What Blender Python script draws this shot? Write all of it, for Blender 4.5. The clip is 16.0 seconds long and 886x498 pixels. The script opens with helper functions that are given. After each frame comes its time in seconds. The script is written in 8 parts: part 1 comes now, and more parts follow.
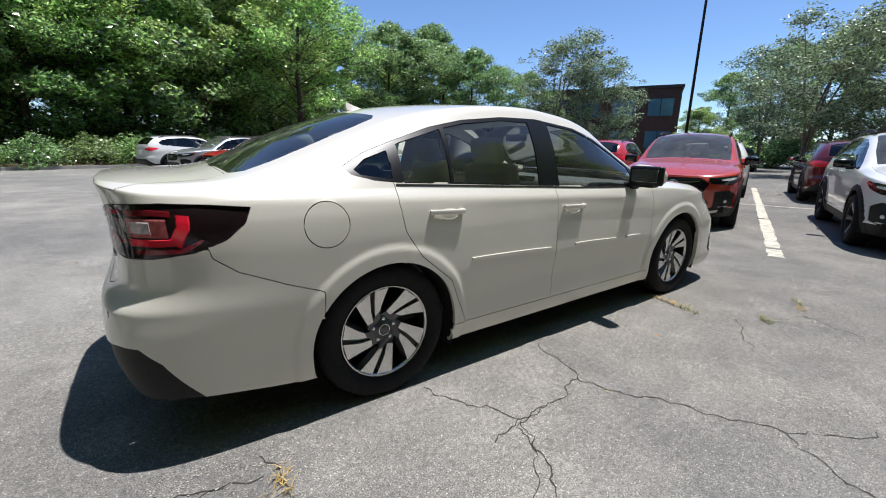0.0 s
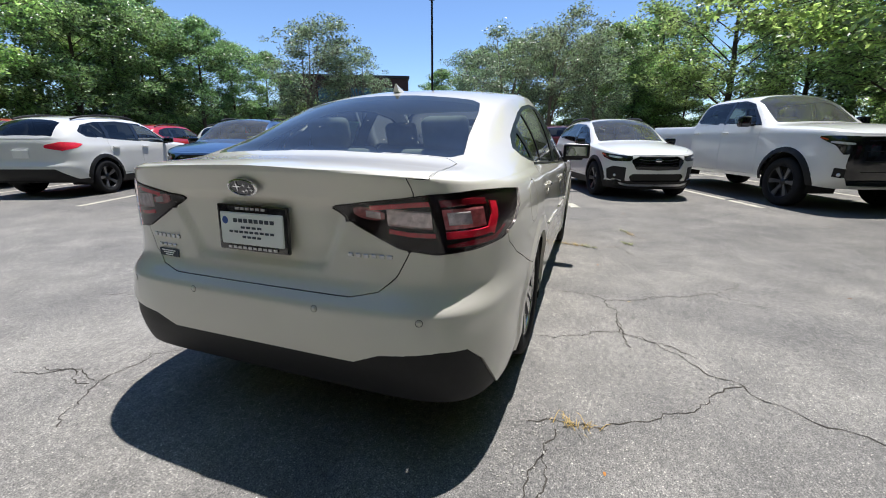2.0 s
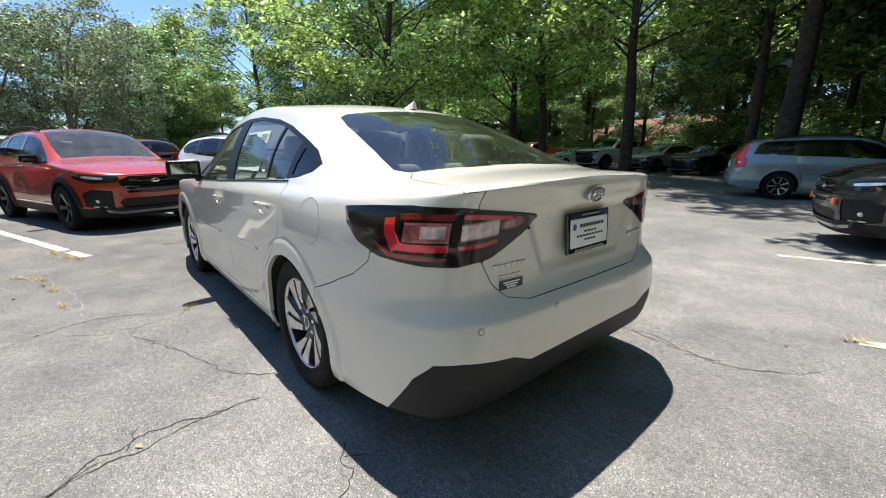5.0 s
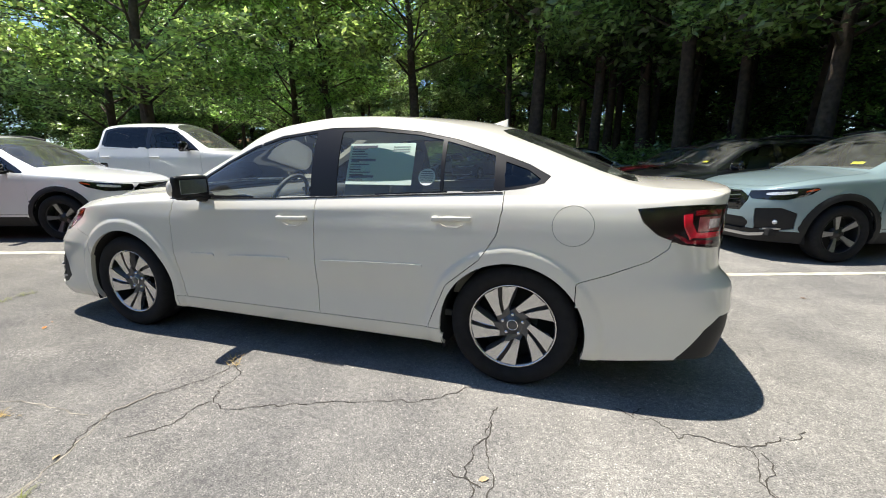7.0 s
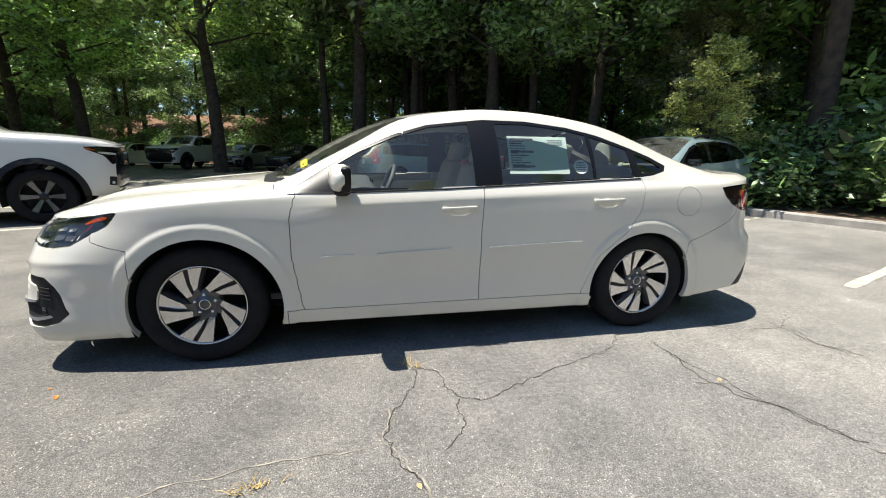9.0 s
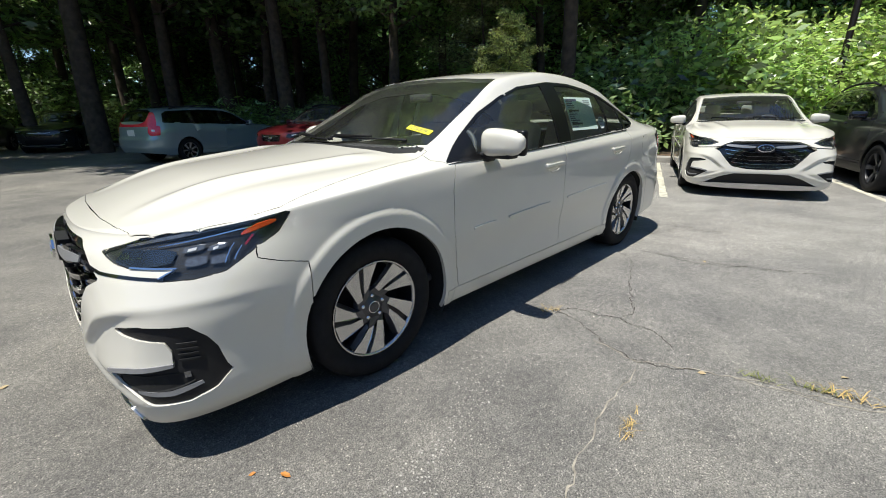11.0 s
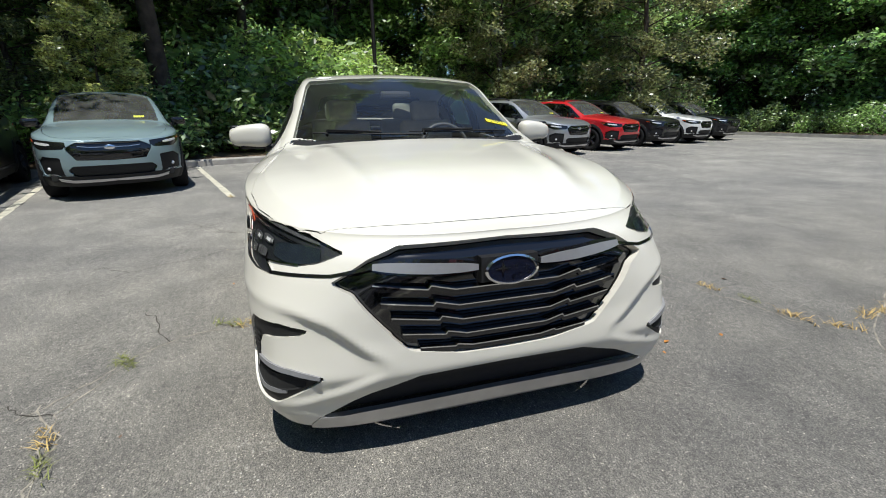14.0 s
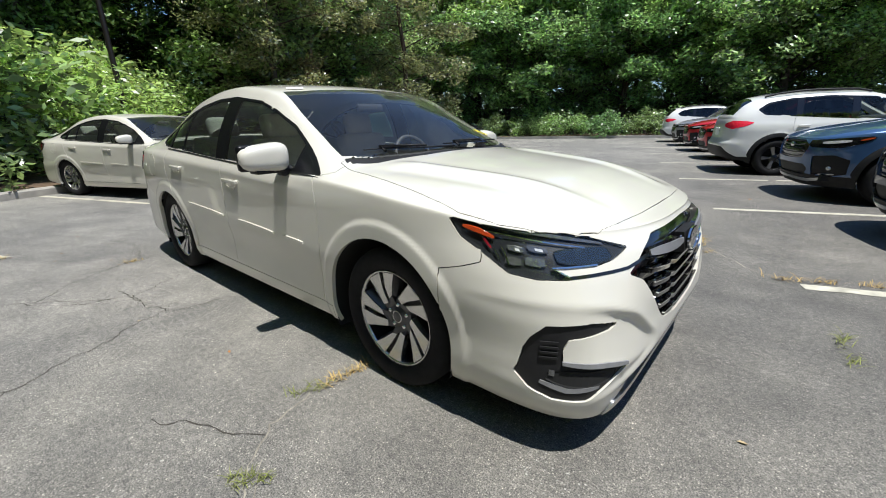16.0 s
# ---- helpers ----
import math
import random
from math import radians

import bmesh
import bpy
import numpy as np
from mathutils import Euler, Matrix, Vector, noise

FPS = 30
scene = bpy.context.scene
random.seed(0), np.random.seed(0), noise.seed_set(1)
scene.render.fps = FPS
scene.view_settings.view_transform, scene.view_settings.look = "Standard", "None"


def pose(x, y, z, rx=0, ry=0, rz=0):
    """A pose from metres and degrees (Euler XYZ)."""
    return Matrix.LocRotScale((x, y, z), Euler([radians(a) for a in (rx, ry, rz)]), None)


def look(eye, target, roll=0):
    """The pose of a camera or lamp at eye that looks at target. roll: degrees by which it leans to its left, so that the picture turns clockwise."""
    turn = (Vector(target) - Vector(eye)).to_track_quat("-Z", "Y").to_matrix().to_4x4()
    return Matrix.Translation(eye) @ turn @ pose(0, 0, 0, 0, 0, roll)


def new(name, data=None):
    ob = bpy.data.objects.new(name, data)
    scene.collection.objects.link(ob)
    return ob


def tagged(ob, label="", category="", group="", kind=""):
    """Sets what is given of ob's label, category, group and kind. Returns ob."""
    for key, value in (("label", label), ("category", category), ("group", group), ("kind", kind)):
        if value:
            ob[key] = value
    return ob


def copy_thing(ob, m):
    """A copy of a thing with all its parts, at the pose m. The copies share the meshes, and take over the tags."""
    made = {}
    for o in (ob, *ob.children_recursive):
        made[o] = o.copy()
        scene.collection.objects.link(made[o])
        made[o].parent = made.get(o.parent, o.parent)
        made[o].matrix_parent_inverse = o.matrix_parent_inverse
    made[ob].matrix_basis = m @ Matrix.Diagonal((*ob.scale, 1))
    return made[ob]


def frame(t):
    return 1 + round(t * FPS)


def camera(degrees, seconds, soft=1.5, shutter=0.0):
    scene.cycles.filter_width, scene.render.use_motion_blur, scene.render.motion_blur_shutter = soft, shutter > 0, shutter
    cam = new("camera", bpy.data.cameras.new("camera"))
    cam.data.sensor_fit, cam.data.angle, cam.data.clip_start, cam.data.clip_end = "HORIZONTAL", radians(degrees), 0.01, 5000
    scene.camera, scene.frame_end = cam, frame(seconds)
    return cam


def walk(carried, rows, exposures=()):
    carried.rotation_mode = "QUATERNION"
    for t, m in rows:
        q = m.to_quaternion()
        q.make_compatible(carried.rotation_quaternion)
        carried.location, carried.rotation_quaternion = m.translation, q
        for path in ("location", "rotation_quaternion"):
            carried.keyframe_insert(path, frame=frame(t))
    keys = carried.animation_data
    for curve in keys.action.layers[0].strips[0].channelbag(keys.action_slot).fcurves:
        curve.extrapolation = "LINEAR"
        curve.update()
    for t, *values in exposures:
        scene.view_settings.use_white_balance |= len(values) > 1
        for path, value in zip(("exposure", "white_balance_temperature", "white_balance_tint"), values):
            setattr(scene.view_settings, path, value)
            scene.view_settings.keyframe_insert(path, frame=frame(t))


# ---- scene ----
cam = camera(94.9, 16.0, soft=1.0)

EXPOSURES = [(0.0, 0.56, 6000, 13), (2.5, 0.68, 6050, 13), (5.0, 1.0, 6250, 11), (8.5, 1.04, 6500, 10), (11.5, 0.55, 6250, 8), (13.2, 0.37, 6150, 8), (16.0, 0.52, 6050, 9)]
PATH = [
    (0, (-2.203, -2.511, 1.205), (-1.087, -0.922, 0.725), 0.9),
    (0.5, (-2.605, -2.253, 1.207), (-1.283, -0.838, 0.708), 0.7),
    (1, (-2.955, -1.871, 1.201), (-1.442, -0.669, 0.685), 0.3),
    (1.5, (-3.299, -1.55, 1.196), (-1.62, -0.602, 0.665), 0.1),
    (2, (-3.516, -1.135, 1.173), (-1.702, -0.482, 0.64), 0.1),
    (2.5, (-3.709, -0.706, 1.171), (-1.809, -0.378, 0.64), 0.2),
    (3, (-3.795, -0.248, 1.148), (-1.864, -0.265, 0.627), 0.4),
    (3.5, (-3.794, 0.251, 1.153), (-1.894, -0.114, 0.644), 0.5),
    (4, (-3.721, 0.694, 1.165), (-1.917, -0.013, 0.669), 0.6),
    (4.5, (-3.49, 1.141, 1.176), (-1.832, 0.133, 0.694), 0.3),
    (5, (-3.278, 1.565, 1.174), (-1.801, 0.299, 0.708), -0.1),
    (5.2, (-3.136, 1.709, 1.152), (-1.742, 0.351, 0.692), -0.2),
    (7.3, (-1.335, 3.019, 1.21), (-0.895, 1.116, 0.777), 0.1),
    (7.5, (-1.126, 3.077, 1.199), (-0.784, 1.155, 0.765), 0.2),
    (8, (-0.57, 3.196, 1.199), (-0.473, 1.247, 0.76), 0.5),
    (8.5, (-0.035, 3.298, 1.195), (-0.19, 1.354, 0.752), 0.8),
    (9, (0.523, 3.216, 1.186), (0.115, 1.313, 0.725), 0.9),
    (9.2, (0.744, 3.182, 1.164), (0.234, 1.306, 0.693), 1.0),
    (11.3, (2.592, 2.074, 1.188), (1.148, 0.854, 0.533), -1.4),
    (11.5, (2.749, 1.923, 1.172), (1.239, 0.796, 0.5), -1.7),
    (12, (3.089, 1.551, 1.206), (1.427, 0.693, 0.497), -2.1),
    (12.5, (3.275, 1.026, 1.195), (1.491, 0.477, 0.477), -1.9),
    (13, (3.444, 0.515, 1.195), (1.581, 0.319, 0.492), -0.8),
    (13.5, (3.465, -0.035, 1.168), (1.589, 0.138, 0.497), -0.1),
    (14, (3.49, -0.548, 1.17), (1.664, -0.031, 0.537), -0.4),
    (14.5, (3.34, -1.011, 1.173), (1.625, -0.183, 0.563), -1.0),
    (15, (3.119, -1.45, 1.19), (1.549, -0.366, 0.59), -1.7),
    (15.5, (2.929, -1.765, 1.207), (1.521, -0.478, 0.609), -1.9),
    (16, (2.665, -1.984, 1.197), (1.41, -0.546, 0.598), -1.5),
]
walk(cam, [(t, look(eye, target, roll)) for t, eye, target, roll in PATH], exposures=EXPOSURES)

# ---- world, sun, exposure ----
SUN_TO = Vector((0.255, -0.055, 1.0)).normalized()
world = bpy.data.worlds.new("sky_world")
world.use_nodes = True
scene.world = world
_nt = world.node_tree
_sky = _nt.nodes.new("ShaderNodeTexSky")
_sky.sky_type = "NISHITA"
_sky.sun_disc = False
_sky.sun_elevation = math.asin(SUN_TO.z)
_sky.sun_rotation = math.atan2(SUN_TO.x, SUN_TO.y)
_sky.air_density, _sky.dust_density, _sky.ozone_density = 0.85, 0.02, 5.0
_nt.links.new(_sky.outputs[0], _nt.nodes["Background"].inputs[0])
_nt.nodes["Background"].inputs[1].default_value = 0.105
sun = new("sun", bpy.data.lights.new("sun", "SUN"))
sun.data.energy, sun.data.angle, sun.data.color = 4.7, radians(0.55), (1.0, 0.945, 0.85)
sun.matrix_world = look(SUN_TO * 30, (0, 0, 0))

# ---- materials ----
MATS = {}


def mat(name, color, rough=0.5, metal=0.0, coat=0.0, var=0.0, scale=8.0, bump=0.0, bscale=60.0, alpha=1.0, trans=0.0, spec=0.5,
        island=0.0, fine=0.0):
    """A surface: base colour with variation at two scales, roughness, relief."""
    if name in MATS:
        return MATS[name]
    m = bpy.data.materials.new(name)
    m.use_nodes = True
    nt = m.node_tree
    b = nt.nodes["Principled BSDF"]
    b.inputs["Base Color"].default_value = (*color, 1)
    b.inputs["Roughness"].default_value = rough
    b.inputs["Metallic"].default_value = metal
    b.inputs["Coat Weight"].default_value = coat
    b.inputs["Coat Roughness"].default_value = 0.03
    b.inputs["Transmission Weight"].default_value = trans
    b.inputs["Specular IOR Level"].default_value = spec
    co = nt.nodes.new("ShaderNodeTexCoord").outputs["Object"]
    col = None
    if var or island:
        mix = nt.nodes.new("ShaderNodeHueSaturation")
        mix.inputs["Color"].default_value = (*color, 1)
        n1 = nt.nodes.new("ShaderNodeTexNoise")
        n1.inputs["Scale"].default_value, n1.inputs["Detail"].default_value = scale, 6
        nt.links.new(co, n1.inputs["Vector"])
        mr = nt.nodes.new("ShaderNodeMapRange")
        mr.inputs["From Min"].default_value, mr.inputs["From Max"].default_value = 0.3, 0.7
        mr.inputs["To Min"].default_value, mr.inputs["To Max"].default_value = 1 - var, 1 + var
        nt.links.new(n1.outputs["Fac"], mr.inputs["Value"])
        value = mr.outputs["Result"]
        if island:
            geo = nt.nodes.new("ShaderNodeNewGeometry")
            m2 = nt.nodes.new("ShaderNodeMapRange")
            m2.inputs["To Min"].default_value, m2.inputs["To Max"].default_value = 1 - island, 1 + island
            nt.links.new(geo.outputs["Random Per Island"], m2.inputs["Value"])
            mm = nt.nodes.new("ShaderNodeMath")
            mm.operation = "MULTIPLY"
            nt.links.new(value, mm.inputs[0]), nt.links.new(m2.outputs["Result"], mm.inputs[1])
            value = mm.outputs[0]
        nt.links.new(value, mix.inputs["Value"])
        nt.links.new(mix.outputs["Color"], b.inputs["Base Color"])
    if bump:
        n2 = nt.nodes.new("ShaderNodeTexNoise")
        n2.inputs["Scale"].default_value, n2.inputs["Detail"].default_value = bscale, 4
        nt.links.new(co, n2.inputs["Vector"])
        bp = nt.nodes.new("ShaderNodeBump")
        bp.inputs["Strength"].default_value, bp.inputs["Distance"].default_value = bump, 0.01
        nt.links.new(n2.outputs["Fac"], bp.inputs["Height"])
        nt.links.new(bp.outputs["Normal"], b.inputs["Normal"])
    MATS[name] = m
    return m


def paint(name, color, metal=0.0, rough=0.28):
    return mat(name, color, rough=rough, metal=metal, coat=1.0, var=0.02, scale=3)


WHITE = paint("pearl_white_paint", (0.65, 0.622, 0.548), rough=0.40)
BLACKTRIM = mat("black_trim_plastic", (0.014, 0.014, 0.015), rough=0.55, spec=0.3, var=0.1, scale=30, bump=0.05, bscale=400)
GLOSSBLACK = mat("gloss_black", (0.008, 0.008, 0.009), rough=0.08, coat=0.6, var=0.05)
CHROME = mat("chrome", (0.78, 0.78, 0.79), rough=0.09, metal=1.0, var=0.02)
SATIN = mat("satin_silver", (0.55, 0.55, 0.56), rough=0.28, metal=0.9, var=0.05, scale=20)
MIRRORGLASS = mat("mirror_glass", (0.42, 0.45, 0.47), rough=0.03, metal=1.0, var=0.02)
PILLAR = mat("satin_black_pillar", (0.006, 0.006, 0.007), rough=0.35, spec=0.3, var=0.1, scale=20)
RUBBER = mat("tyre_rubber", (0.013, 0.013, 0.014), rough=0.8, spec=0.2, var=0.2, scale=25, bump=0.15, bscale=120)
DARKMETAL = mat("dark_alloy", (0.03, 0.03, 0.032), rough=0.35, metal=0.5, var=0.1, scale=20)
MACHINED = mat("machined_alloy", (0.62, 0.61, 0.6), rough=0.25, metal=0.85, var=0.06, scale=40)
GUNMETAL = mat("gunmetal_alloy", (0.10, 0.10, 0.105), rough=0.32, metal=0.6, var=0.1, scale=20)
PARKALLOY = mat("dark_machined_alloy", (0.20, 0.20, 0.205), rough=0.3, metal=0.7, var=0.15, scale=30)
WINGGREY = mat("satin_grey_bar", (0.30, 0.30, 0.31), rough=0.35, metal=0.4, var=0.05, scale=20)
LAMPBODY = mat("smoked_lamp_cover", (0.014, 0.016, 0.019), rough=0.45, spec=0.3, var=0.3, scale=30)
VENTGREY = mat("grey_vent_plastic", (0.20, 0.20, 0.205), rough=0.4, var=0.1, scale=20)
TAILBODY = mat("smoked_red_cover", (0.010, 0.005, 0.006), rough=0.5, spec=0.2, var=0.2, scale=30)
REDLENS = mat("red_lens", (0.85, 0.025, 0.06), rough=0.12, coat=1.0, var=0.15, scale=40)
CLEARLENS = mat("clear_lens", (0.74, 0.74, 0.74), rough=0.15, coat=1.0, metal=0.25, var=0.3, scale=50)
AMBER = mat("amber_lens", (0.46, 0.065, 0.015), rough=0.15, coat=1.0, var=0.1, scale=40)
UNDER = mat("underbody", (0.012, 0.012, 0.012), rough=0.9, var=0.2)
LINER = mat("light_grey_trim", (0.50, 0.50, 0.46), rough=0.85, var=0.05, scale=20)
SEATFAB = mat("grey_seat_fabric", (0.46, 0.44, 0.39), rough=0.85, var=0.08, scale=20, bump=0.2, bscale=300)
DASH = mat("dash_plastic", (0.055, 0.055, 0.057), rough=0.6, var=0.1, bump=0.1, bscale=200)
PAPER = mat("white_paper", (0.8, 0.82, 0.8), rough=0.7, var=0.03)
INK = mat("dark_print", (0.05, 0.06, 0.08), rough=0.7, var=0.05)
YELLOW = mat("yellow_tag", (0.8, 0.72, 0.02), rough=0.5, var=0.04)


def glass_mat(name, tint, refl=0.9, dust=0.0, specks=0.0, ior=1.6):
    """Window glass: a see-through tint under a mirror gloss, with a film of dust and dried drops."""
    m = bpy.data.materials.new(name)
    m.use_nodes = True
    nt = m.node_tree
    nt.nodes.clear()
    out = nt.nodes.new("ShaderNodeOutputMaterial")
    tr = nt.nodes.new("ShaderNodeBsdfTransparent")
    tr.inputs[0].default_value = (*tint, 1)
    gl = nt.nodes.new("ShaderNodeBsdfGlossy")
    gl.inputs["Roughness"].default_value = 0.015
    gl.inputs[0].default_value = (refl, refl, refl, 1)
    fr = nt.nodes.new("ShaderNodeFresnel")
    fr.inputs[0].default_value = ior
    mx = nt.nodes.new("ShaderNodeMixShader")
    nt.links.new(fr.outputs[0], mx.inputs[0])
    nt.links.new(tr.outputs[0], mx.inputs[1])
    nt.links.new(gl.outputs[0], mx.inputs[2])
    last = mx.outputs[0]
    if dust:
        co = nt.nodes.new("ShaderNodeTexCoord").outputs["Object"]
        df = nt.nodes.new("ShaderNodeBsdfDiffuse")
        df.inputs[0].default_value = (0.62, 0.63, 0.58, 1)
        no = nt.nodes.new("ShaderNodeTexNoise")
        no.inputs["Scale"].default_value, no.inputs["Detail"].default_value = 5.0, 6
        mr = nt.nodes.new("ShaderNodeMapRange")
        mr.inputs["From Min"].default_value, mr.inputs["From Max"].default_value = 0.3, 0.7
        mr.inputs["To Min"].default_value, mr.inputs["To Max"].default_value = dust * 0.6, dust * 1.4
        nt.links.new(co, no.inputs["Vector"]), nt.links.new(no.outputs["Fac"], mr.inputs["Value"])
        fac = mr.outputs[0]
        if specks:
            vo = nt.nodes.new("ShaderNodeTexVoronoi")
            vo.inputs["Scale"].default_value = 16.0
            m2 = nt.nodes.new("ShaderNodeMapRange")
            m2.inputs["From Min"].default_value, m2.inputs["From Max"].default_value = 0.07, 0.045
            m2.inputs["To Min"].default_value, m2.inputs["To Max"].default_value = 0.0, specks
            ad = nt.nodes.new("ShaderNodeMath")
            ad.operation = "ADD"
            nt.links.new(co, vo.inputs["Vector"]), nt.links.new(vo.outputs["Distance"], m2.inputs["Value"])
            nt.links.new(fac, ad.inputs[0]), nt.links.new(m2.outputs[0], ad.inputs[1])
            fac = ad.outputs[0]
        mx2 = nt.nodes.new("ShaderNodeMixShader")
        nt.links.new(fac, mx2.inputs[0]), nt.links.new(last, mx2.inputs[1]), nt.links.new(df.outputs[0], mx2.inputs[2])
        last = mx2.outputs[0]
    nt.links.new(last, out.inputs[0])
    MATS[name] = m
    return m


WINDSCREEN = glass_mat("dusty_windscreen_glass", (0.95, 0.98, 0.965), 0.95, 0.014, ior=1.6)
REARGLASS = glass_mat("dusty_rear_glass", (0.52, 0.60, 0.58), 0.95, 0.014, 0.5, ior=1.8)
SIDEGLASS = glass_mat("green_side_glass", (0.84, 0.92, 0.87), 0.95, 0.02, ior=1.65)
LAMPGLASS = glass_mat("clear_lamp_cover", (0.93, 0.94, 0.95), 0.95, ior=1.5)
SMOKEGLASS = glass_mat("smoked_lamp_glass", (0.95, 0.88, 0.88), 0.95, ior=1.5)


def paper_mat(name, color):
    """Thin printed paper that lets light through."""
    m = bpy.data.materials.new(name)
    m.use_nodes = True
    nt = m.node_tree
    nt.nodes.clear()
    out, mx = nt.nodes.new("ShaderNodeOutputMaterial"), nt.nodes.new("ShaderNodeMixShader")
    df, tl = nt.nodes.new("ShaderNodeBsdfDiffuse"), nt.nodes.new("ShaderNodeBsdfTranslucent")
    df.inputs[0].default_value = tl.inputs[0].default_value = (*color, 1)
    mx.inputs[0].default_value = 0.4
    nt.links.new(df.outputs[0], mx.inputs[1]), nt.links.new(tl.outputs[0], mx.inputs[2]), nt.links.new(mx.outputs[0], out.inputs[0])
    return m


GLASS = glass_mat("tinted_window_glass", (0.80, 0.87, 0.84))
DARKGLASS = glass_mat("privacy_glass", (0.16, 0.18, 0.18))
# the diffuse film paints the haze of reflected sky as well as dust
PARKEDGLASS = glass_mat("dusty_hazed_glass", (0.86, 0.92, 0.90), 0.95, 0.075, ior=1.7)


# ---- mesh helpers ----
def mesh_obj(name, verts, faces, material, parent=None, label="", smooth=True):
    me = bpy.data.meshes.new(name)
    me.from_pydata([tuple(v) for v in verts], [], [tuple(int(i) for i in f) for f in faces])
    me.materials.append(material)
    if smooth:
        me.shade_smooth()
    me.update()
    ob = new(name, me)
    ob.parent = parent
    if label:
        ob["label"] = label
    return ob


def part(name, bm, material, parent=None, label="", smooth=False):
    me = bpy.data.meshes.new(name)
    bm.normal_update()
    bm.to_mesh(me)
    bm.free()
    me.materials.append(material)
    if smooth:
        me.shade_smooth()
    ob = new(name, me)
    ob.parent = parent
    if label:
        ob["label"] = label
    return ob


def thing(name, label, category, group="", m=None):
    ob = tagged(new(name), label, category, group)
    ob.empty_display_size = 0.2
    if m is not None:
        ob.matrix_world = m
    return ob


def box_bm(sx, sy, sz, at=(0, 0, 0), bevel=0.0, seg=2, bm=None, rot=None):
    """A box, rounded by bevel, centred at a place."""
    own = bmesh.new()
    bmesh.ops.create_cube(own, size=1.0, matrix=Matrix.Diagonal((sx, sy, sz, 1)))
    if bevel:
        bmesh.ops.bevel(own, geom=own.edges[:], offset=bevel, segments=seg, affect="EDGES", profile=0.6)
    m = Matrix.Translation(at) @ (rot if rot is not None else Matrix.Identity(4))
    bmesh.ops.transform(own, matrix=m, verts=own.verts[:])
    if bm is None:
        return own
    tmp = bpy.data.meshes.new("tmp")
    own.to_mesh(tmp)
    own.free()
    bm.from_mesh(tmp)
    bpy.data.meshes.remove(tmp)
    return bm


def lathe(profile, n=48, axis="y"):
    """Verts and faces of a profile of (radius, along) turned about the y axis."""
    verts, faces, k = [], [], len(profile)
    for i in range(n):
        a = 2 * math.pi * i / n
        for r, h in profile:
            verts.append((r * math.cos(a), h, r * math.sin(a)))
    for i in range(n):
        for j in range(k - 1):
            p, q = i * k + j, ((i + 1) % n) * k + j
            faces.append((p, p + 1, q + 1, q))
    return verts, faces


def pchip(pts):
    """A smooth curve through a few points that overshoots nowhere."""
    pts = sorted(pts)
    xs, ys = np.array([p[0] for p in pts], float), np.array([p[1] for p in pts], float)
    h = np.diff(xs)
    d = np.diff(ys) / h
    m = np.zeros(len(xs))
    for i in range(1, len(xs) - 1):
        if d[i - 1] * d[i] > 0:
            w1, w2 = 2 * h[i] + h[i - 1], h[i] + 2 * h[i - 1]
            m[i] = (w1 + w2) / (w1 / d[i - 1] + w2 / d[i])
    m[0], m[-1] = d[0], d[-1]

    def at(x):
        x = np.clip(np.asarray(x, float), xs[0], xs[-1])
        i = np.clip(np.searchsorted(xs, x) - 1, 0, len(h) - 1)
        t = (x - xs[i]) / h[i]
        return ((2 * t**3 - 3 * t**2 + 1) * ys[i] + (t**3 - 2 * t**2 + t) * h[i] * m[i]
                + (-2 * t**3 + 3 * t**2) * ys[i + 1] + (t**3 - t**2) * h[i] * m[i + 1])
    return at


def inside(poly, a, b):
    """Which of the points (a, b) lie in the polygon."""
    res = np.zeros(a.shape, bool)
    n = len(poly)
    for i in range(n):
        (x0, y0), (x1, y1) = poly[i], poly[(i + 1) % n]
        if y0 == y1:
            continue
        cross = ((y0 > b) != (y1 > b)) & (a < (x1 - x0) * (b - y0) / (y1 - y0) + x0)
        res ^= cross
    return res


def limb(verts, faces, pts, r0, r1, sides=7):
    """A tapered round limb through points."""
    base = len(verts)
    for i, p in enumerate(pts):
        a, b = Vector(pts[max(i - 1, 0)]), Vector(pts[min(i + 1, len(pts) - 1)])
        t = (b - a).normalized()
        s = t.orthogonal().normalized()
        q = t.cross(s)
        r = r0 + (r1 - r0) * i / (len(pts) - 1)
        for k in range(sides):
            g = 2 * math.pi * k / sides
            verts.append(tuple(Vector(p) + (s * math.cos(g) + q * math.sin(g)) * r))
    for i in range(len(pts) - 1):
        for k in range(sides):
            a, b = base + i * sides + k, base + i * sides + (k + 1) % sides
            faces.append((a, b, b + sides, a + sides))


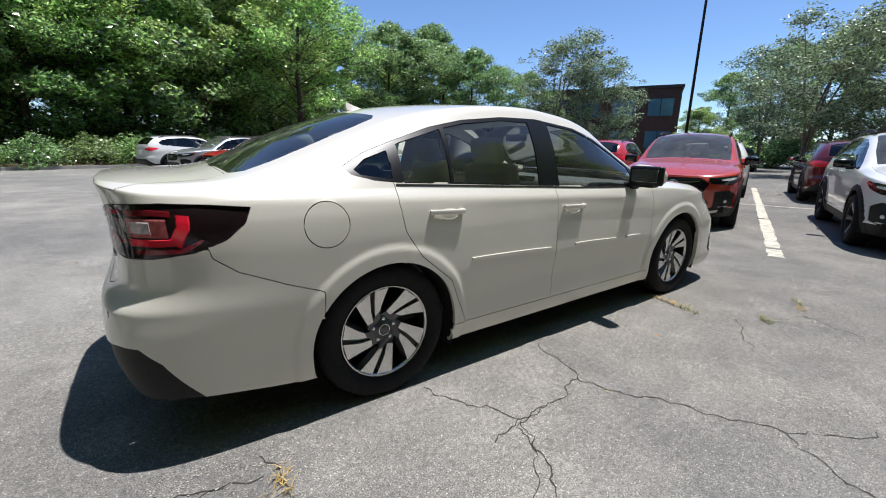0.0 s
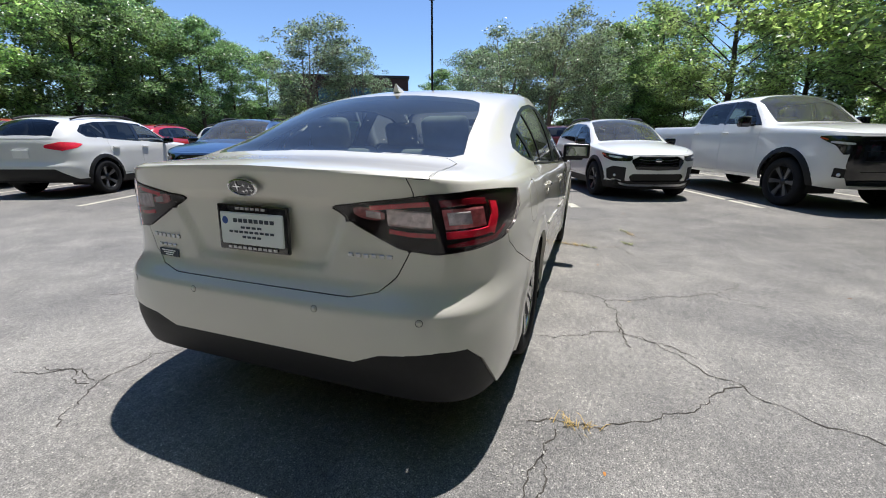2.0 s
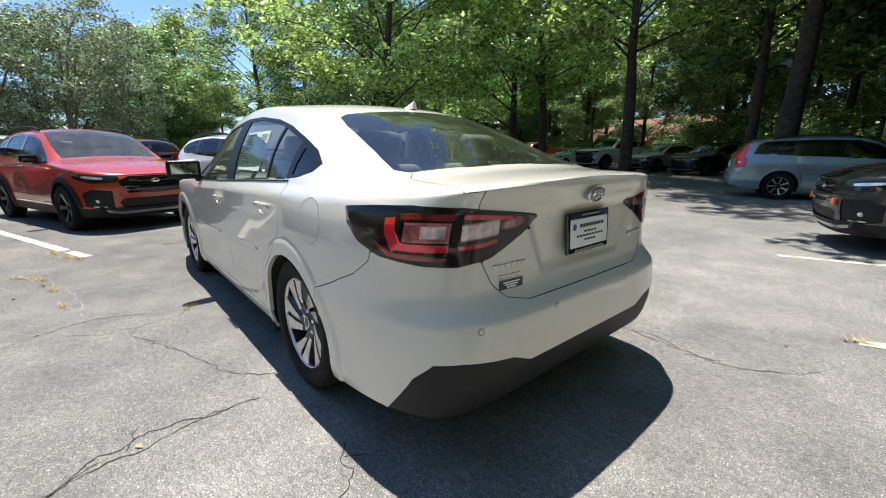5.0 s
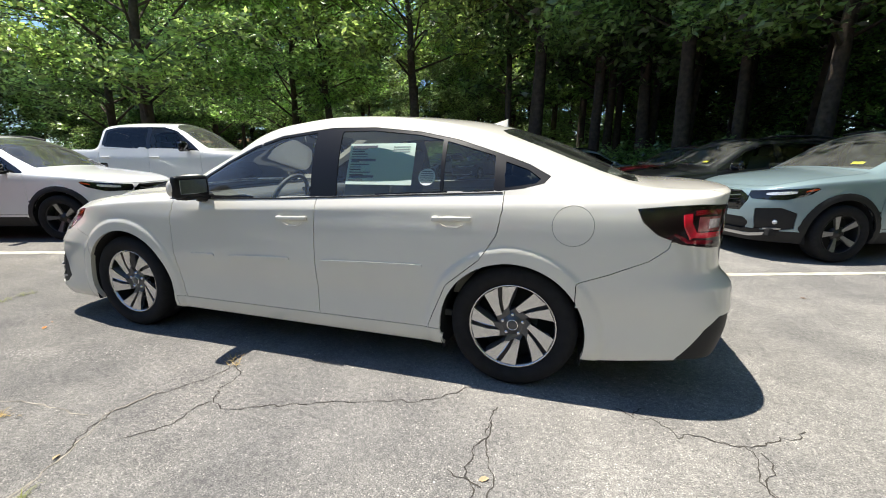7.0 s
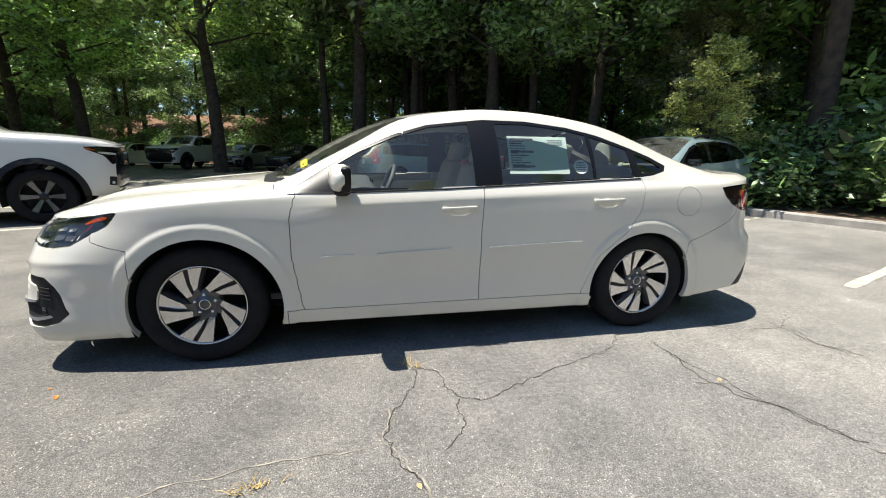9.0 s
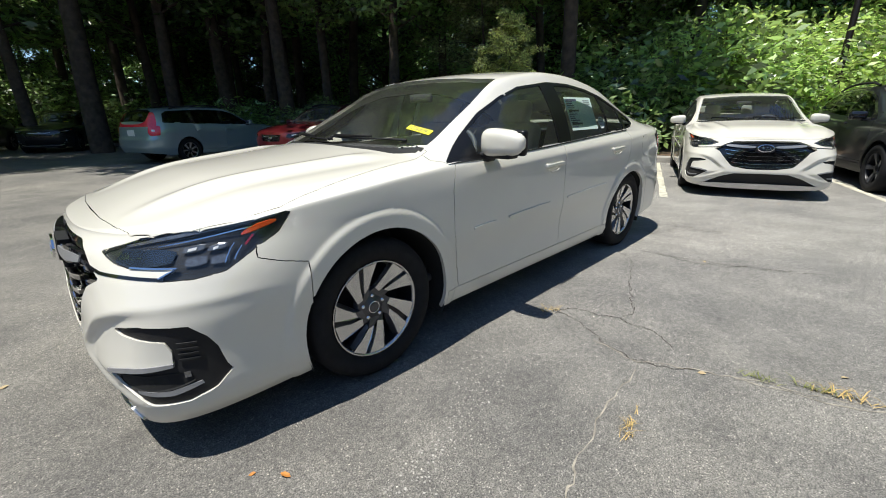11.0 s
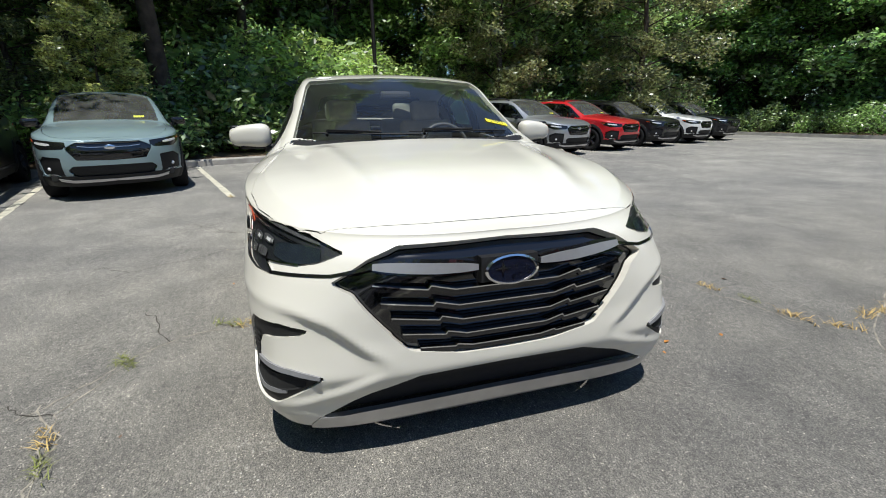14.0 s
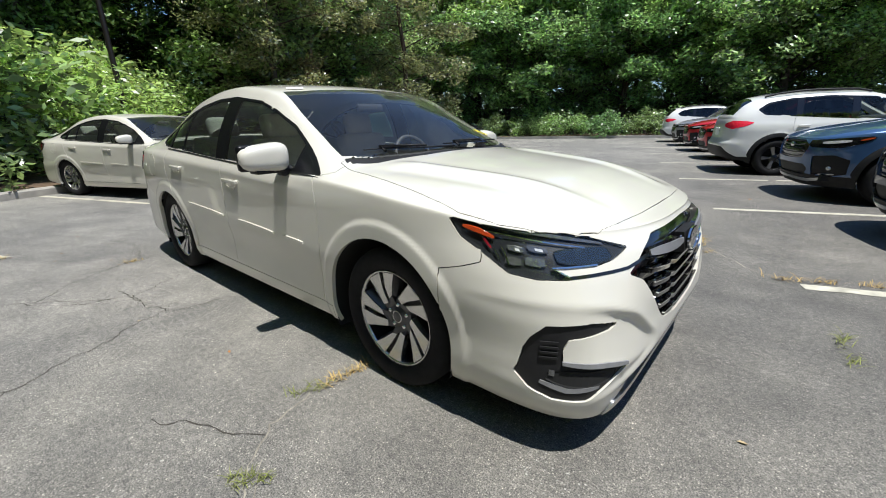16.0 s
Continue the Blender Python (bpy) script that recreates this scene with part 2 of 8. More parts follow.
class Shell:
    """Half of a car's skin as one grid: rows from the sill up the side and across to the middle, columns round from nose to tail."""

    def __init__(self, sp, cell):
        self.sp = sp
        c = {k: pchip(v) for k, v in sp["curves"].items()}
        x0f, x0r, nf, nr = sp["x0f"], sp["x0r"], sp["nf"], sp["nr"]
        # columns, even along the outline at hub height
        zr = 0.55
        af, ar, w = c["nose"](zr) - x0f, x0r - c["tail"](zr), float(c["width"](zr))
        N0, M0 = nf, nr

        def outline(u, af, ar, w, nf=nf, nr=nr):
            th1 = np.clip(u, 0, 1) * math.pi / 2
            th2 = np.clip(u - 2, 0, 1) * math.pi / 2
            cx = np.where(u <= 1, np.cos(th1) ** (2 / N0), np.sin(th2) ** (2 / M0))
            cy = np.where(u <= 1, np.sin(th1) ** (2 / N0), np.cos(th2) ** (2 / M0))
            e = np.where(u <= 1, nf, nr)
            k = (np.maximum(cx, 0) ** e + np.maximum(cy, 0) ** e) ** (-1 / e)
            x = np.where(u <= 1, x0f + af * cx * k, np.where(u <= 2, x0f + (x0r - x0f) * (u - 1), x0r - ar * cx * k))
            y = np.where(u <= 1, w * cy * k, np.where(u <= 2, w, w * cy * k))
            return x, y
        us = np.linspace(0, 3, 12001)
        ox, oy = outline(us, af, ar, w)
        arc = np.concatenate([[0], np.cumsum(np.hypot(np.diff(ox), np.diff(oy)))])
        nj = int(arc[-1] / cell) + 1
        self.ell = np.linspace(0, arc[-1], nj)
        u = np.interp(self.ell, arc, us)
        self._arc, self._ox, self._oy = arc, ox, oy

        def level(z):
            x, y = outline(us, float(c["nose"](z)) - x0f, x0r - float(c["tail"](z)), 1.0, float(c["nf"](z)) if "nf" in c else nf, float(c["nr"](z)) if "nr" in c else nr)
            return x, y * float(c["width"](z))
        self.level = level
        # lower rows
        nl, nu = max(6, int(0.78 / cell)), max(6, int(0.95 / cell))
        self.nl = nl
        # belt height by column, found from the outline's x
        xr = np.interp(self.ell, arc, ox)
        zb, z0 = c["belt"](xr), c["sill"](xr)
        rows = []
        for i in range(nl + 1):
            z = z0 + (zb - z0) * i / nl
            x, y = outline(u, c["nose"](z) - x0f, x0r - c["tail"](z), 1.0, c["nf"](z) if "nf" in c else nf, c["nr"](z) if "nr" in c else nr)
            y = y * (c["width"](z) + c["hips"](x) * np.clip((z - 0.5) / 0.4, 0, 1))
            for cx, cz, r in sp["arches"]:
                d = np.hypot(x - cx, z - cz)
                fl = np.clip((r + sp["flare"] - d) / 0.02, 0, 1)
                fl = fl * fl * (3 - 2 * fl)
                y = y + np.where(np.abs(y) > 0.5, sp["flare_out"] * fl, 0)
            rows.append(np.stack([x, y, z + 0 * x], 1))
        xb, yb, zbv = rows[-1].T
        zc = c["centre"](xb)
        yd = np.minimum(c["rail_y"](xb), yb * 0.90)
        f = c["rail_f"](xb)
        zd = zbv + f * (zc - zbv)
        k1 = int(nu * 0.45)
        k2 = nu - k1
        up = []
        bow = sp.get("bow", 0.03)
        for i in range(1, k1 + 1):
            t = i / k1
            up.append(np.stack([xb, yb + (yd - yb) * t + bow * np.sin(math.pi * t) * np.clip((zd - zbv) / 0.35, 0, 1), zbv + (zd - zbv) * t], 1))
        for i in range(1, k2 + 1):
            t = i / k2
            y = yd * (1 - t)
            q = np.where(yd > 1e-6, y / np.maximum(yd, 1e-6), 0)
            up.append(np.stack([xb, y, zd + (zc - zd) * (1 - q ** 2.3)], 1))
        up = np.array(up)
        # soften the rail
        full = np.concatenate([np.array(rows), up], 0)
        for _ in range(sp.get("soft", 3)):
            s = full.copy()
            s[nl + 1:-1] = 0.25 * full[nl:-2] + 0.5 * full[nl + 1:-1] + 0.25 * full[nl + 2:]
            s[nl] = 0.15 * full[nl - 1] + 0.7 * full[nl] + 0.15 * full[nl + 1]
            s[..., 0] = full[..., 0]
            s[-1, :, 1] = 0
            full = s
        if "ridge" in sp:
            h, y0, y1 = sp["ridge"]
            xx, yy = full[nl + 2:, :, 0], full[nl + 2:, :, 1]
            t = np.clip((xx - 1.10) / 1.0, 0, 1)
            ease = np.clip((xx - 1.10) / 0.15, 0, 1) * np.clip((2.18 - xx) / 0.25, 0, 1)
            full[nl + 2:, :, 2] += ease * (h * np.exp(-((yy - (y0 + (y1 - y0) * t)) / 0.05) ** 2) - 0.5 * h * np.exp(-((yy - (y0 + (y1 - y0) * t) - 0.12) / 0.06) ** 2))
        full[:, 0, 1] = 0
        full[:, -1, 1] = 0
        full[-1, :, 1] = 0
        self.P = full
        self.ni, self.nj = full.shape[:2]
        du = np.gradient(full, axis=0)
        dv = np.gradient(full, axis=1)
        n = np.cross(du, dv)
        ln = np.linalg.norm(n, axis=2, keepdims=True)
        self.N = n / np.maximum(ln, 1e-9)
        flip = np.sum(self.N * (full - np.array([0, 0, 0.7])), axis=2, keepdims=True) < 0
        self.N = np.where(flip, -self.N, self.N)
        if "relief" in sp:
            d = sp["relief"](np.broadcast_to(self.ell, full.shape[:2]), full[..., 0], full[..., 1], full[..., 2])
            d[nl:] = 0
            full += self.N * d[..., None]
            full[:, 0, 1] = full[:, -1, 1] = full[-1, :, 1] = 0
            n = np.cross(np.gradient(full, axis=0), np.gradient(full, axis=1))
            n /= np.maximum(np.linalg.norm(n, axis=2, keepdims=True), 1e-9)
            self.N = np.where(np.sum(n * self.N, axis=2, keepdims=True) < 0, -n, n)
        self.cls = np.full((self.ni - 1, self.nj - 1), "body", dtype=object)
        self.shapes = []
        L = np.broadcast_to(self.ell, (self.ni, self.nj))
        self.coord = {"xz": (full[..., 0], full[..., 2]), "lz": (L, full[..., 2]), "xy": (full[..., 0], full[..., 1])}

    def l(self, x, y):
        """The way along the outline, from the nose, to the place nearest (x, y)."""
        return float(self._arc[np.argmin((self._ox - x) ** 2 + (self._oy - y) ** 2)])

    def fl(self, x, y, z):
        """The way along the outline to the place nearest (x, y) at the height z."""
        ox, oy = self.level(z)
        return float(self._arc[np.argmin((ox - x) ** 2 + (oy - y) ** 2)])

    def fz(self, pts):
        return [(self.fl(x, y, z), z) for x, y, z in pts]

    def lz(self, pts):
        return [(self.l(x, y), z) for x, y, z in pts]

    def cut(self, name, kind, poly, rows="all", over=None):
        """Give the faces in the polygon to a part."""
        a, b = self.coord[kind]
        ca = (a[:-1, :-1] + a[1:, :-1] + a[:-1, 1:] + a[1:, 1:]) / 4
        cb = (b[:-1, :-1] + b[1:, :-1] + b[:-1, 1:] + b[1:, 1:]) / 4
        m = inside(poly, ca, cb)
        r = np.arange(self.ni - 1)[:, None]
        if rows == "low":
            m &= r < self.nl
        elif rows == "up":
            m &= r >= self.nl
        elif rows == "rail":
            k1 = self.nl + int((self.ni - self.nl) * 0.45)
            m &= (r >= self.nl - 3) & (r < k1 + 1)
        elif rows == "roof":
            k1 = self.nl + int((self.ni - self.nl) * 0.45)
            m &= r >= k1 - 1
        if over:
            m &= np.isin(self.cls, over)
        self.cls[m] = name
        self.shapes.append((kind, poly))

    def settle(self):
        """Move the corners on the borders between parts onto the drawn lines."""
        c = self.cls
        border = np.zeros((self.ni, self.nj), bool)
        dv = c[1:, :] != c[:-1, :]
        dh = c[:, 1:] != c[:, :-1]
        border[1:-1, :-1] |= dv
        border[1:-1, 1:] |= dv
        border[:-1, 1:-1] |= dh
        border[1:, 1:-1] |= dh
        ii, jj = np.nonzero(border)
        best = np.full(len(ii), 1e9)
        move = np.zeros((len(ii), 2))
        for kind, poly in self.shapes:
            A, B = self.coord[kind]
            ga, gb = np.gradient(A), np.gradient(B)
            a, b = A[ii, jj], B[ii, jj]
            n = len(poly)
            for k in range(n):
                (x0, y0), (x1, y1) = poly[k], poly[(k + 1) % n]
                dx, dy = x1 - x0, y1 - y0
                L2 = dx * dx + dy * dy
                if L2 < 1e-10:
                    continue
                t = np.clip(((a - x0) * dx + (b - y0) * dy) / L2, 0, 1)
                da, db = x0 + t * dx - a, y0 + t * dy - b
                a_i, a_j, b_i, b_j = ga[0][ii, jj], ga[1][ii, jj], gb[0][ii, jj], gb[1][ii, jj]
                det = a_i * b_j - a_j * b_i
                ok = np.abs(det) > 1e-9
                det = np.where(ok, det, 1)
                di, dj = (da * b_j - db * a_j) / det, (a_i * db - b_i * da) / det
                d = np.where(ok, np.hypot(di, dj), 1e9)
                better = (d < best) & (d < 1.3)
                best = np.where(better, d, best)
                move[better, 0], move[better, 1] = di[better], dj[better]
        fi = np.clip(ii + np.clip(move[:, 0], -1, 1), 0, self.ni - 1)
        fj = np.clip(jj + np.clip(move[:, 1], -1, 1), 0, self.nj - 1)
        fj = np.where((jj == 0) | (jj == self.nj - 1), jj, fj)
        fi = np.where((ii == 0) | (ii == self.ni - 1), ii, fi)
        i0, j0 = np.minimum(fi.astype(int), self.ni - 2), np.minimum(fj.astype(int), self.nj - 2)
        s, t = (fi - i0)[:, None], (fj - j0)[:, None]
        P, N = self.P.copy(), self.N.copy()
        for src, dst in ((self.P, P), (self.N, N)):
            dst[ii, jj] = (src[i0, j0] * (1 - s) * (1 - t) + src[i0 + 1, j0] * s * (1 - t) + src[i0, j0 + 1] * (1 - s) * t + src[i0 + 1, j0 + 1] * s * t)
        self.Q, self.M = P, N

    def panel(self, name, sides, gap=0.0, depth=0.012, push=0.0):
        """Verts and faces of a part on the given sides (1 left, -1 right), its border drawn in by half a gap and turned inwards."""
        m = self.cls == name
        fi, fj = np.nonzero(m)
        if not len(fi):
            return [], []
        quads = np.stack([fi * self.nj + fj, fi * self.nj + fj + 1, (fi + 1) * self.nj + fj + 1, (fi + 1) * self.nj + fj], 1)
        ids, inv = np.unique(quads, return_inverse=True)
        inv = inv.reshape(quads.shape)
        V = self.Q.reshape(-1, 3)[ids].copy()
        Nn = self.M.reshape(-1, 3)[ids]
        edges = {}
        for q in inv.tolist():
            for k in range(4):
                e = (q[k], q[(k + 1) % 4])
                edges[e] = edges.get(e, 0) + 1
        rim = [e for e in edges if (e[1], e[0]) not in edges and e[0] != e[1]]
        rim = [e for e in rim if not (abs(V[e[0], 1]) < 1e-5 and abs(V[e[1], 1]) < 1e-5)]
        if gap:
            cen = V[inv].mean(1)
            acc = np.zeros_like(V)
            np.add.at(acc, inv.ravel(), np.repeat(cen, 4, 0) - V[inv.ravel()])
            for i in {i for e in rim for i in e}:
                d = acc[i]
                d = d - Nn[i] * d.dot(Nn[i])
                if abs(V[i, 1]) < 1e-5:
                    d[1] = 0
                ln = np.linalg.norm(d)
                if ln > 1e-6:
                    V[i] += d / ln * gap
        V = V + Nn * push
        faces = [tuple(q) for q in inv.tolist()]
        verts = V.tolist()
        if depth:
            low = {}
            for a, b in rim:
                for i in (a, b):
                    if i not in low:
                        low[i] = len(verts)
                        verts.append((V[i] - Nn[i] * depth).tolist())
                # own corners, so that the turn stays crisp
            top = {}
            for a, b in rim:
                for i in (a, b):
                    if i not in top:
                        top[i] = len(verts)
                        verts.append(V[i].tolist())
                faces.append((top[b], top[a], low[a], low[b]))
        q = inv[len(inv) // 2]
        turn = np.cross(V[q[1]] - V[q[0]], V[q[3]] - V[q[0]]).dot(Nn[q[0]]) > 0
        if not turn:
            faces = [tuple(reversed(f)) for f in faces]
        verts = np.array(verts)
        out_v, out_f = [], []
        for sgn in sides:
            base = len(out_v)
            w = verts.copy()
            w[:, 1] *= sgn
            out_v += w.tolist()
            for f in faces:
                g = [i + base for i in f]
                out_f.append(tuple(g) if sgn > 0 else tuple(reversed(g)))
        if len(sides) == 2:      # close the seam along the middle
            k = len(verts)
            mid = {i for i in range(len(V)) if abs(V[i, 1]) < 1e-6}
            out_f = [tuple(i - k if (i >= k and i - k in mid) else i for i in f) for f in out_f]
        good = []
        for f in out_f:
            g = []
            for i in f:
                if i not in g:
                    g.append(i)
            if len(g) >= 3:
                good.append(tuple(g))
        return out_v, good

    def at(self, ell, z, side=1):
        """The place and outward normal on the lower side at a way along the outline and a height."""
        j = np.clip(np.interp(ell, self.ell, np.arange(self.nj)), 0, self.nj - 1.001)
        j0, t = int(j), j - int(j)
        col = self.P[:self.nl + 4, j0] * (1 - t) + self.P[:self.nl + 4, j0 + 1] * t
        i = np.clip(np.interp(z, col[:, 2], np.arange(len(col))), 0, len(col) - 1.001)
        i0, s = int(i), i - int(i)

        def pick(g):
            return ((g[i0, j0] * (1 - s) + g[i0 + 1, j0] * s) * (1 - t) + (g[i0, j0 + 1] * (1 - s) + g[i0 + 1, j0 + 1] * s) * t)
        p, n = pick(self.P).copy(), pick(self.N).copy()
        p[1] *= side
        n[1] *= side
        return p, n

    def top(self, x, y):
        """The place and upward normal on the hood, roof or glass over a place of the plan."""
        xb = self.P[self.nl, :, 0]
        j = float(np.interp(-x, -xb, np.arange(self.nj)))
        j0, t = min(int(j), self.nj - 2), j - min(int(j), self.nj - 2)
        col = self.P[self.nl:, j0] * (1 - t) + self.P[self.nl:, j0 + 1] * t
        nrm = self.N[self.nl:, j0] * (1 - t) + self.N[self.nl:, j0 + 1] * t
        k = np.interp(-abs(y), -col[:, 1], np.arange(len(col)))
        i0, s = min(int(k), len(col) - 2), k - min(int(k), len(col) - 2)
        p, n = col[i0] * (1 - s) + col[i0 + 1] * s, nrm[i0] * (1 - s) + nrm[i0 + 1] * s
        sg = 1 if y >= 0 else -1
        return Vector((x, y, p[2])), Vector((n[0], n[1] * sg, n[2])).normalized()

    def ribbon(self, pts, width, out=0.006, back=0.01, side=1, taper=0.0):
        """Verts and faces of a bar laid along points (way, height) on the side, so wide, standing out so far."""
        verts, faces = [], []
        P = []
        for (a, za), (b, zb2) in zip(pts, pts[1:]):
            n = max(1, int(math.hypot(b - a, zb2 - za) / 0.02))
            P += [(a + (b - a) * k / n, za + (zb2 - za) * k / n) for k in range(n)]
        P.append(pts[-1])
        for k, (a, z) in enumerate(P):
            (a0, z0), (a1, z1) = P[max(k - 1, 0)], P[min(k + 1, len(P) - 1)]
            dl, dz = a1 - a0, z1 - z0
            ln = math.hypot(dl, dz) or 1
            w = width / 2 * (1 - taper * abs(2 * k / (len(P) - 1) - 1) ** 3)
            na, nz = -dz / ln * w, dl / ln * w
            for sg, o in ((1, -back), (0.8, out), (-0.8, out), (-1, -back)):
                p, n = self.at(a + na * sg, z + nz * sg, side)
                verts.append((p + n * o).tolist())
        for k in range(len(P) - 1):
            for q in range(3):
                a, b = k * 4 + q, (k + 1) * 4 + q
                faces.append((a, a + 1, b + 1, b))
        faces.append((0, 1, 2, 3))
        e = (len(P) - 1) * 4
        faces.append((e + 3, e + 2, e + 1, e))
        return verts, faces

# ---- cars ----
def ease(t):
    t = np.clip(t, 0, 1)
    return t * t * (3 - 2 * t)


def sedan_relief(ell, x, y, z):
    """The sedan's pressed lines: the shoulder crease, the folded front corners, the plate recess and the bumper's shelf."""
    zc = 0.916 - 0.0424 * x
    up, dn = np.clip(1 - (z - zc) / 0.06, 0, 1), np.exp(-np.maximum(zc - z, 0) / 0.045)
    d = 0.010 * np.where(z > zc, up, dn) * ease((0.95 - x) / 0.5) * ease((x + 2.12) / 0.2)
    # lower door hollow
    d = d - 0.007 * np.exp(-((z - 0.47) / 0.09) ** 2) * ease((0.85 - x) / 0.3) * ease((x + 0.95) / 0.3)
    # front corners: a pocket between two folds that meet beside the grille
    zu = pchip([(0.36, 0.395), (0.46, 0.455), (0.58, 0.555), (0.72, 0.592), (0.95, 0.605), (1.4, 0.615)])(ell)
    zl = pchip([(0.36, 0.385), (0.50, 0.325), (0.66, 0.262), (0.85, 0.235), (1.4, 0.22)])(ell)
    d = d - 0.015 * ease((zu - z) / 0.026) * ease((z - zl) / 0.030) * ease((ell - 0.40) / 0.10) * (1 - 0.75 * ease((ell - 0.62) / 0.16)) * ease((1.22 - ell) / 0.25) * (x > 1)
    d = d + 0.005 * np.exp(-np.maximum(z - zu, 0) / 0.05) * ease((z - zu + 0.05) / 0.05) * ease((ell - 0.34) / 0.12) * ease((1.15 - ell) / 0.3) * (x > 1)
    # recess round the plate
    side = 0.30 + 0.10 * np.clip((z - 0.72) / 0.2, 0, 1)
    d = d - 0.014 * ease((side - y) / 0.035) * ease((z - 0.712) / 0.03) * ease((0.985 - z) / 0.05) * (x < -2.2)
    return d


SEDAN = dict(
    relief=sedan_relief,
    x0f=1.30, x0r=-1.30, nf=2.8, nr=4.0, flare=0.085, flare_out=0.010, soft=3, bow=0.03, ridge=(0.014, 0.56, 0.40),
    arches=[(1.345, 0.325, 0.395), (-1.362, 0.312, 0.378)],
    curves=dict(
        nf=[(0.12, 7.5), (0.25, 7.6), (0.33, 6.0), (0.40, 5.3), (0.53, 4.6), (0.65, 3.6), (0.77, 2.8), (0.85, 2.6), (1.1, 2.5)],
        nr=[(0.2, 8.0), (0.35, 7.0), (0.5, 6.0), (0.6, 5.4), (1.1, 5.0)],
        nose=[(0.10, 2.255), (0.15, 2.300), (0.20, 2.312), (0.25, 2.32), (0.32, 2.357), (0.37, 2.373), (0.42, 2.369), (0.50, 2.360), (0.68, 2.355), (0.74, 2.345), (0.80, 2.30), (0.9, 2.28), (1.2, 2.2)],
        tail=[(0.1, -2.32), (0.25, -2.385), (0.30, -2.408), (0.36, -2.43), (0.42, -2.445), (0.52, -2.452), (0.605, -2.450), (0.635, -2.428), (0.66, -2.405), (0.70, -2.385), (0.80, -2.38), (0.92, -2.385),
              (1.00, -2.398), (1.05, -2.412), (1.08, -2.415), (1.3, -2.41)],
        width=[(0.10, 0.80), (0.17, 0.845), (0.21, 0.868), (0.29, 0.884), (0.40, 0.888), (0.60, 0.905), (0.80, 0.902), (0.92, 0.888), (0.97, 0.872), (1.02, 0.845), (1.08, 0.80)],
        hips=[(-2.4, 0.0), (-1.9, 0.008), (-1.4, 0.012), (-0.8, 0.0), (0.8, -0.004), (1.4, 0.008), (1.9, 0.010), (2.3, 0.0)],
        sill=[(-2.46, 0.27), (-2.2, 0.265), (-1.8, 0.21), (-0.97, 0.19), (0.95, 0.20), (1.75, 0.175), (2.05, 0.165), (2.36, 0.13)],
        belt=[(-2.46, 1.065), (-2.35, 1.05), (-2.2, 1.03), (-1.8, 1.025), (-1.3, 1.025), (-0.6, 1.0), (0.0, 0.975), (0.6, 0.955), (0.95, 0.94), (1.2, 0.925),
              (1.66, 0.882), (1.9, 0.845), (2.1, 0.82), (2.36, 0.805)],
        centre=[(-2.45, 1.075), (-2.3, 1.088), (-2.1, 1.095), (-1.98, 1.115), (-1.83, 1.182), (-1.66, 1.264), (-1.41, 1.358), (-1.17, 1.424), (-0.94, 1.458), (-0.70, 1.477),
                (-0.33, 1.485), (0.0, 1.462), (0.25, 1.425), (0.47, 1.352), (0.69, 1.25), (0.90, 1.128), (1.03, 1.045), (1.2, 1.020), (1.5, 0.988), (1.8, 0.955), (2.0, 0.905),
                (2.15, 0.85), (2.25, 0.815), (2.31, 0.805)],
        rail_y=[(-2.46, 0.60), (-2.2, 0.70), (-2.0, 0.715), (-1.8, 0.70), (-1.5, 0.65), (-1.2, 0.64), (-0.8, 0.638), (-0.25, 0.642), (0.1, 0.65), (0.3, 0.66), (0.51, 0.69),
                (0.72, 0.72), (0.95, 0.77), (1.2, 0.79), (1.6, 0.80), (2.36, 0.80)],
        rail_f=[(-2.46, 0.5), (-2.0, 0.55), (-1.8, 0.54), (-1.5, 0.69), (-1.27, 0.78), (-1.04, 0.85), (-0.82, 0.89), (-0.53, 0.93), (-0.25, 0.935), (0.1, 0.915), (0.3, 0.86),
                (0.51, 0.72), (0.72, 0.60), (0.85, 0.48), (0.95, 0.42), (1.2, 0.48), (1.6, 0.5), (2.36, 0.5)],
    ))


def circle(cx, cz, r, n=40):
    return [(cx + r * math.cos(2 * math.pi * k / n), cz + r * math.sin(2 * math.pi * k / n)) for k in range(n)]


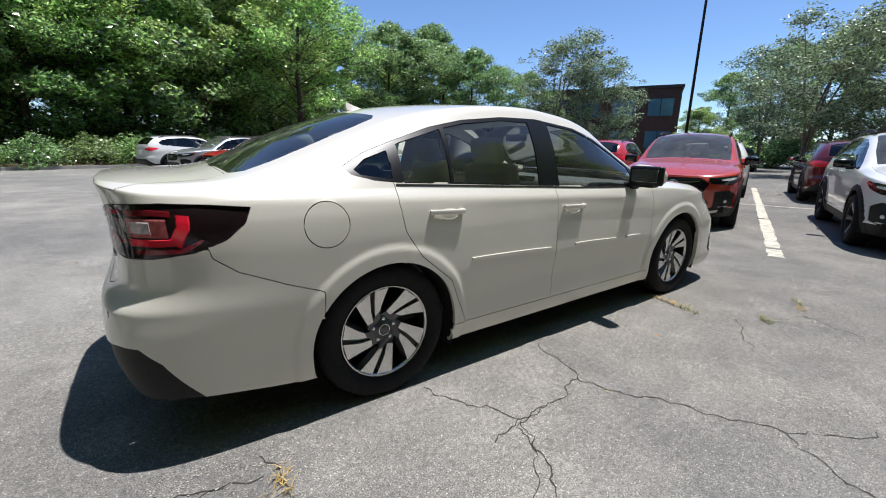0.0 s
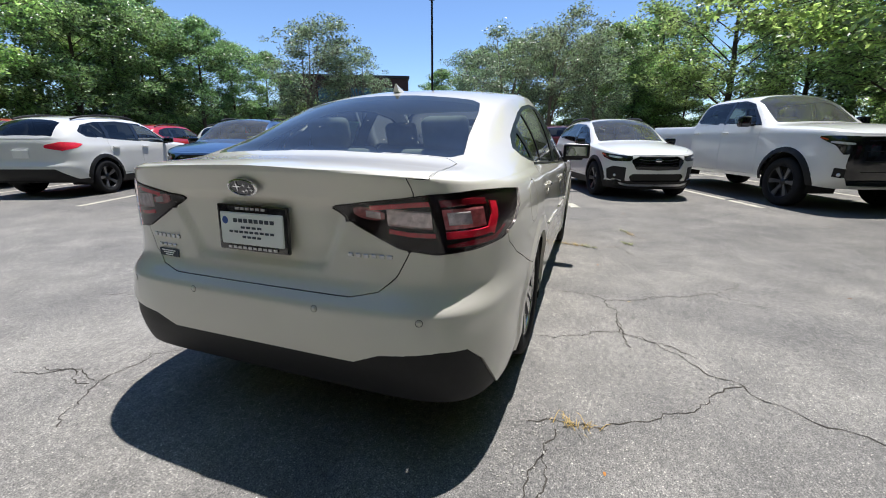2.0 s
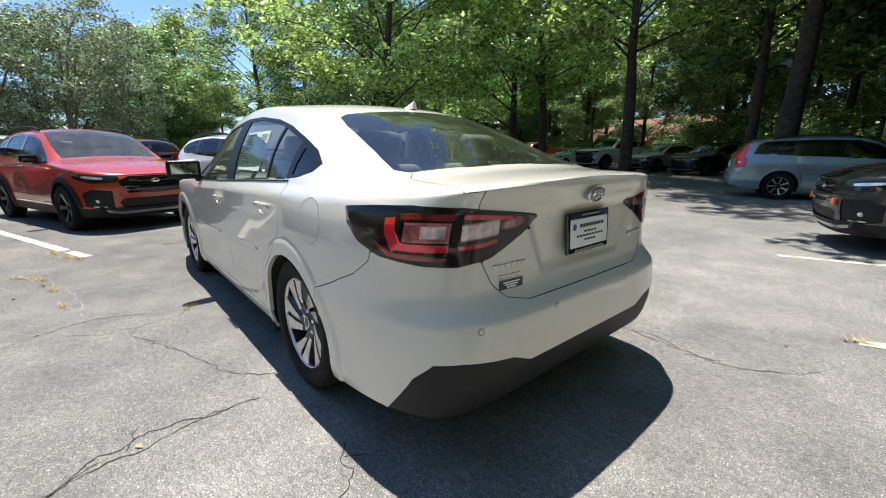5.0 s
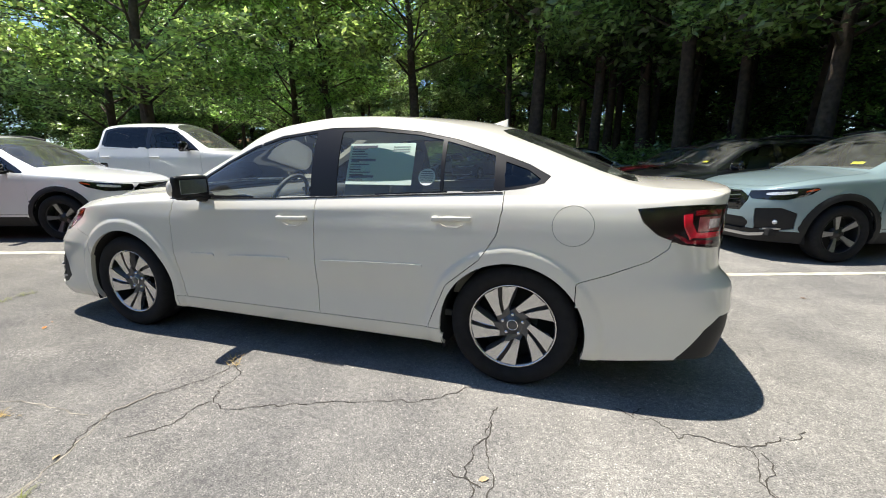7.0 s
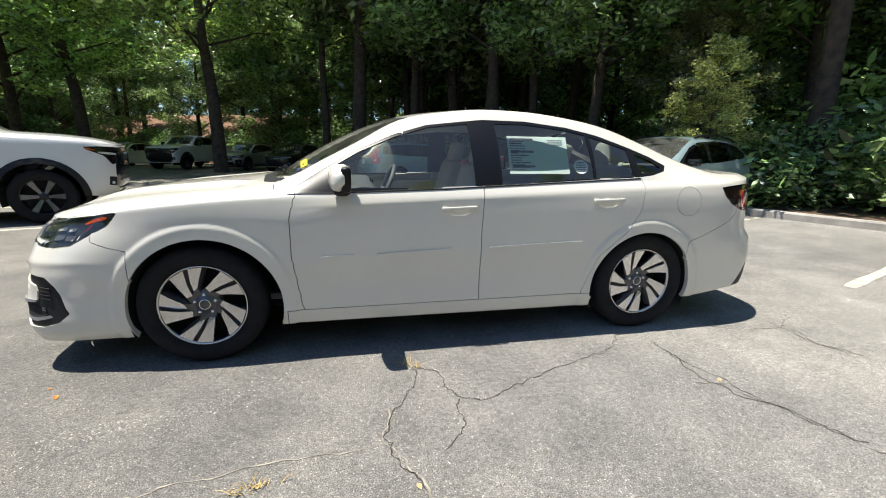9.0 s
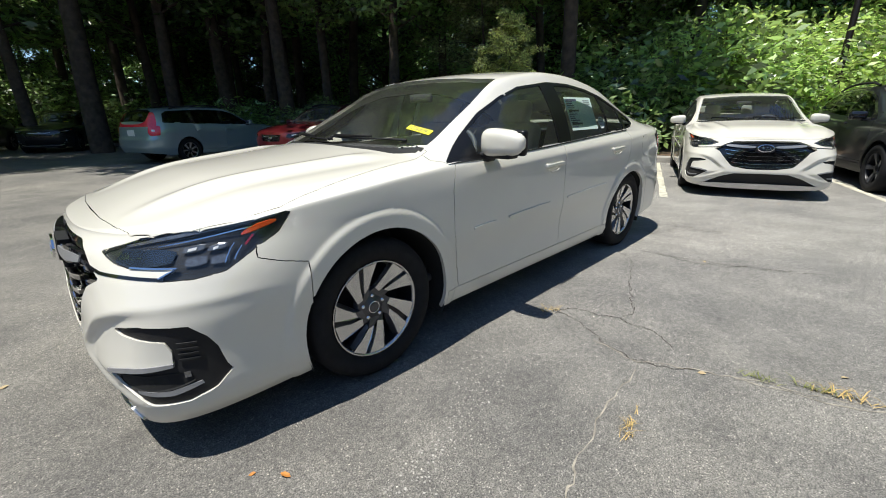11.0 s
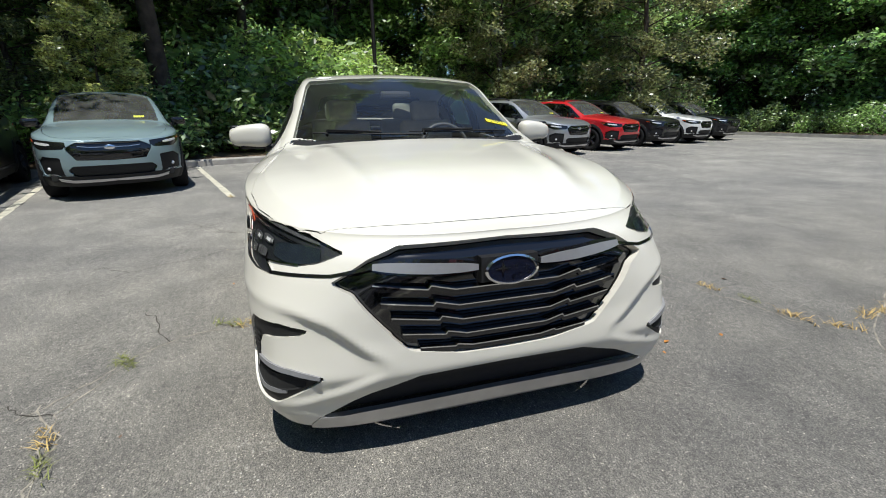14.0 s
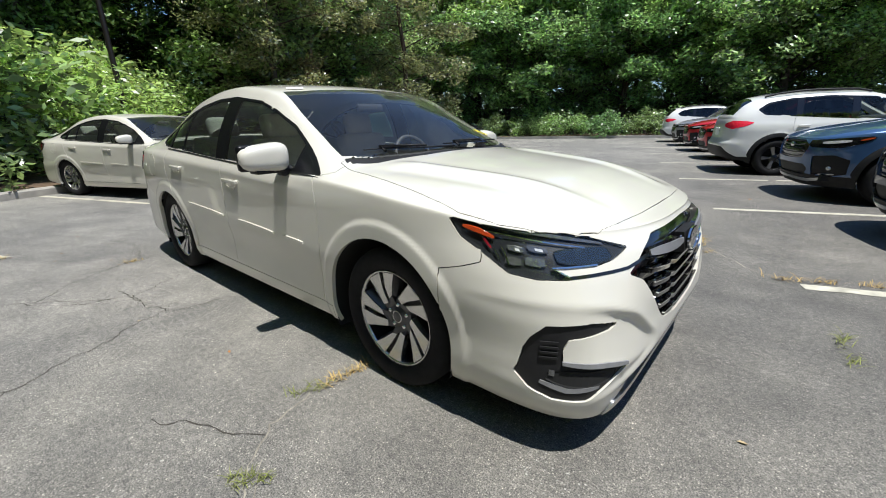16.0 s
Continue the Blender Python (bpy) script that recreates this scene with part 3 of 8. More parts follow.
def wheel_parts(parent, at, side, r=0.337, w=0.215, rim=0.232, blades=10, style="swirl", seg=56):
    """One wheel as a part of its car: tyre, rim, blades, hub cap, bolts, brake disc."""
    h = w / 2
    prof = [(rim * 0.98, -h * 0.72), (rim + 0.015, -h * 0.95), (r - 0.035, -h), (r - 0.010, -h * 0.86), (r, -h * 0.6), (r, h * 0.6), (r - 0.010, h * 0.86),
            (r - 0.035, h), (rim + 0.015, h * 0.95), (rim * 0.98, h * 0.72)]
    v, f = lathe(prof, seg)
    tyre = mesh_obj("tyre", v, f, RUBBER, parent)
    tyre.matrix_local = Matrix.Translation(at) @ (Matrix.Identity(4) if side > 0 else Matrix.Rotation(math.pi, 4, "Z"))
    v, f = lathe([(rim * 0.99, h * 0.80), (rim * 1.0, h * 0.85), (rim * 0.965, h * 0.82), (rim * 0.95, h * 0.70)], seg)
    mesh_obj("rim", v, f, MACHINED if style == "swirl" else SATIN if style == "silver" else DARKMETAL, tyre)
    v, f = lathe([(rim * 0.95, h * 0.70), (rim * 0.92, h * 0.2), (rim * 0.9, -h * 0.7)], seg)
    mesh_obj("rim_barrel", v, f, DARKMETAL, tyre)
    v, f = lathe([(0.0, -0.02), (rim * 0.6, -0.02), (rim * 0.92, -0.03)], 32)
    mesh_obj("brake_disc", v, f, UNDER, tyre)
    def blade(nm, pts, ys, m, count=blades):
        v = [(rr * math.cos(-q), y, rr * math.sin(-q)) for (rr, q), y in zip(pts, ys)] + [(rr * math.cos(-q), y - 0.03, rr * math.sin(-q)) for (rr, q), y in zip(pts, ys)]
        n = len(pts)
        f = [tuple(range(n))] + [(k, n + k, n + (k + 1) % n, (k + 1) % n) for k in range(n)]
        first = mesh_obj(nm, v, f, m, tyre, smooth=False)
        for k in range(1, count):
            o = new(nm, first.data)
            o.parent = tyre
            o.matrix_local = Matrix.Rotation(2 * math.pi * k / count, 4, "Y")
    R = rim * 0.955
    if style == "swirl":
        def fan(*pts):
            return [(R * k, radians(a)) for k, a in pts]
        blade("spoke", fan((1, 3.5), (1, 25), (0.72, 31), (0.43, 46), (0.35, 29), (0.62, 14)), [h * 0.80, h * 0.80, h * 0.74, h * 0.60, h * 0.58, h * 0.70], MACHINED, 5)
        blade("spoke", fan((1, -22), (1, -3.5), (0.66, 4), (0.42, 12), (0.47, -4), (0.72, -15)), [h * 0.80, h * 0.80, h * 0.72, h * 0.60, h * 0.62, h * 0.72], MACHINED, 5)
        blade("spoke_web", fan((0.22, -4), (0.47, -4), (0.42, 12), (0.35, 29), (0.43, 46), (0.36, 60), (0.22, 68)), [h * 0.48, h * 0.61, h * 0.59, h * 0.57, h * 0.59, h * 0.48, h * 0.47], GUNMETAL, 5)
        blade("spoke_slot", fan((0.98, -4), (0.98, 4), (0.62, 15), (0.34, 30), (0.40, 13), (0.66, 3)), [h * 0.62, h * 0.62, h * 0.50, h * 0.42, h * 0.42, h * 0.50], DARKMETAL, 5)
        blade("pocket_wall", fan((0.97, -24), (0.97, -21), (0.72, -14), (0.47, -3), (0.40, -6), (0.66, -19)), [h * 0.50, h * 0.74, h * 0.66, h * 0.56, h * 0.40, h * 0.40], GUNMETAL, 5)
    elif style == "silver":
        blade("spoke", [(0.05, -0.30), (0.05, 0.30), (R, 0.11), (R, -0.11)], [h * 0.50, h * 0.50, h * 0.80, h * 0.80], SATIN, 7)
    else:
        blade("spoke", [(0.05, -0.35), (0.05, 0.35), (R, 0.16), (R, -0.16)], [h * 0.50, h * 0.50, h * 0.80, h * 0.80], PARKALLOY)
    v, f = lathe([(0.0, h * 0.60), (0.03, h * 0.60), (0.034, h * 0.54), (0.07, h * 0.50), (0.085, h * 0.42), (0.09, h * 0.2)], 32)
    mesh_obj("hub", v, f, GUNMETAL if style == "swirl" else DARKMETAL, tyre)
    if style == "swirl":
        for k in range(5):
            a = 2 * math.pi * k / 5 + 0.3
            v, f = lathe([(0.0, h * 0.58), (0.009, h * 0.58), (0.010, h * 0.40)], 10)
            o = mesh_obj("lug_nut", v, f, CHROME, tyre)
            o.matrix_local = Matrix.Translation((0.056 * math.cos(a), 0, 0.056 * math.sin(a)))
        v, f = lathe([(0.026, h * 0.605), (0.028, h * 0.625), (0.030, h * 0.605)], 24)
        mesh_obj("cap_ring", v, f, CHROME, tyre)
    return tyre


def seat(parent, x, y, mat_, width=0.50):
    """A car seat: cushion, backrest, headrest."""
    tilt = Matrix.Rotation(radians(-16), 4, "Y")
    part("seat_cushion", box_bm(0.50, width, 0.16, (x, y, 0.50), 0.05, 3), mat_, parent, smooth=True)
    part("seat_back", box_bm(0.13, width * 0.94, 0.60, (x - 0.27, y, 0.82), 0.05, 3, rot=tilt), mat_, parent, smooth=True)
    part("headrest", box_bm(0.10, 0.26, 0.18, (x - 0.37, y, 1.19), 0.045, 3, rot=tilt), mat_, parent, smooth=True)


def emblem(parent, at, rot, a=0.066, b=0.033):
    """An oval badge: dark field, chrome rim and small stars as plain lozenges."""
    n = 36
    bm = bmesh.new()
    rings = []
    for s, o in ((1.0, 0.0), (1.0, 0.008), (0.90, 0.010), (0.88, 0.006)):
        rings.append([bm.verts.new((o, a * s * math.cos(2 * math.pi * k / n), b * s * math.sin(2 * math.pi * k / n) * (1 if s > .95 else 0.97))) for k in range(n)])
    for r0, r1 in zip(rings, rings[1:]):
        for k in range(n):
            bm.faces.new((r0[k], r0[(k + 1) % n], r1[(k + 1) % n], r1[k]))
    e = part("badge_rim", bm, CHROME, parent)
    e.matrix_local = Matrix.Translation(at) @ rot
    bm = bmesh.new()
    bm.faces.new([bm.verts.new((0.006, a * 0.89 * math.cos(2 * math.pi * k / n), b * 0.86 * math.sin(2 * math.pi * k / n))) for k in range(n)])
    part("badge_field", bm, mat("badge_blue", (0.006, 0.008, 0.02), rough=0.25, coat=1, var=0.05), e)
    bm = bmesh.new()
    for cy, cz, s in ((-0.35, 0.12, 0.62), (0.15, 0.25, 0.26), (0.30, -0.30, 0.26), (0.52, 0.10, 0.26), (0.62, -0.25, 0.26), (0.05, -0.45, 0.26)):
        pts = []
        for k in range(8):
            r = s * (1 if k % 2 == 0 else 0.22)
            t = math.pi * k / 4
            pts.append(bm.verts.new((0.009, a * (cy + 0.55 * r * math.cos(t)), b * (cz + 1.0 * r * math.sin(t)))))
        bm.faces.new(pts)
    part("badge_mark", bm, CHROME, e)
    return e


def sedan(paint_mat, cell, detail=True):
    """The four-door sedan, its nose along +x, standing on z = 0."""
    car = thing("sedan_car", "pearl white four-door sedan parked on grey asphalt", "car")
    sh = Shell(SEDAN, cell)
    L = sh.l
    arch_f, arch_r = SEDAN["arches"]
    # panels
    sh.cut("fender", "xz", [(0.86, -1), (0.84, 0.29), (0.885, 0.60), (0.885, 0.83), (0.85, 0.952), (0.97, 0.975), (1.03, 1.2), (3, 1.2), (3, -1)])
    bump = [(-0.2, -1), (L(1.69, 0.89), -1), (L(1.69, 0.89), 0.665), (L(1.78, 0.87), 0.688), (L(1.86, 0.85), 0.715), (L(1.90, 0.85), 0.86), (-0.2, 0.86)]
    sh.cut("front_bumper", "lz", bump, "low")
    sh.cut("front_bumper", "xy", [(2.0, -0.1), (2.0, 0.9), (3, 0.9), (3, -0.1)], "up")
    sh.cut("front_door", "xz", [(0.845, 0.29), (0.888, 0.60), (0.888, 0.83), (0.845, 0.99), (0.6, 1.05), (-0.235, 1.08), (-0.23, 1.03), (-0.212, 0.73), (-0.21, 0.29)])
    sh.cut("rear_door", "xz", [(-0.21, 0.29), (-0.212, 0.73), (-0.23, 1.03), (-0.235, 1.1), (-1.31, 1.1), (-1.312, 0.96), (-1.285, 0.83), (-1.20, 0.70), (-1.02, 0.55), (-0.945, 0.38), (-0.91, 0.29)])
    sh.cut("rocker", "xz", [(0.93, 0.286), (0.93, -1), (-1.0, -1), (-1.0, 0.286)], "low")
    rb = [(L(-1.68, 0.9), -1), (L(-1.68, 0.9), 0.615), (L(-1.85, 0.89), 0.672), (L(-2.02, 0.86), 0.745), (L(-2.10, 0.85), 0.805), (L(-2.12, 0.84), 0.90), (9, 0.90), (9, -1)]
    sh.cut("rear_bumper", "lz", rb, "low")
    lid = sh.lz([(-2.46, 0.0, 0.640), (-2.44, 0.40, 0.648), (-2.42, 0.49, 0.670), (-2.41, 0.545, 0.72), (-2.40, 0.585, 0.80), (-2.39, 0.615, 0.90), (-2.38, 0.635, 1.0), (-2.36, 0.65, 1.2)])
    lid[0] = (9, 0.640)
    sh.cut("trunk_lid", "lz", lid + [(9, 1.2)], "low")
    sh.cut("trunk_lid", "xy", [(-1.985, -0.1), (-1.985, 0.3), (-1.97, 0.60), (-2.03, 0.655), (-2.2, 0.665), (-2.33, 0.66), (-3, 0.655), (-3, -0.1)], "up")
    sh.cut("hood", "xy", [(1.04, -0.1), (1.04, 0.35), (1.0, 0.62), (0.93, 0.755), (1.05, 0.775), (1.3, 0.80), (1.60, 0.835), (1.75, 0.84), (1.90, 0.80), (2.02, 0.735), (2.11, 0.665), (2.165, 0.60), (2.195, 0.48), (2.215, 0.25), (2.22, -0.1)], "up")
    sh.cut("cowl", "xy", [(1.105, -0.1), (1.105, 0.3), (1.055, 0.62), (0.955, 0.735), (0.92, 0.72), (0.98, 0.60), (1.045, 0.3), (1.055, -0.1)], "up", )
    sh.cut("windshield", "xy", [(1.06, -0.1), (1.05, 0.3), (0.985, 0.58), (0.895, 0.715), (0.70, 0.690), (0.50, 0.660), (0.30, 0.628), (0.20, 0.605), (0.24, 0.50), (0.28, 0.25), (0.29, -0.1)], "roof")
    sh.cut("rear_window", "xy", [(-1.28, -0.1), (-1.27, 0.3), (-1.24, 0.49), (-1.27, 0.535), (-1.4, 0.565), (-1.7, 0.60), (-1.90, 0.64), (-1.955, 0.60), (-1.975, 0.3), (-1.98, -0.1)], "roof")
    # side glass with its black surround
    dlo = [(0.905, 0.958), (0.72, 1.075), (0.51, 1.195), (0.30, 1.285), (0.10, 1.345), (-0.25, 1.386), (-0.53, 1.384), (-0.82, 1.354), (-1.04, 1.308), (-1.27, 1.234), (-1.42, 1.180),
           (-1.53, 1.122), (-1.50, 1.088), (-1.40, 1.062), (-1.29, 1.050), (-0.66, 1.018), (0.0, 0.985), (0.5, 0.970)]
    sh.cut("surround", "xz", dlo, "rail")
    gf = [(0.66, 0.982), (0.655, 1.098), (0.505, 1.184), (0.295, 1.274), (0.095, 1.334), (-0.155, 1.362), (-0.18, 0.998), (0.2, 0.987)]
    gr = [(-0.325, 1.366), (-0.53, 1.368), (-0.81, 1.339), (-0.95, 1.311), (-0.968, 1.040), (-0.35, 1.008)]
    gr2 = [(-0.975, 1.304), (-1.245, 1.226), (-1.255, 1.053), (-0.985, 1.042)]
    gq = [(-1.30, 1.196), (-1.42, 1.155), (-1.485, 1.110), (-1.46, 1.088), (-1.31, 1.065)]
    gs = [(0.845, 0.975), (0.70, 1.062), (0.675, 0.983)]
    for nm, pl in (("door_glass", gf), ("rear_door_glass", gr), ("vent_glass", gr2), ("quarter_glass", gq), ("sail_panel", gs)):
        sh.cut(nm, "xz", pl, "rail")
    # lamps, grille, openings
    hl = sh.fz([(2.226, 0.506, 0.759), (2.207, 0.583, 0.727), (2.174, 0.634, 0.715), (2.073, 0.73, 0.711), (2.13, 0.702, 0.677), (2.044, 0.773, 0.676), (1.956, 0.811, 0.69), (1.884, 0.825, 0.732),
                (1.772, 0.845, 0.795), (1.705, 0.845, 0.880), (1.82, 0.80, 0.868), (1.933, 0.745, 0.846), (2.12, 0.605, 0.800)])
    sh.cut("headlamp", "lz", hl, "low")
    tl = sh.lz([(-2.39, 0.325, 0.948), (-2.38, 0.48, 0.972), (-2.33, 0.66, 0.995), (-2.22, 0.80, 1.002), (-2.08, 0.85, 0.995), (-1.95, 0.87, 0.982), (-1.98, 0.865, 0.925), (-2.05, 0.86, 0.868),
                (-2.15, 0.835, 0.828), (-2.28, 0.76, 0.808), (-2.35, 0.66, 0.800), (-2.38, 0.55, 0.818), (-2.39, 0.43, 0.885)])
    sh.cut("tail_lamp", "lz", tl, "low")
    gri = sh.fz([(2.36, 0.0, 0.787), (2.31, 0.36, 0.778), (2.28, 0.443, 0.745), (2.262, 0.556, 0.675), (2.29, 0.50, 0.645), (2.33, 0.37, 0.475), (2.34, 0.34, 0.445), (2.35, 0.17, 0.412), (2.36, 0.0, 0.405)])
    gri[0], gri[-1] = (-0.1, 0.787), (-0.1, 0.405)
    sh.cut("grille_opening", "lz", gri, "low")
    low = sh.fz([(2.36, 0.0, 0.352), (2.329, 0.308, 0.345), (2.31, 0.46, 0.295), (2.286, 0.59, 0.225), (2.275, 0.64, 0.198), (2.28, 0.50, 0.205), (2.3, 0.0, 0.208)])
    low[0], low[-1] = (-0.1, 0.352), (-0.1, 0.208)
    sh.cut("lower_grille", "lz", low, "low")
    lip = sh.fz([(2.3, 0.0, 0.208), (2.28, 0.50, 0.205), (2.275, 0.64, 0.198), (2.25, 0.665, 0.165), (2.24, 0.67, 0.12)])
    lip[0] = (-0.1, 0.208)
    sh.cut("front_lip", "lz", lip + [(lip[-1][0], -1), (-0.1, -1)], "low")
    vent = sh.fz([(2.268, 0.637, 0.523), (2.205, 0.713, 0.536), (2.10, 0.80, 0.525), (2.06, 0.825, 0.480), (2.038, 0.837, 0.435), (2.011, 0.86, 0.335), (2.07, 0.856, 0.285), (2.149, 0.832, 0.262), (2.241, 0.763, 0.262),
                  (2.267, 0.702, 0.300), (2.295, 0.604, 0.370), (2.25, 0.689, 0.392), (2.155, 0.779, 0.402), (2.150, 0.779, 0.446), (2.162, 0.767, 0.482), (2.252, 0.667, 0.507)])
    sh.cut("side_vent", "lz", vent, "low")
    dif = sh.lz([(-2.45, 0.0, 0.418), (-2.43, 0.42, 0.420), (-2.41, 0.51, 0.462), (-2.36, 0.70, 0.485), (-2.30, 0.79, 0.482), (-2.235, 0.835, 0.42), (-2.15, 0.855, 0.262), (-2.15, 0.855, -1)])
    dif[0] = (9, 0.418)
    sh.cut("rear_diffuser", "lz", dif + [(9, -1)], "low")
    for nm, (cx, cz, r) in (("void", arch_f), ("void", arch_r)):
        sh.cut(nm, "xz", circle(cx, cz, r, 64), "low")
    if detail:
        sh.cut("fuel_flap", "xz", circle(-1.65, 0.895, 0.095, 40), "low")
    sh.settle()

    def skin(nm, cls, m, sides, parent=car, gap=0.0022, depth=0.012, push=0.0, label=""):
        v, f = sh.panel(cls, sides, gap, depth, push)
        return mesh_obj(nm, v, f, m, parent, label)
    both = (1, -1)
    skin("body_shell", "body", paint_mat, both, depth=0.02)
    skin("hood", "hood", paint_mat, both)
    skin("trunk_lid", "trunk_lid", paint_mat, both)
    skin("front_bumper", "front_bumper", paint_mat, both, depth=0.03)
    skin("rear_bumper", "rear_bumper", paint_mat, both, depth=0.03)
    skin("cowl", "cowl", BLACKTRIM, both, gap=0, depth=0.0, push=-0.006)
    skin("windshield", "windshield", WINDSCREEN, both, gap=0.0, depth=0)
    skin("rear_window", "rear_window", REARGLASS, both, gap=0.0, depth=0)
    skin("grille_mesh", "grille_opening", GLOSSBLACK, both, gap=0, depth=0, push=-0.035)
    skin("lower_grille", "lower_grille", BLACKTRIM, both, gap=0, depth=0.0, push=-0.03)
    skin("front_lip", "front_lip", SATIN, both, gap=0, depth=0.02, push=0.006, label="satin silver lower lip")
    skin("rear_diffuser", "rear_diffuser", BLACKTRIM, both, gap=0, depth=0.02, push=-0.008, label="black plastic lower bumper")
    doors = {}
    for s in both:
        skin("fender", "fender", paint_mat, (s,), depth=0.02)
        skin("rocker_panel", "rocker", paint_mat, (s,))
        d1 = doors[1, s] = skin("front_door", "front_door", paint_mat, (s,))
        d2 = doors[2, s] = skin("rear_door", "rear_door", paint_mat, (s,))
        skin("window_surround", "surround", PILLAR, (s,), gap=0, depth=0.01, push=-0.002)
        skin("sail_panel", "sail_panel", PILLAR, (s,), gap=0, depth=0, push=-0.001)
        skin("door_glass", "door_glass", SIDEGLASS, (s,), d1, gap=0, depth=0, push=-0.006)
        skin("door_glass", "rear_door_glass", SIDEGLASS, (s,), d2, gap=0, depth=0, push=-0.006)
        skin("vent_glass", "vent_glass", SIDEGLASS, (s,), d2, gap=0, depth=0, push=-0.006)
        skin("quarter_glass", "quarter_glass", DARKGLASS, (s,), gap=0, depth=0, push=-0.006)
        hlp = skin("headlamp", "headlamp", LAMPBODY, (s,), gap=0.001, depth=0.02, push=-0.012, label="dark headlamp with clear and amber lenses")
        tlp = skin("tail_lamp", "tail_lamp", TAILBODY, (s,), gap=0.001, depth=0.02, push=-0.006, label="smoked tail lamp with red and clear lenses")
        skin("lamp_cover", "headlamp", LAMPGLASS, (s,), hlp, gap=0.001, depth=0.012, push=0.003).visible_shadow = False
        skin("lamp_cover", "tail_lamp", SMOKEGLASS, (s,), tlp, gap=0.001, depth=0.010, push=0.006).visible_shadow = False
        skin("side_vent", "side_vent", BLACKTRIM, (s,), gap=0, depth=0.05, push=-0.008)
        if detail:
            fl = skin("fuel_flap", "fuel_flap", paint_mat, (s,), gap=0.0022 if s < 0 else 0.0, depth=0.012 if s < 0 else 0)
            if s > 0:
                fl.name = "quarter_patch"
        # tail lamp lenses
        def strip(nm, pts, w, m, out, par, back=0.004, taper=0.0):
            v, f = sh.ribbon([(sh.fl(x, y, z) if x > 1.5 else L(x, y), z) for x, y, z in pts], w, out, back, s, taper)
            return mesh_obj(nm, v, f, m, par, smooth=False)
        pink = mat("smoked_lens", (0.50, 0.17, 0.175), rough=0.15, coat=1.0, var=0.4, scale=40)
        deep = mat("dark_red_lens", (0.22, 0.012, 0.022), rough=0.12, coat=1.0, var=0.3, scale=40)
        strip("red_lens", [(-2.20, 0.81, 0.965), (-2.25, 0.78, 0.970), (-2.335, 0.69, 0.966)], 0.022, deep, -0.003, tlp)
        strip("red_lens", [(-2.17, 0.83, 0.962), (-2.175, 0.825, 0.915), (-2.205, 0.81, 0.858)], 0.044, REDLENS, -0.001, tlp)
        strip("red_lens", [(-2.195, 0.815, 0.868), (-2.25, 0.78, 0.864), (-2.335, 0.69, 0.862)], 0.026, REDLENS, -0.001, tlp)
        strip("red_lens", [(-2.12, 0.845, 0.872), (-2.18, 0.822, 0.838), (-2.335, 0.69, 0.826)], 0.018, deep, -0.003, tlp, taper=0.6)
        strip("red_lens", [(-2.345, 0.655, 0.966), (-2.36, 0.60, 0.963), (-2.375, 0.47, 0.950)], 0.016, REDLENS, -0.002, tlp)
        strip("red_lens", [(-2.345, 0.655, 0.862), (-2.365, 0.58, 0.866), (-2.378, 0.52, 0.876)], 0.016, REDLENS, -0.002, tlp)
        strip("clear_lens", [(-2.22, 0.80, 0.916), (-2.28, 0.755, 0.916), (-2.335, 0.69, 0.914)], 0.066, pink, -0.003, tlp)
        strip("bulb_lens", [(-2.27, 0.765, 0.916), (-2.325, 0.70, 0.916)], 0.046, CLEARLENS, -0.001, tlp)
        strip("clear_lens", [(-2.345, 0.65, 0.912), (-2.365, 0.585, 0.917), (-2.375, 0.52, 0.924)], 0.058, CLEARLENS, -0.002, tlp)
        strip("clear_lens", [(-2.376, 0.512, 0.925), (-2.384, 0.46, 0.932), (-2.388, 0.415, 0.938)], 0.040, pink, -0.002, tlp, taper=0.5)
        strip("bulb_lens", [(-2.378, 0.50, 0.926), (-2.383, 0.455, 0.932)], 0.026, CLEARLENS, -0.001, tlp)
        # headlamp insides
        lampblue = mat("lamp_blue_grey", (0.022, 0.030, 0.040), rough=0.12, coat=1, metal=0.3, var=0.25, scale=25)
        lampgrey = mat("lamp_grey", (0.16, 0.165, 0.17), rough=0.15, coat=1, metal=0.6, var=0.4, scale=60)
        strip("upper_trim", [(1.76, 0.84, 0.856), (1.85, 0.80, 0.842), (1.95, 0.745, 0.826), (2.08, 0.645, 0.798), (2.16, 0.57, 0.778)], 0.012, lampgrey, -0.004, hlp, taper=0.5)
        strip("daylight_bar", [(1.80, 0.83, 0.830), (1.90, 0.785, 0.814), (2.02, 0.71, 0.790), (2.12, 0.62, 0.770)], 0.005, CHROME, -0.003, hlp)
        strip("projector", [(2.19, 0.57, 0.749), (2.13, 0.65, 0.744), (2.07, 0.71, 0.746)], 0.050, lampblue, -0.006, hlp, taper=0.4)
        for a0, a1, b0, b1 in ((2.05, 0.728, 1.995, 0.762), (1.985, 0.767, 1.935, 0.79)):
            strip("reflector", [(a0, a1, 0.764), (b0, b1, 0.771)], 0.022, lampgrey, -0.003, hlp, taper=0.3)
            strip("bulb_lens", [(a0 - 0.012, a1 + 0.008, 0.763), (b0 + 0.02, b1 - 0.014, 0.767)], 0.010, CLEARLENS, -0.001, hlp)
            strip("reflector", [(a0, a1 + 0.012, 0.727), (b0, b1 + 0.012, 0.732)], 0.028, lampgrey, -0.004, hlp, taper=0.3)
        strip("reflector_edge", [(1.918, 0.812, 0.775), (1.955, 0.81, 0.715)], 0.005, CHROME, -0.001, hlp)
        strip("reflector_edge", [(1.895, 0.818, 0.765), (1.925, 0.815, 0.722)], 0.005, CHROME, -0.001, hlp)
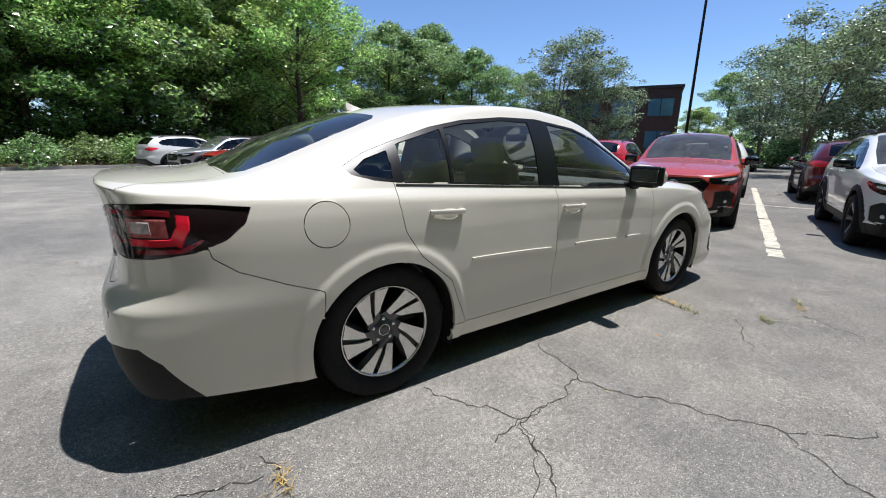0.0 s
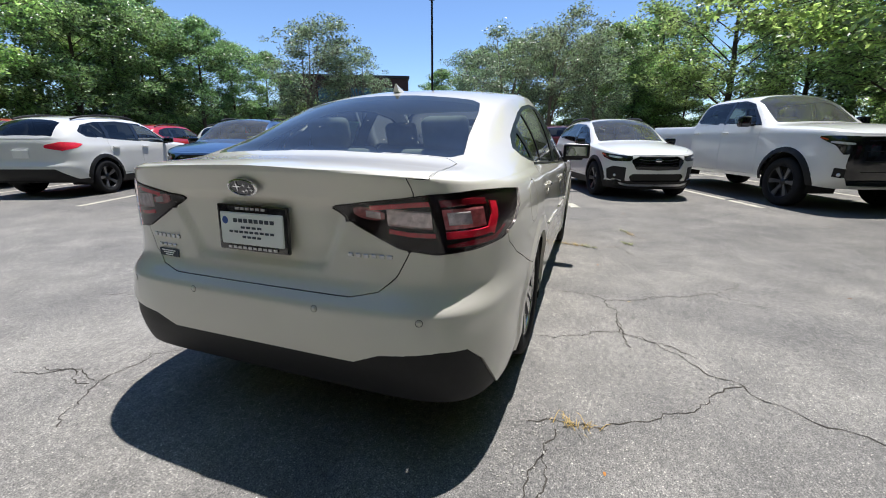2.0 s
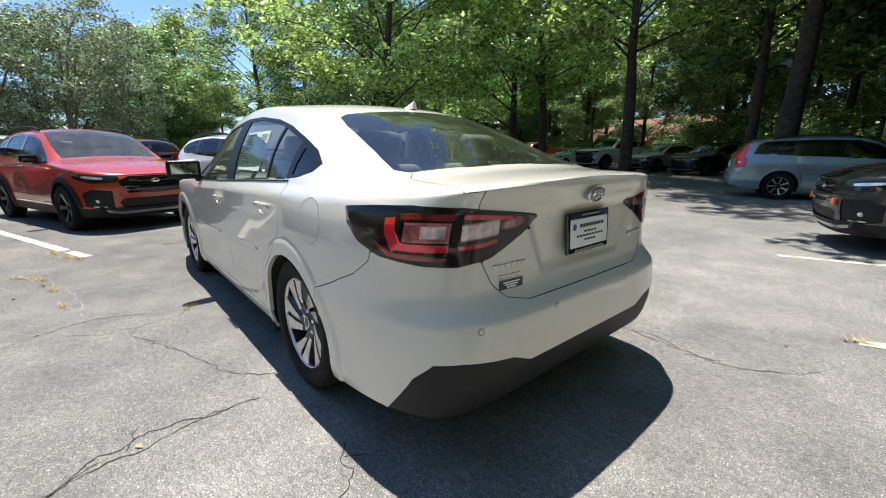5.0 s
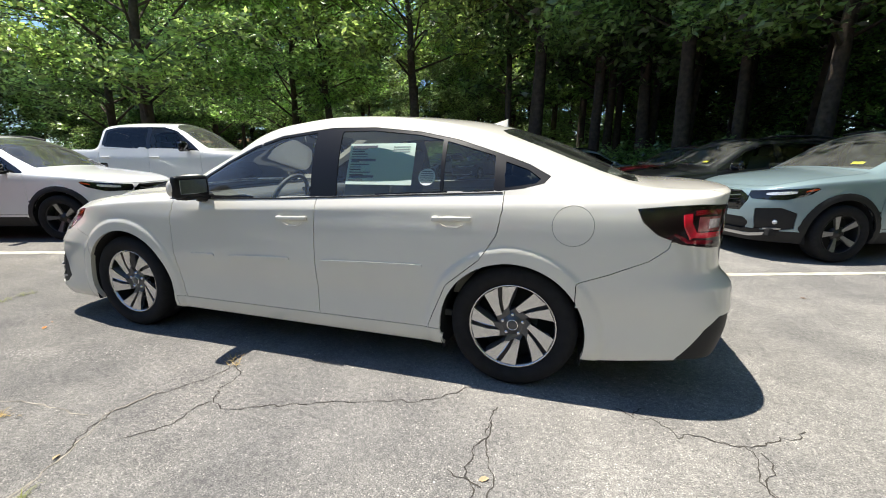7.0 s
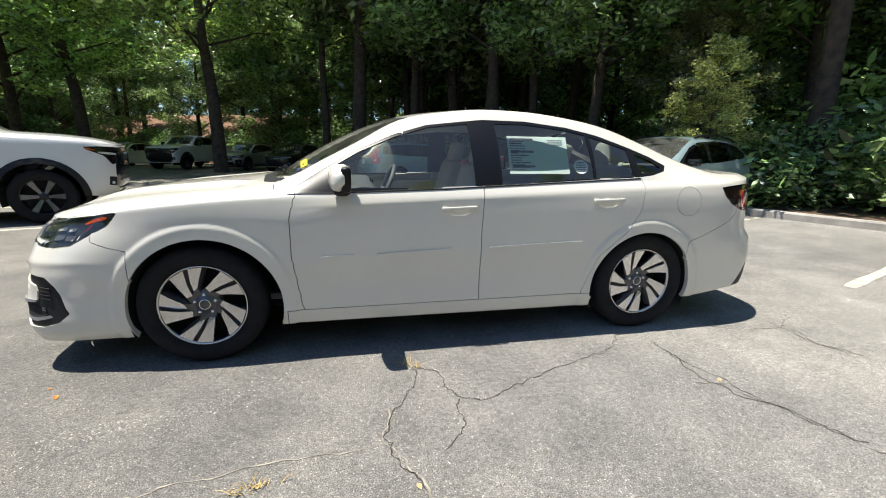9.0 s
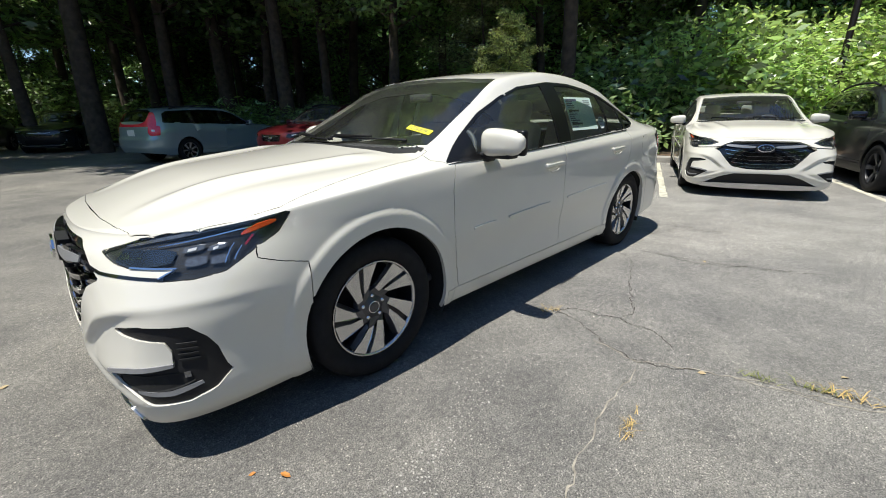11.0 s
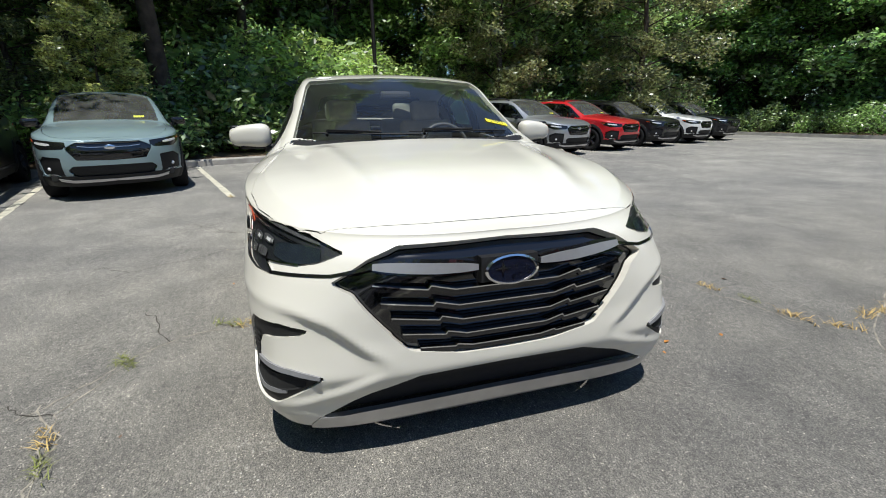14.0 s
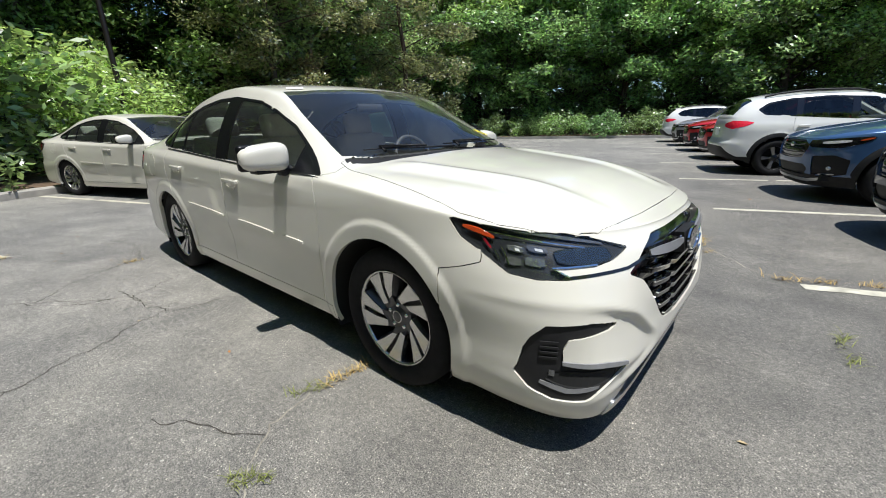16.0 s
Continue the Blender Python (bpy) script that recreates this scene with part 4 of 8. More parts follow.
        strip("amber_lens", [(1.775, 0.844, 0.836), (1.83, 0.825, 0.822), (1.885, 0.80, 0.800)], 0.020, AMBER, -0.001, hlp, taper=0.6)
        strip("amber_lens", [(1.855, 0.825, 0.795), (1.885, 0.82, 0.765)], 0.016, deep, -0.002, hlp, taper=0.4)
        strip("chrome_bracket", [(2.174, 0.634, 0.717), (2.10, 0.71, 0.712), (2.073, 0.735, 0.711), (2.12, 0.712, 0.684)], 0.006, CHROME, 0.005, hlp)
        # bars from lamp to grille
        strip("grille_wing", [(2.31, 0.44, 0.722), (2.262, 0.556, 0.696), (2.20, 0.64, 0.690), (2.11, 0.722, 0.681)], 0.012, GLOSSBLACK, 0.002, car)
        # vent blades
        # near-black strip stands for shade inside the vent's lower opening
        strip("vent_recess", [(2.27, 0.66, 0.350), (2.22, 0.735, 0.340), (2.12, 0.81, 0.345)], 0.062, UNDER, -0.0065, car, taper=0.55)
        strip("vent_blade", [(2.29, 0.615, 0.372), (2.25, 0.689, 0.389), (2.155, 0.779, 0.400)], 0.020, VENTGREY, 0.008, car, back=0.03, taper=0.3)
        strip("vent_ledge", [(2.25, 0.72, 0.308), (2.18, 0.79, 0.300), (2.10, 0.825, 0.318)], 0.022, VENTGREY, -0.004, car, back=0.03, taper=0.4)
        for k in range(4):
            strip("vent_rib", [(2.14, 0.785, 0.412 + 0.019 * k), (2.09, 0.815, 0.408 + 0.019 * k)], 0.009, BLACKTRIM, -0.001, car)
        strip("fog_lamp", [(2.14, 0.795, 0.358), (2.125, 0.806, 0.358)], 0.022, lampgrey, -0.004, car)
        # mouldings
        for a, b, z0, z1 in ((0.735, 0.545, 0.597, 0.603), (0.42, -0.03, 0.604, 0.620), (-0.262, -0.885, 0.622, 0.642)):
            strip("side_moulding", [(a, 0.9, z0), (b, 0.9, z1)], 0.024, paint_mat, 0.008, d1 if a > -0.2 else d2, taper=0.35)
        strip("belt_moulding", [(0.895, 0.87, 0.955), (0.5, 0.88, 0.963), (0.0, 0.88, 0.978), (-0.66, 0.88, 1.010), (-1.30, 0.88, 1.040)], 0.009, BLACKTRIM, 0.004, car)
        # handles
        for hx, hz, d in ((-0.07, 0.855, d1), (-1.05, 0.893, d2)):
            p, n = sh.at(L(hx, 0.9), hz, s)
            bm = bmesh.new()
            uvs = bmesh.ops.create_uvsphere(bm, u_segments=20, v_segments=10, radius=1.0)
            bmesh.ops.transform(bm, matrix=Matrix.Translation((hx, p[1] - 0.004 * s, hz - 0.012)) @ Matrix.Diagonal((0.085, 0.006, 0.040, 1)), verts=bm.verts[:])
            part("handle_cup", bm, paint_mat, d, smooth=True)
            bm = box_bm(0.215, 0.012, 0.024, (hx, p[1] + 0.011 * s, hz + 0.012), 0.007, 3, rot=Matrix.Rotation(radians(2), 4, "Y"))
            box_bm(0.03, 0.02, 0.020, (hx + 0.088, p[1] + 0.002 * s, hz + 0.014), 0.006, 2, bm)
            box_bm(0.03, 0.02, 0.020, (hx - 0.088, p[1] + 0.002 * s, hz + 0.011), 0.006, 2, bm)
            part("door_handle", bm, paint_mat, d, smooth=True)
            strip("handle_lip", [(hx + 0.062, 0.9, hz - 0.018), (hx + 0.03, 0.9, hz - 0.034), (hx - 0.03, 0.9, hz - 0.034), (hx - 0.062, 0.9, hz - 0.018)], 0.010, paint_mat, 0.004, d, taper=0.6)
        # mirrors
        bm = bmesh.new()
        bmesh.ops.create_uvsphere(bm, u_segments=28, v_segments=16, radius=1.0)
        for vtx in bm.verts:
            x, y, z = vtx.co
            q = 3.4
            k = (abs(x) ** q + abs(y) ** q + abs(z) ** q) ** (-1 / q)
            x, y, z = x * k, y * k, z * k
            vtx.co = (0.062 * x * (1 - 0.30 * y) if x > 0 else 0.045 * x, 0.122 * y, 0.068 * z * (1 - 0.22 * y) - 0.010 * max(y, 0) * (x > 0))
        bmesh.ops.transform(bm, matrix=Matrix.Translation((0.60, 0.985 * s, 1.045)) @ Matrix.Diagonal((1, s, 1, 1)), verts=bm.verts[:])
        if s < 0:
            bmesh.ops.reverse_faces(bm, faces=bm.faces[:])
        mir = part("wing_mirror", bm, paint_mat, car, smooth=True)
        part("mirror_base", box_bm(0.085, 0.20, 0.028, (0.595, 0.945 * s, 0.978), 0.012, 2), BLACKTRIM, mir, smooth=True)
        part("mirror_arm", box_bm(0.07, 0.09, 0.05, (0.60, 0.865 * s, 0.968), 0.015, 2), BLACKTRIM, mir, smooth=True)
        rim = box_bm(0.05, 0.236, 0.130, (0.572, 0.985 * s, 1.044), 0.022, 3)
        part("mirror_rim", rim, PILLAR, mir, smooth=True)
        part("mirror_glass", box_bm(0.006, 0.186, 0.084, (0.5465, 0.985 * s, 1.045), 0.002, 2), MIRRORGLASS, mir)
    for x in (1.375, -1.375):
        for s in both:
            wheel_parts(car, (x, (0.885 - 0.1075) * s, 0.337), s, style="swirl")
            v, f = [], []
            n = 28
            cx, cz, r = arch_f if x > 0 else arch_r
            for k in range(n + 1):
                a = math.pi * (-0.12 + 1.24 * k / n)
                for yy in (0.50, 0.885):
                    v.append((cx + (r + 0.008) * math.cos(a), yy * s, cz + (r + 0.008) * math.sin(a)))
            for k in range(n):
                f.append((2 * k, 2 * k + 1, 2 * k + 3, 2 * k + 2))
            mesh_obj("wheel_well", v, f, UNDER, car)
            part("well_back", box_bm(0.80, 0.01, 0.52, (cx, 0.50 * s, 0.47)), UNDER, car)
    # light cabin trim behind the roof, pillars and doors
    kept = sh.cls.copy()
    cx = (sh.P[:-1, :-1, 0] + sh.P[1:, 1:, 0]) / 2
    row = np.arange(sh.ni - 1)[:, None] + 0 * cx
    roof_row = sh.nl + int((sh.ni - sh.nl) * 0.45)
    skin_body = (kept == "body") & (cx > -1.85) & (cx < 0.97)
    for nm, mask, m, push in (("headliner", skin_body & (row >= roof_row), LINER, -0.022), ("pillar_trim", skin_body & (row > sh.nl) & (row < roof_row), LINER, -0.022),
                              ("door_card", np.isin(kept, ("front_door", "rear_door")) & (row > sh.nl * 0.42) & (row < sh.nl - 2), SEATFAB, -0.05)):
        sh.cls = np.where(mask, nm, kept)
        skin(nm, nm, m, both, gap=0, depth=0, push=push)
    sh.cls = kept
    # floor and cabin
    # plain dark boxes, put in to stop light leaking through the shell
    part("underbody", box_bm(4.50, 1.30, 0.05, (-0.06, 0, 0.25), 0.02), UNDER, car)
    part("floor_pan", box_bm(1.86, 1.70, 0.05, (-0.01, 0, 0.24), 0.02), UNDER, car)
    part("boot_floor", box_bm(0.66, 1.40, 0.30, (-1.93, 0, 0.45), 0.02), UNDER, car)
    part("engine_block", box_bm(1.05, 1.25, 0.35, (1.60, 0, 0.48), 0.05), UNDER, car)
    part("firewall", box_bm(0.03, 1.5, 0.72, (0.95, 0, 0.60), 0.01), UNDER, car)
    part("rear_bulkhead", box_bm(0.03, 1.30, 0.72, (-1.5, 0, 0.66), 0.01), UNDER, car)
    part("parcel_shelf", box_bm(0.50, 1.15, 0.03, (-1.62, 0, 1.02), 0.01), DASH, car)
    part("cabin_floor", box_bm(2.6, 1.55, 0.04, (-0.2, 0, 0.34), 0.01), DASH, car)
    bm = box_bm(0.55, 1.42, 0.26, (0.66, 0, 0.85), 0.08, 3)
    part("dashboard", bm, DASH, car, smooth=True)
    part("centre_screen", box_bm(0.03, 0.22, 0.26, (0.41, 0, 0.86), 0.01), GLOSSBLACK, car)
    for y in (0.37, -0.37):
        seat(car, 0.02, y, SEATFAB)
        seat(car, -0.98, y, SEATFAB, 0.6)
    bm = bmesh.new()
    ring = [(0.185 * math.cos(2 * math.pi * k / 32), 0.185 * math.sin(2 * math.pi * k / 32)) for k in range(32)]
    vs = []
    for a, b in ring:
        ln = math.hypot(a, b)
        row = []
        for q in range(6):
            t = 2 * math.pi * q / 6
            k = 1 + 0.016 * math.cos(t) / ln
            row.append(bm.verts.new((0.016 * math.sin(t), a * k, b * k)))
        vs.append(row)
    for k in range(32):
        for q in range(6):
            bm.faces.new((vs[k][q], vs[(k + 1) % 32][q], vs[(k + 1) % 32][(q + 1) % 6], vs[k][(q + 1) % 6]))
    box_bm(0.03, 0.34, 0.05, (0.0, 0, 0.0), 0.01, 2, bm)
    bmesh.ops.transform(bm, matrix=Matrix.Translation((0.34, 0.37, 0.92)) @ Matrix.Rotation(radians(-24), 4, "Y"), verts=bm.verts[:])
    part("steering_wheel", bm, DASH, car, smooth=True)
    part("rear_view_mirror", box_bm(0.03, 0.23, 0.06, (0.28, 0, 1.30), 0.02, 2), DASH, car)
    # grille bars
    for k, (z, yy, lift) in enumerate(((0.628, 0.435, 0.02), (0.572, 0.41, 0.02), (0.520, 0.38, 0.02), (0.468, 0.35, 0.016), (0.424, 0.30, 0.01))):
        for s in both:
            pts = [(L(2.36, 0.0) - 0.0, z), (L(2.35, yy * 0.42), z), (L(2.34, yy * 0.60), z + lift), (L(2.33, yy * 0.62), z + 0.4 * lift), (L(2.31, yy), z + lift * 1.6)]
            v, f = sh.ribbon(pts, 0.020, -0.004, 0.03, s)
            mesh_obj("grille_bar", v, f, GLOSSBLACK, car, smooth=False)
            v, f = sh.ribbon([(a, b + 0.009) for a, b in pts], 0.005, -0.001, 0.01, s)
            mesh_obj("grille_edge", v, f, CHROME, car, smooth=False)
    for s in both:
        for z0, w, m, o in ((0.713, 0.064, GLOSSBLACK, 0.003), (0.711, 0.040, WINGGREY, 0.007)):
            v, f = sh.ribbon(sh.fz([(2.355, 0.11, z0 - 0.006), (2.345, 0.25, z0), (2.32, 0.36, z0 + 0.008), (2.295, 0.435, z0 + 0.012)]), w, o, 0.03, s, 0.45)
            mesh_obj("grille_crossbar", v, f, m, car, smooth=False)
    v, f = sh.ribbon([(0.001, 0.69), (0.10, 0.692)], 0.10, 0.008, 0.03, 1)
    mesh_obj("badge_mount", v, f, BLACKTRIM, car, smooth=False)
    v, f = sh.ribbon([(0.001, 0.69), (0.10, 0.692)], 0.10, 0.008, 0.03, -1)
    mesh_obj("badge_mount", v, f, BLACKTRIM, car, smooth=False)
    emblem(car, (2.368, 0.0, 0.692), Matrix.Rotation(radians(-6), 4, "Y"), 0.094, 0.050)
    emblem(car, (-2.414, 0.0, 1.003), Matrix.Rotation(math.pi, 4, "Z") @ Matrix.Rotation(radians(14), 4, "Y"), 0.064, 0.032)
    # roof fin
    bm = bmesh.new()
    n = 10
    rows = []
    for k in range(n + 1):
        t = k / n
        x = -1.02 - 0.17 * t
        h = 0.048 * t ** 1.3
        wv = 0.030 * (1 - 0.35 * t)
        rows.append([bm.verts.new((x, wv, 0.0)), bm.verts.new((x, 0.006 * (1 - t * .3), h)), bm.verts.new((x, -0.006 * (1 - t * .3), h)), bm.verts.new((x, -wv, 0.0))])
    for r0, r1 in zip(rows, rows[1:]):
        for q in range(3):
            bm.faces.new((r0[q], r0[q + 1], r1[q + 1], r1[q]))
    bm.faces.new(rows[-1])
    bmesh.ops.recalc_face_normals(bm, faces=bm.faces[:])
    bmesh.ops.transform(bm, matrix=Matrix.Translation((0, 0, 1.425)) @ Matrix.Rotation(0, 4, "Y"), verts=bm.verts[:])
    part("roof_fin", bm, paint_mat, car, smooth=False)
    # wipers
    for y0, y1, dx in ((0.60, -0.05, 0.0), (0.02, -0.60, 0.012)):
        v, f, pts = [], [], []
        for k in range(9):
            y = y0 + (y1 - y0) * k / 8
            p, n = sh.top(1.015 - 0.085 * (abs(y) / 0.6) ** 2 + dx - 0.02 * k / 8, y)
            pts.append(tuple(p + n * 0.010))
        limb(v, f, pts, 0.006, 0.004, 6)
        mesh_obj("wiper_blade", v, f, BLACKTRIM, car)
        v, f = [], []
        a, b = Vector(pts[7]), Vector(pts[3])
        limb(v, f, [tuple(a + Vector((0.06, 0, -0.01))), tuple(a + Vector((0.012, 0, 0.012))), tuple(b + Vector((0, 0, 0.012)))], 0.010, 0.006, 6)
        mesh_obj("wiper_arm", v, f, BLACKTRIM, car)
    # plate in its dealer frame, its print as plain bars
    tilt = Matrix.Translation((-2.392, 0, 0.850)) @ Matrix.Rotation(radians(3), 4, "Y")
    pf = part("plate_frame", box_bm(0.016, 0.318, 0.170, (0, 0, 0), 0.006, 2), GLOSSBLACK, car, "black plate frame")
    pf.matrix_local = tilt
    part("plate", box_bm(0.006, 0.286, 0.118, (-0.009, 0, -0.002), 0.004, 1), PAPER, pf, "white dealer plate")
    for z, w, h, y, m in ((0.028, 0.19, 0.014, -0.012, INK), (0.003, 0.10, 0.008, 0, INK), (-0.014, 0.21, 0.008, 0, INK), (-0.032, 0.09, 0.008, 0, INK), (0.072, 0.14, 0.009, 0, SATIN), (-0.072, 0.23, 0.009, 0, SATIN)):
        n = max(3, int(w / 0.022))
        for k in range(n):
            part("print_bar", box_bm(0.002, w / n * 0.72, h, (-0.0125, y - w / 2 + w * (k + 0.5) / n, z)), m, pf)
    bm = bmesh.new()
    bmesh.ops.create_circle(bm, cap_ends=True, radius=0.014, segments=16, matrix=Matrix.Translation((-0.0130, 0.118, 0.026)) @ Matrix.Rotation(radians(-90), 4, "Y"))
    part("print_disc", bm, mat("blue_print", (0.02, 0.08, 0.30), rough=0.5, var=0.1), pf)
    # chrome badges as plain blocks
    for y0, y1, z, h, n, m in ((0.545, 0.385, 0.783, 0.016, 6, SATIN), (-0.375, -0.535, 0.788, 0.014, 6, SATIN), (0.52, 0.41, 0.745, 0.010, 4, SATIN)):
        for k in range(n):
            yy = y0 + (y1 - y0) * (k + 0.5) / n
            p, nn = sh.at(sh.l(-2.40, abs(yy)), z, 1 if yy > 0 else -1)
            o = part("badge_letter", box_bm(0.006, abs(y1 - y0) / n * 0.70, h, (0, 0, 0), 0.002, 1), m, car)
            o.matrix_local = Matrix.Translation(Vector(p) + Vector(nn) * 0.003) @ Matrix.Rotation(math.atan2(-nn[1], -nn[0]), 4, "Z")
    p, nn = sh.at(sh.l(-2.40, 0.46), 0.712, 1)
    o = part("dealer_sticker", box_bm(0.003, 0.115, 0.032, (0, 0, 0)), INK, car, "small black sticker")
    o.matrix_local = Matrix.Translation(Vector(p) + Vector(nn) * 0.003) @ Matrix.Rotation(math.atan2(-nn[1], -nn[0]), 4, "Z")
    for k in range(3):
        part("print_bar", box_bm(0.001, 0.085 - 0.02 * k, 0.005, (-0.0025, 0, 0.009 - 0.009 * k)), PAPER, o)
    # parking sensors, reflector line of the bumper
    for y, z in ((0.278, 0.602), (-0.278, 0.602), (0.672, 0.590), (-0.672, 0.590)):
        p, nn = sh.at(sh.l(-2.45, abs(y)), z, 1 if y > 0 else -1)
        v, f = lathe([(0.0, 0.002), (0.010, 0.002), (0.0105, 0.0005), (0.0125, 0.0005), (0.013, -0.002)], 20)
        o = mesh_obj("parking_sensor", v, f, paint_mat, car)
        o.matrix_local = Matrix.Translation(p) @ Vector(nn).to_track_quat("Y", "Z").to_matrix().to_4x4()
        v, f = lathe([(0.0112, 0.0008), (0.0120, 0.0012), (0.0128, 0.0006)], 20)
        mesh_obj("sensor_ring", v, f, UNDER, o)
    return car, sh, doors


def extras(car, sh, doors):
    """Window sticker, round sticker and stock tag of the car for sale."""
    def glass_at(x, z, side):
        col = sh.P[sh.nl:, :, :]
        xb = sh.P[sh.nl, :, 0]
        j = int(round(float(np.interp(-x, -xb, np.arange(sh.nj)))))
        c = col[:, j]
        i = int(np.argmin(np.abs(c[:int(len(c) * 0.45), 2] - z)))
        n = sh.N[sh.nl + i, j]
        return Vector((x, c[i, 1] * side, z)), Vector((n[0], n[1] * side, n[2]))
    d = doors[2, 1]
    a, n = glass_at(-0.60, 1.185, 1)
    up = Vector((0, 0, 1)) - n * n.z
    up.normalize()
    rot = Matrix((Vector((-1, 0, 0)), n, up)).transposed().to_4x4()
    o = part("price_sheet", box_bm(0.40, 0.002, 0.245, (0, 0, 0)), paper_mat("pale_green_paper", (0.80, 0.93, 0.83)), d, "large pale green price sheet")
    o.matrix_local = Matrix.Translation(a + n * -0.014) @ rot
    rn = random.Random(3)
    for k in range(14):
        w = rn.uniform(0.05, 0.13)
        part("print_bar", box_bm(w, 0.001, 0.006, (-0.185 + w / 2, 0.0022, 0.105 - k * 0.0155)), INK if k % 4 else mat("grey_print", (0.25, 0.3, 0.28), rough=0.7, var=0.1), o)
    for z in (0.102, 0.022, -0.075):
        part("print_block", box_bm(0.15, 0.001, 0.013, (-0.105, 0.0024, z)), INK, o)
    for k in range(3):
        part("print_bar", box_bm(0.10, 0.001, 0.005, (0.12, 0.0022, 0.10 - 0.014 * k)), mat("grey_print", (0.25, 0.3, 0.28), rough=0.7, var=0.1), o)
    a, n = glass_at(-0.885, 1.115, 1)
    bm = bmesh.new()
    bmesh.ops.create_cone(bm, cap_ends=True, radius1=0.048, radius2=0.048, depth=0.002, segments=28, matrix=Matrix.Rotation(radians(90), 4, "X"))
    o = part("round_sticker", bm, PAPER, d, "round white sticker")
    o.matrix_local = Matrix.Translation(a + n * -0.010) @ rot
    for k in range(6):
        w = 0.085 * math.cos((k - 2.5) / 3.3)
        part("print_bar", box_bm(w * 0.9, 0.001, 0.004, (0, 0.0020, 0.030 - 0.012 * k)), INK, o)
    p, n = sh.top(0.825, 0.585)
    up = (Vector((-1, 0, 0.6)) - n * n.dot(Vector((-1, 0, 0.6)))).normalized()
    rot = Matrix((n.cross(up) * -1, up, n)).transposed().to_4x4()
    o = part("stock_tag", box_bm(0.165, 0.042, 0.002, (0, 0, 0)), YELLOW, car, "yellow stock tag")
    o.matrix_local = Matrix.Translation(p + n * 0.004) @ rot
    cu = bpy.data.curves.new("stock_number", "FONT")
    cu.body, cu.size, cu.align_x, cu.align_y = "25004", 0.045, "CENTER", "CENTER"
    tmp = new("stock_number", cu)
    me = bpy.data.meshes.new_from_object(tmp.evaluated_get(bpy.context.evaluated_depsgraph_get()))
    bpy.data.objects.remove(tmp)
    me.materials.clear()
    me.materials.append(INK)
    tx = new("stock_number", me)
    tx.parent = o
    tx.matrix_local = Matrix.Translation((0, 0, 0.0022))
    p, n = sh.top(0.16, -0.50)
    o = part("corner_label", box_bm(0.06, 0.10, 0.002, (0, 0, 0)), PAPER, car, "small white label")
    o.matrix_local = Matrix.Translation(p + n * 0.004) @ Vector(n).to_track_quat("Z", "X").to_matrix().to_4x4()


hero, HS, hero_doors = sedan(WHITE, 0.013)

